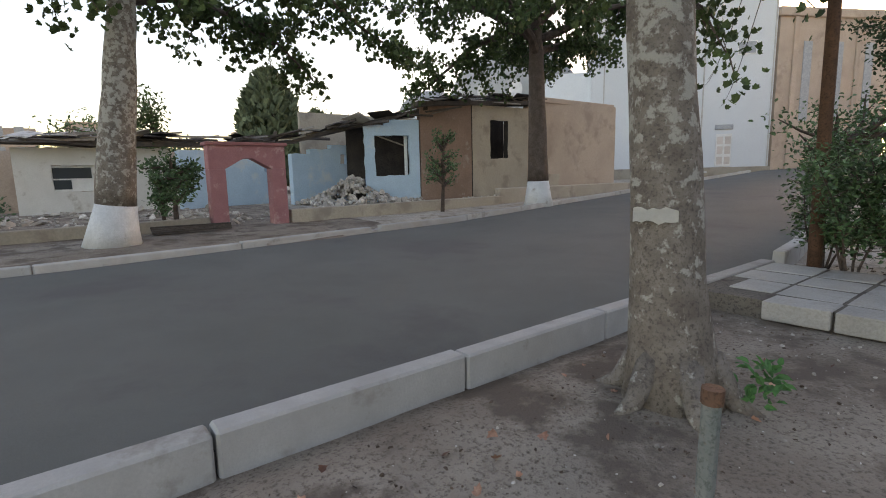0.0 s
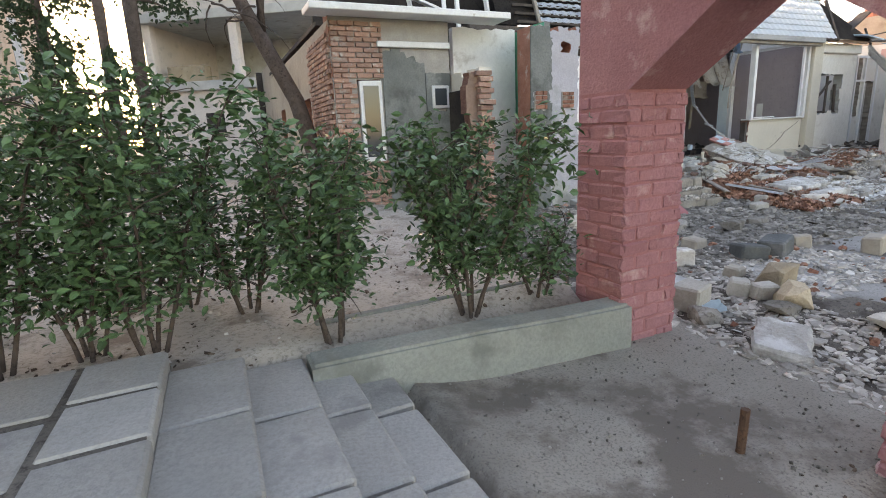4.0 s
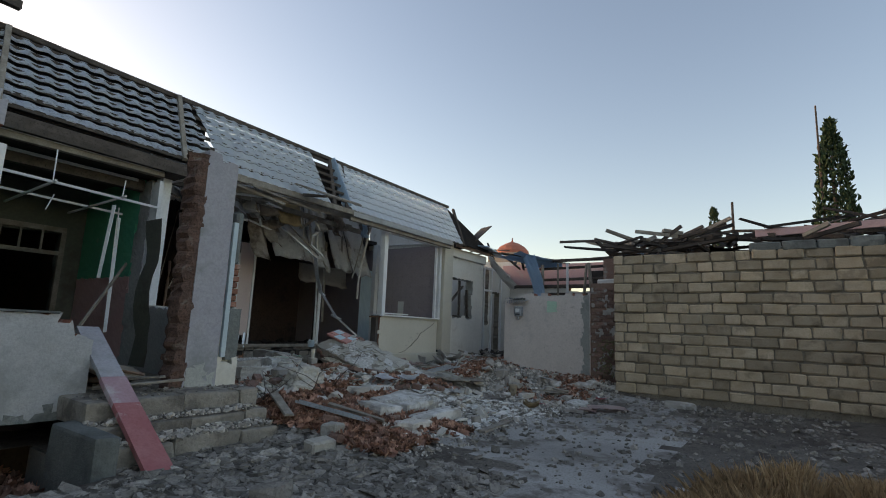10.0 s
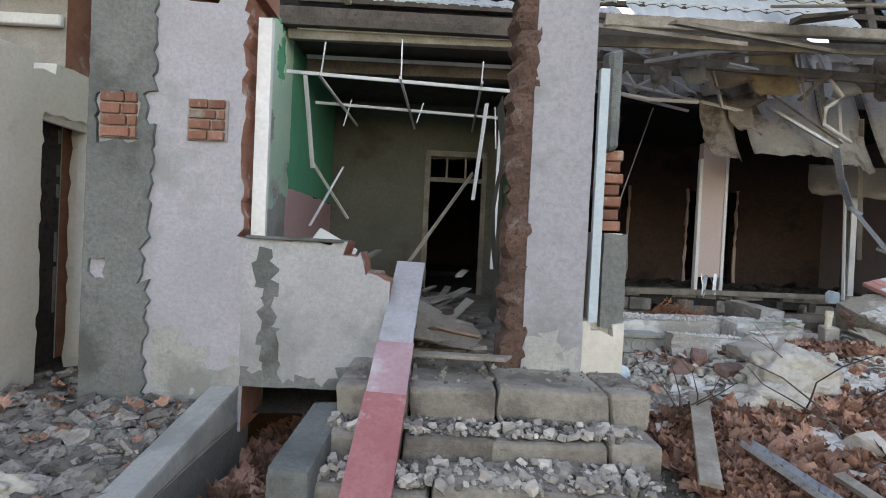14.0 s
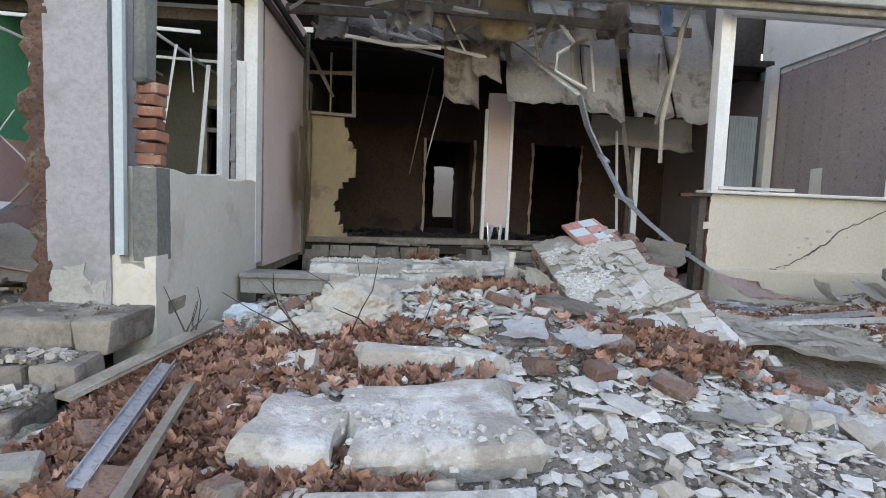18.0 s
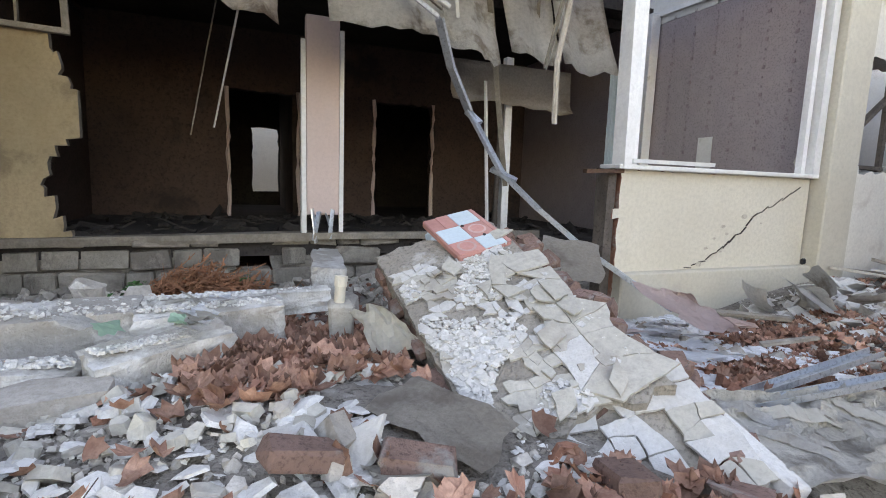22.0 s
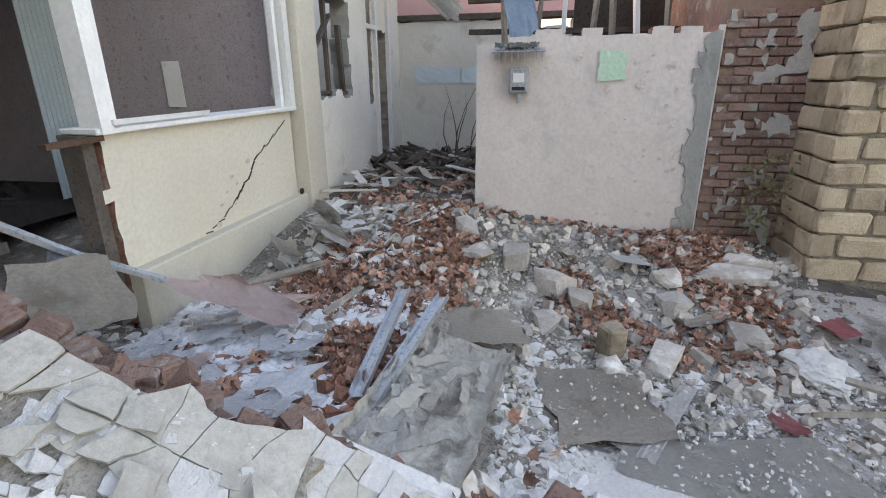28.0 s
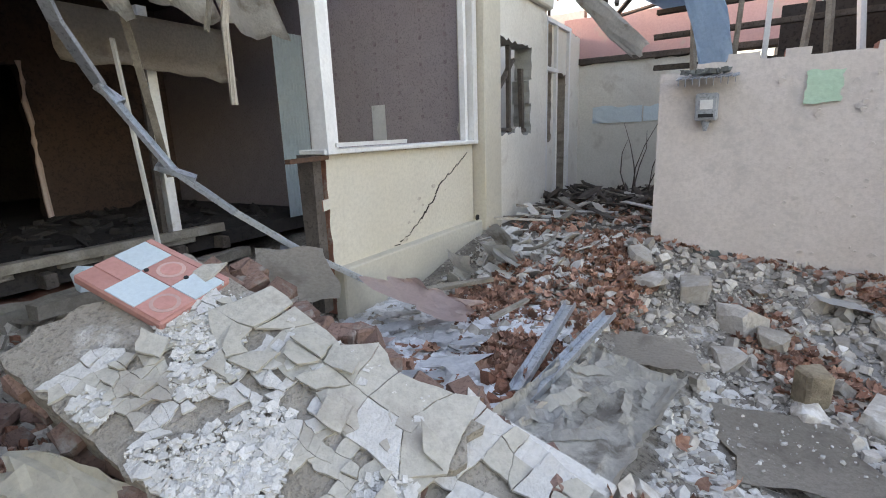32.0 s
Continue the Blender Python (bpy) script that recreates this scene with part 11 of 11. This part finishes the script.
def cupola(cx, cy, r, z0, squash, material, arches):
    bm = bmesh.new()
    prof = [(r * math.cos(a), r * squash * math.sin(a)) for a in [math.pi / 2 * i / 9 for i in range(10)]]
    rings = [[bm.verts.new((cx + max(q, 0.05) * math.cos(2 * math.pi * k / 24), cy + max(q, 0.05) * math.sin(2 * math.pi * k / 24), z0 + z)) for k in range(24)] for q, z in prof]
    for r0, r1 in zip(rings, rings[1:]):
        for k in range(24):
            bm.faces.new((r0[k], r0[(k + 1) % 24], r1[(k + 1) % 24], r1[k]))
    d = part("dome", bm, material, hall, smooth=True)
    for k in range(arches):
        a = math.radians(-95 + 150 * k / max(1, arches - 1))
        px_, py_ = cx + r * 0.99 * math.cos(a), cy + r * 0.99 * math.sin(a)
        ab2 = bmesh.new()
        tube(ab2, [(0, 0.25, 0), (0, -0.2, 0)], 0.55, 12)
        for v in ab2.verts:
            v.co.z = v.co.z * 1.4 + 0.7
        bmesh.ops.transform(ab2, matrix=pose(px_, py_, z0, 0, 0, math.degrees(a) + 90), verts=ab2.verts)
        part("dormer", ab2, M_CHECKW, d)


part("body", boxbm(-46.0, -29.0, 29.5, 46.0, 0, 7.6), M_TALLWHITE, hall)
cupola(-34.2, 35.5, 6.3, 7.4, 0.86, M_HALL, 7)
cupola(-44.0, 33.0, 3.6, 7.4, 0.75, M_HALL, 0)
cupola(-49.5, 34.0, 3.2, 6.6, 0.7, M_HALL, 0)
part("wing", boxbm(-54, -46, 31, 42, 0, 6.8), M_TALLWHITE, hall)
shell = thing("concrete_shell", "unfinished concrete building with open floors behind the garden", "building", pose(-1.9, 31.3, 0, 0, 0, -32))
for z0, z1 in ((0.3, 4.0), (6.9, 10.0)):
    part("wall", boxbm(0, 9.0, 0, 0.3, z0, z1, 0.02), M_CREAM, shell)
part("slab", boxbm(-0.2, 9.2, -0.3, 6, 3.7, 4.1, 0.02), M_KERB, shell)
part("slab", boxbm(-0.2, 9.2, -0.2, 6, 6.7, 7.1, 0.02), M_KERB, shell)
for u in (0.2, 4.4, 8.7):
    part("column", boxbm(u - 0.2, u + 0.2, 0.05, 0.45, 4.1, 6.7, 0.02), M_CREAM, shell)
part("back_wall", boxbm(0, 9, 5.6, 5.9, 0, 10), M_KERB, shell)
part("end_wall", boxbm(0, 0.25, 0.3, 6, 0.3, 10), M_CREAM, shell)
part("stacked_block", boxbm(0.8, 2.6, 0.3, 1.0, 4.1, 4.9, 0.02, 0.03), M_BLOCK, shell)
for u in (2.2, 5.6):
    part("arched_window", boxbm(u, u + 1.0, -0.03, 0.02, 7.9, 9.2, 0.02), M_SOOTSHADE, shell)
for u, z in ((2.6, 1.8), (5.4, 2.0)):
    part("window", boxbm(u, u + 0.9, -0.03, 0.02, z, z + 0.9, 0.02), M_SOOTSHADE, shell)
for nm, x, y, w, d, h in (("apartment_block", -95, 5.5, 8, 6, 10.0), ("apartment_block", -98, -6, 10, 10, 9.0), ("apartment_block", -92, 31, 8, 9, 9.5)):
    ap = thing(nm, "distant beige apartment block behind trees", "building", pose(x, y, 0))
    part("body", boxbm(-w / 2, w / 2, -d / 2, d / 2, 0, h), M_BEIGE, ap)
    for k in range(4):
        for z in range(3):
            part("window", boxbm(w / 2, w / 2 + 0.05, -d / 2 + 0.8 + k * d / 4.4, -d / 2 + 1.9 + k * d / 4.4, 2.2 + 2.8 * z, 3.6 + 2.8 * z), M_METER, ap)
broadleaf(-13.4, -3.2, 0.1, 1.3, 1.6, 1500, 120, "low pale green shrub on the far verge", M_BUSH, 0.08)
broadleaf(-13.2, -1.4, 0.1, 1.1, 1.3, 1200, 121, "low pale green shrub on the far verge", M_BUSH, 0.08)
broadleaf(-13.0, 1.9, 0.1, 1.7, 1.1, 1500, 122, "green shrub beside the far gate", M_BUSH, 0.08)
broadleaf(-40, 2.5, 0, 6.2, 6.0, 2000, 123, "yellow-green tree behind the white ruin", M_BUSH, 0.25)
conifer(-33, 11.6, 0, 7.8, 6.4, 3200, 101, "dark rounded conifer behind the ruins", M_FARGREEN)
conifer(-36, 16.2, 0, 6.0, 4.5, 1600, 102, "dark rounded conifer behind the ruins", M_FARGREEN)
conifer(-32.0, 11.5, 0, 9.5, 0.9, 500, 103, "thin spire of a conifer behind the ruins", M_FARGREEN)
broadleaf(-30, 4.5, 0, 6.0, 5.0, 1800, 104, "green tree behind the white ruin", M_PLANE, 0.22)
broadleaf(-34, 16, 0, 6.5, 5.0, 1500, 105, "green tree behind the ruins", M_PLANE, 0.22)
broadleaf(-16.5, -3.0, 0.1, 3.4, 3.0, 1800, 106, "leafy shrub tree on the far pavement", M_BUSH, 0.12)
broadleaf(-15.0, 2.5, 0.1, 2.3, 1.6, 1100, 107, "leafy shrub beside the far gate", M_BUSH, 0.12)
broadleaf(-12.0, 9.3, 0.1, 3.2, 1.3, 900, 108, "young tree before the blue ruin", M_BUSH, 0.1)
broadleaf(-14.2, -2.3, 0.1, 1.2, 2.0, 900, 109, "low shrub on the far pavement", M_BUSH, 0.1)
conifer(-3.6, 22.5, 0.4, 4.6, 1.7, 1600, 110, "tall thuja beside the street", gap=0.2)
conifer(-2.6, 26.0, 0.4, 4.4, 1.8, 1200, 111, "tall thuja beside the street", gap=0.15)
def old_pine(x, y, h, seed, label):
    rng, nrng = random.Random(seed), np.random.RandomState(seed)
    t = thing("pine_tree", label, "tree", pose(x, y, 0.3))
    bm = bmesh.new()
    tube(bm, [(0, 0, 0), (0.1, 0, h * 0.5), (0.0, 0.1, h)], [0.24, 0.2, 0.12], 9, wob=0.1)
    part("trunk", bm, M_BARK, t, smooth=True)
    tips = []
    for k in range(13):
        a, z = rng.uniform(0, 6.28), rng.uniform(0.38, 0.98) * h
        p = limb_path((0.05, 0, z), (math.cos(a), math.sin(a), rng.uniform(-0.1, 0.4)), rng.uniform(1.2, 2.4), 6, rng, 0.08, 0.35)
        bb = bmesh.new()
        tube(bb, p, [0.06, 0.05, 0.04, 0.03, 0.02, 0.015, 0.008], 5)
        part("limb", bb, M_BARK, t)
        tips += p[3:]

    def spot(g):
        c = tips[g.randint(len(tips))]
        return c.x + g.normal() * 0.28, c.y + g.normal() * 0.28, c.z + g.normal() * 0.2
    v, f = leaves_np(2200, spot, 0.2, nrng, upright=0.8)
    tagged(raw_mesh("needles", v, f, M_CONIFER, parent=t), "drooping tufts of needles", kind="stuff")


old_pine(-1.35, 21.0, 11.0, 112, "old pine with hanging branches beside the street")
old_pine(-2.9, 27.0, 12.0, 113, "old pine with hanging branches beside the street")
old_pine(-5.4, 30.0, 11.0, 116, "old pine with hanging branches beside the street")
broadleaf(-2.6, 11.0, 0.1, 2.4, 2.6, 1500, 114, "green hedge tree behind the bushes", M_BUSH, 0.09)
broadleaf(-3.6, 14.0, 0.2, 2.6, 2.6, 1200, 115, "green hedge tree behind the bushes", M_BUSH, 0.09)
for a, b, sag in (((-1.85, 6.86, 6.6), (-18.0, 38.0, 7.0), 1.2), ((-1.85, 6.86, 6.3), (-17.0, 39.0, 5.6), 1.0), ((-1.85, 6.86, 6.5), (3.5, 28.0, 6.0), 0.8)):
    wires = bmesh.new()
    tube(wires, [Vector(a).lerp(Vector(b), k / 12) - Vector((0, 0, sag * math.sin(math.pi * k / 12))) for k in range(13)], 0.012, 4)
    solo("overhead_wire", wires, M_BLACK, "thin black cable strung across the street", "cable", group="overhead wires")
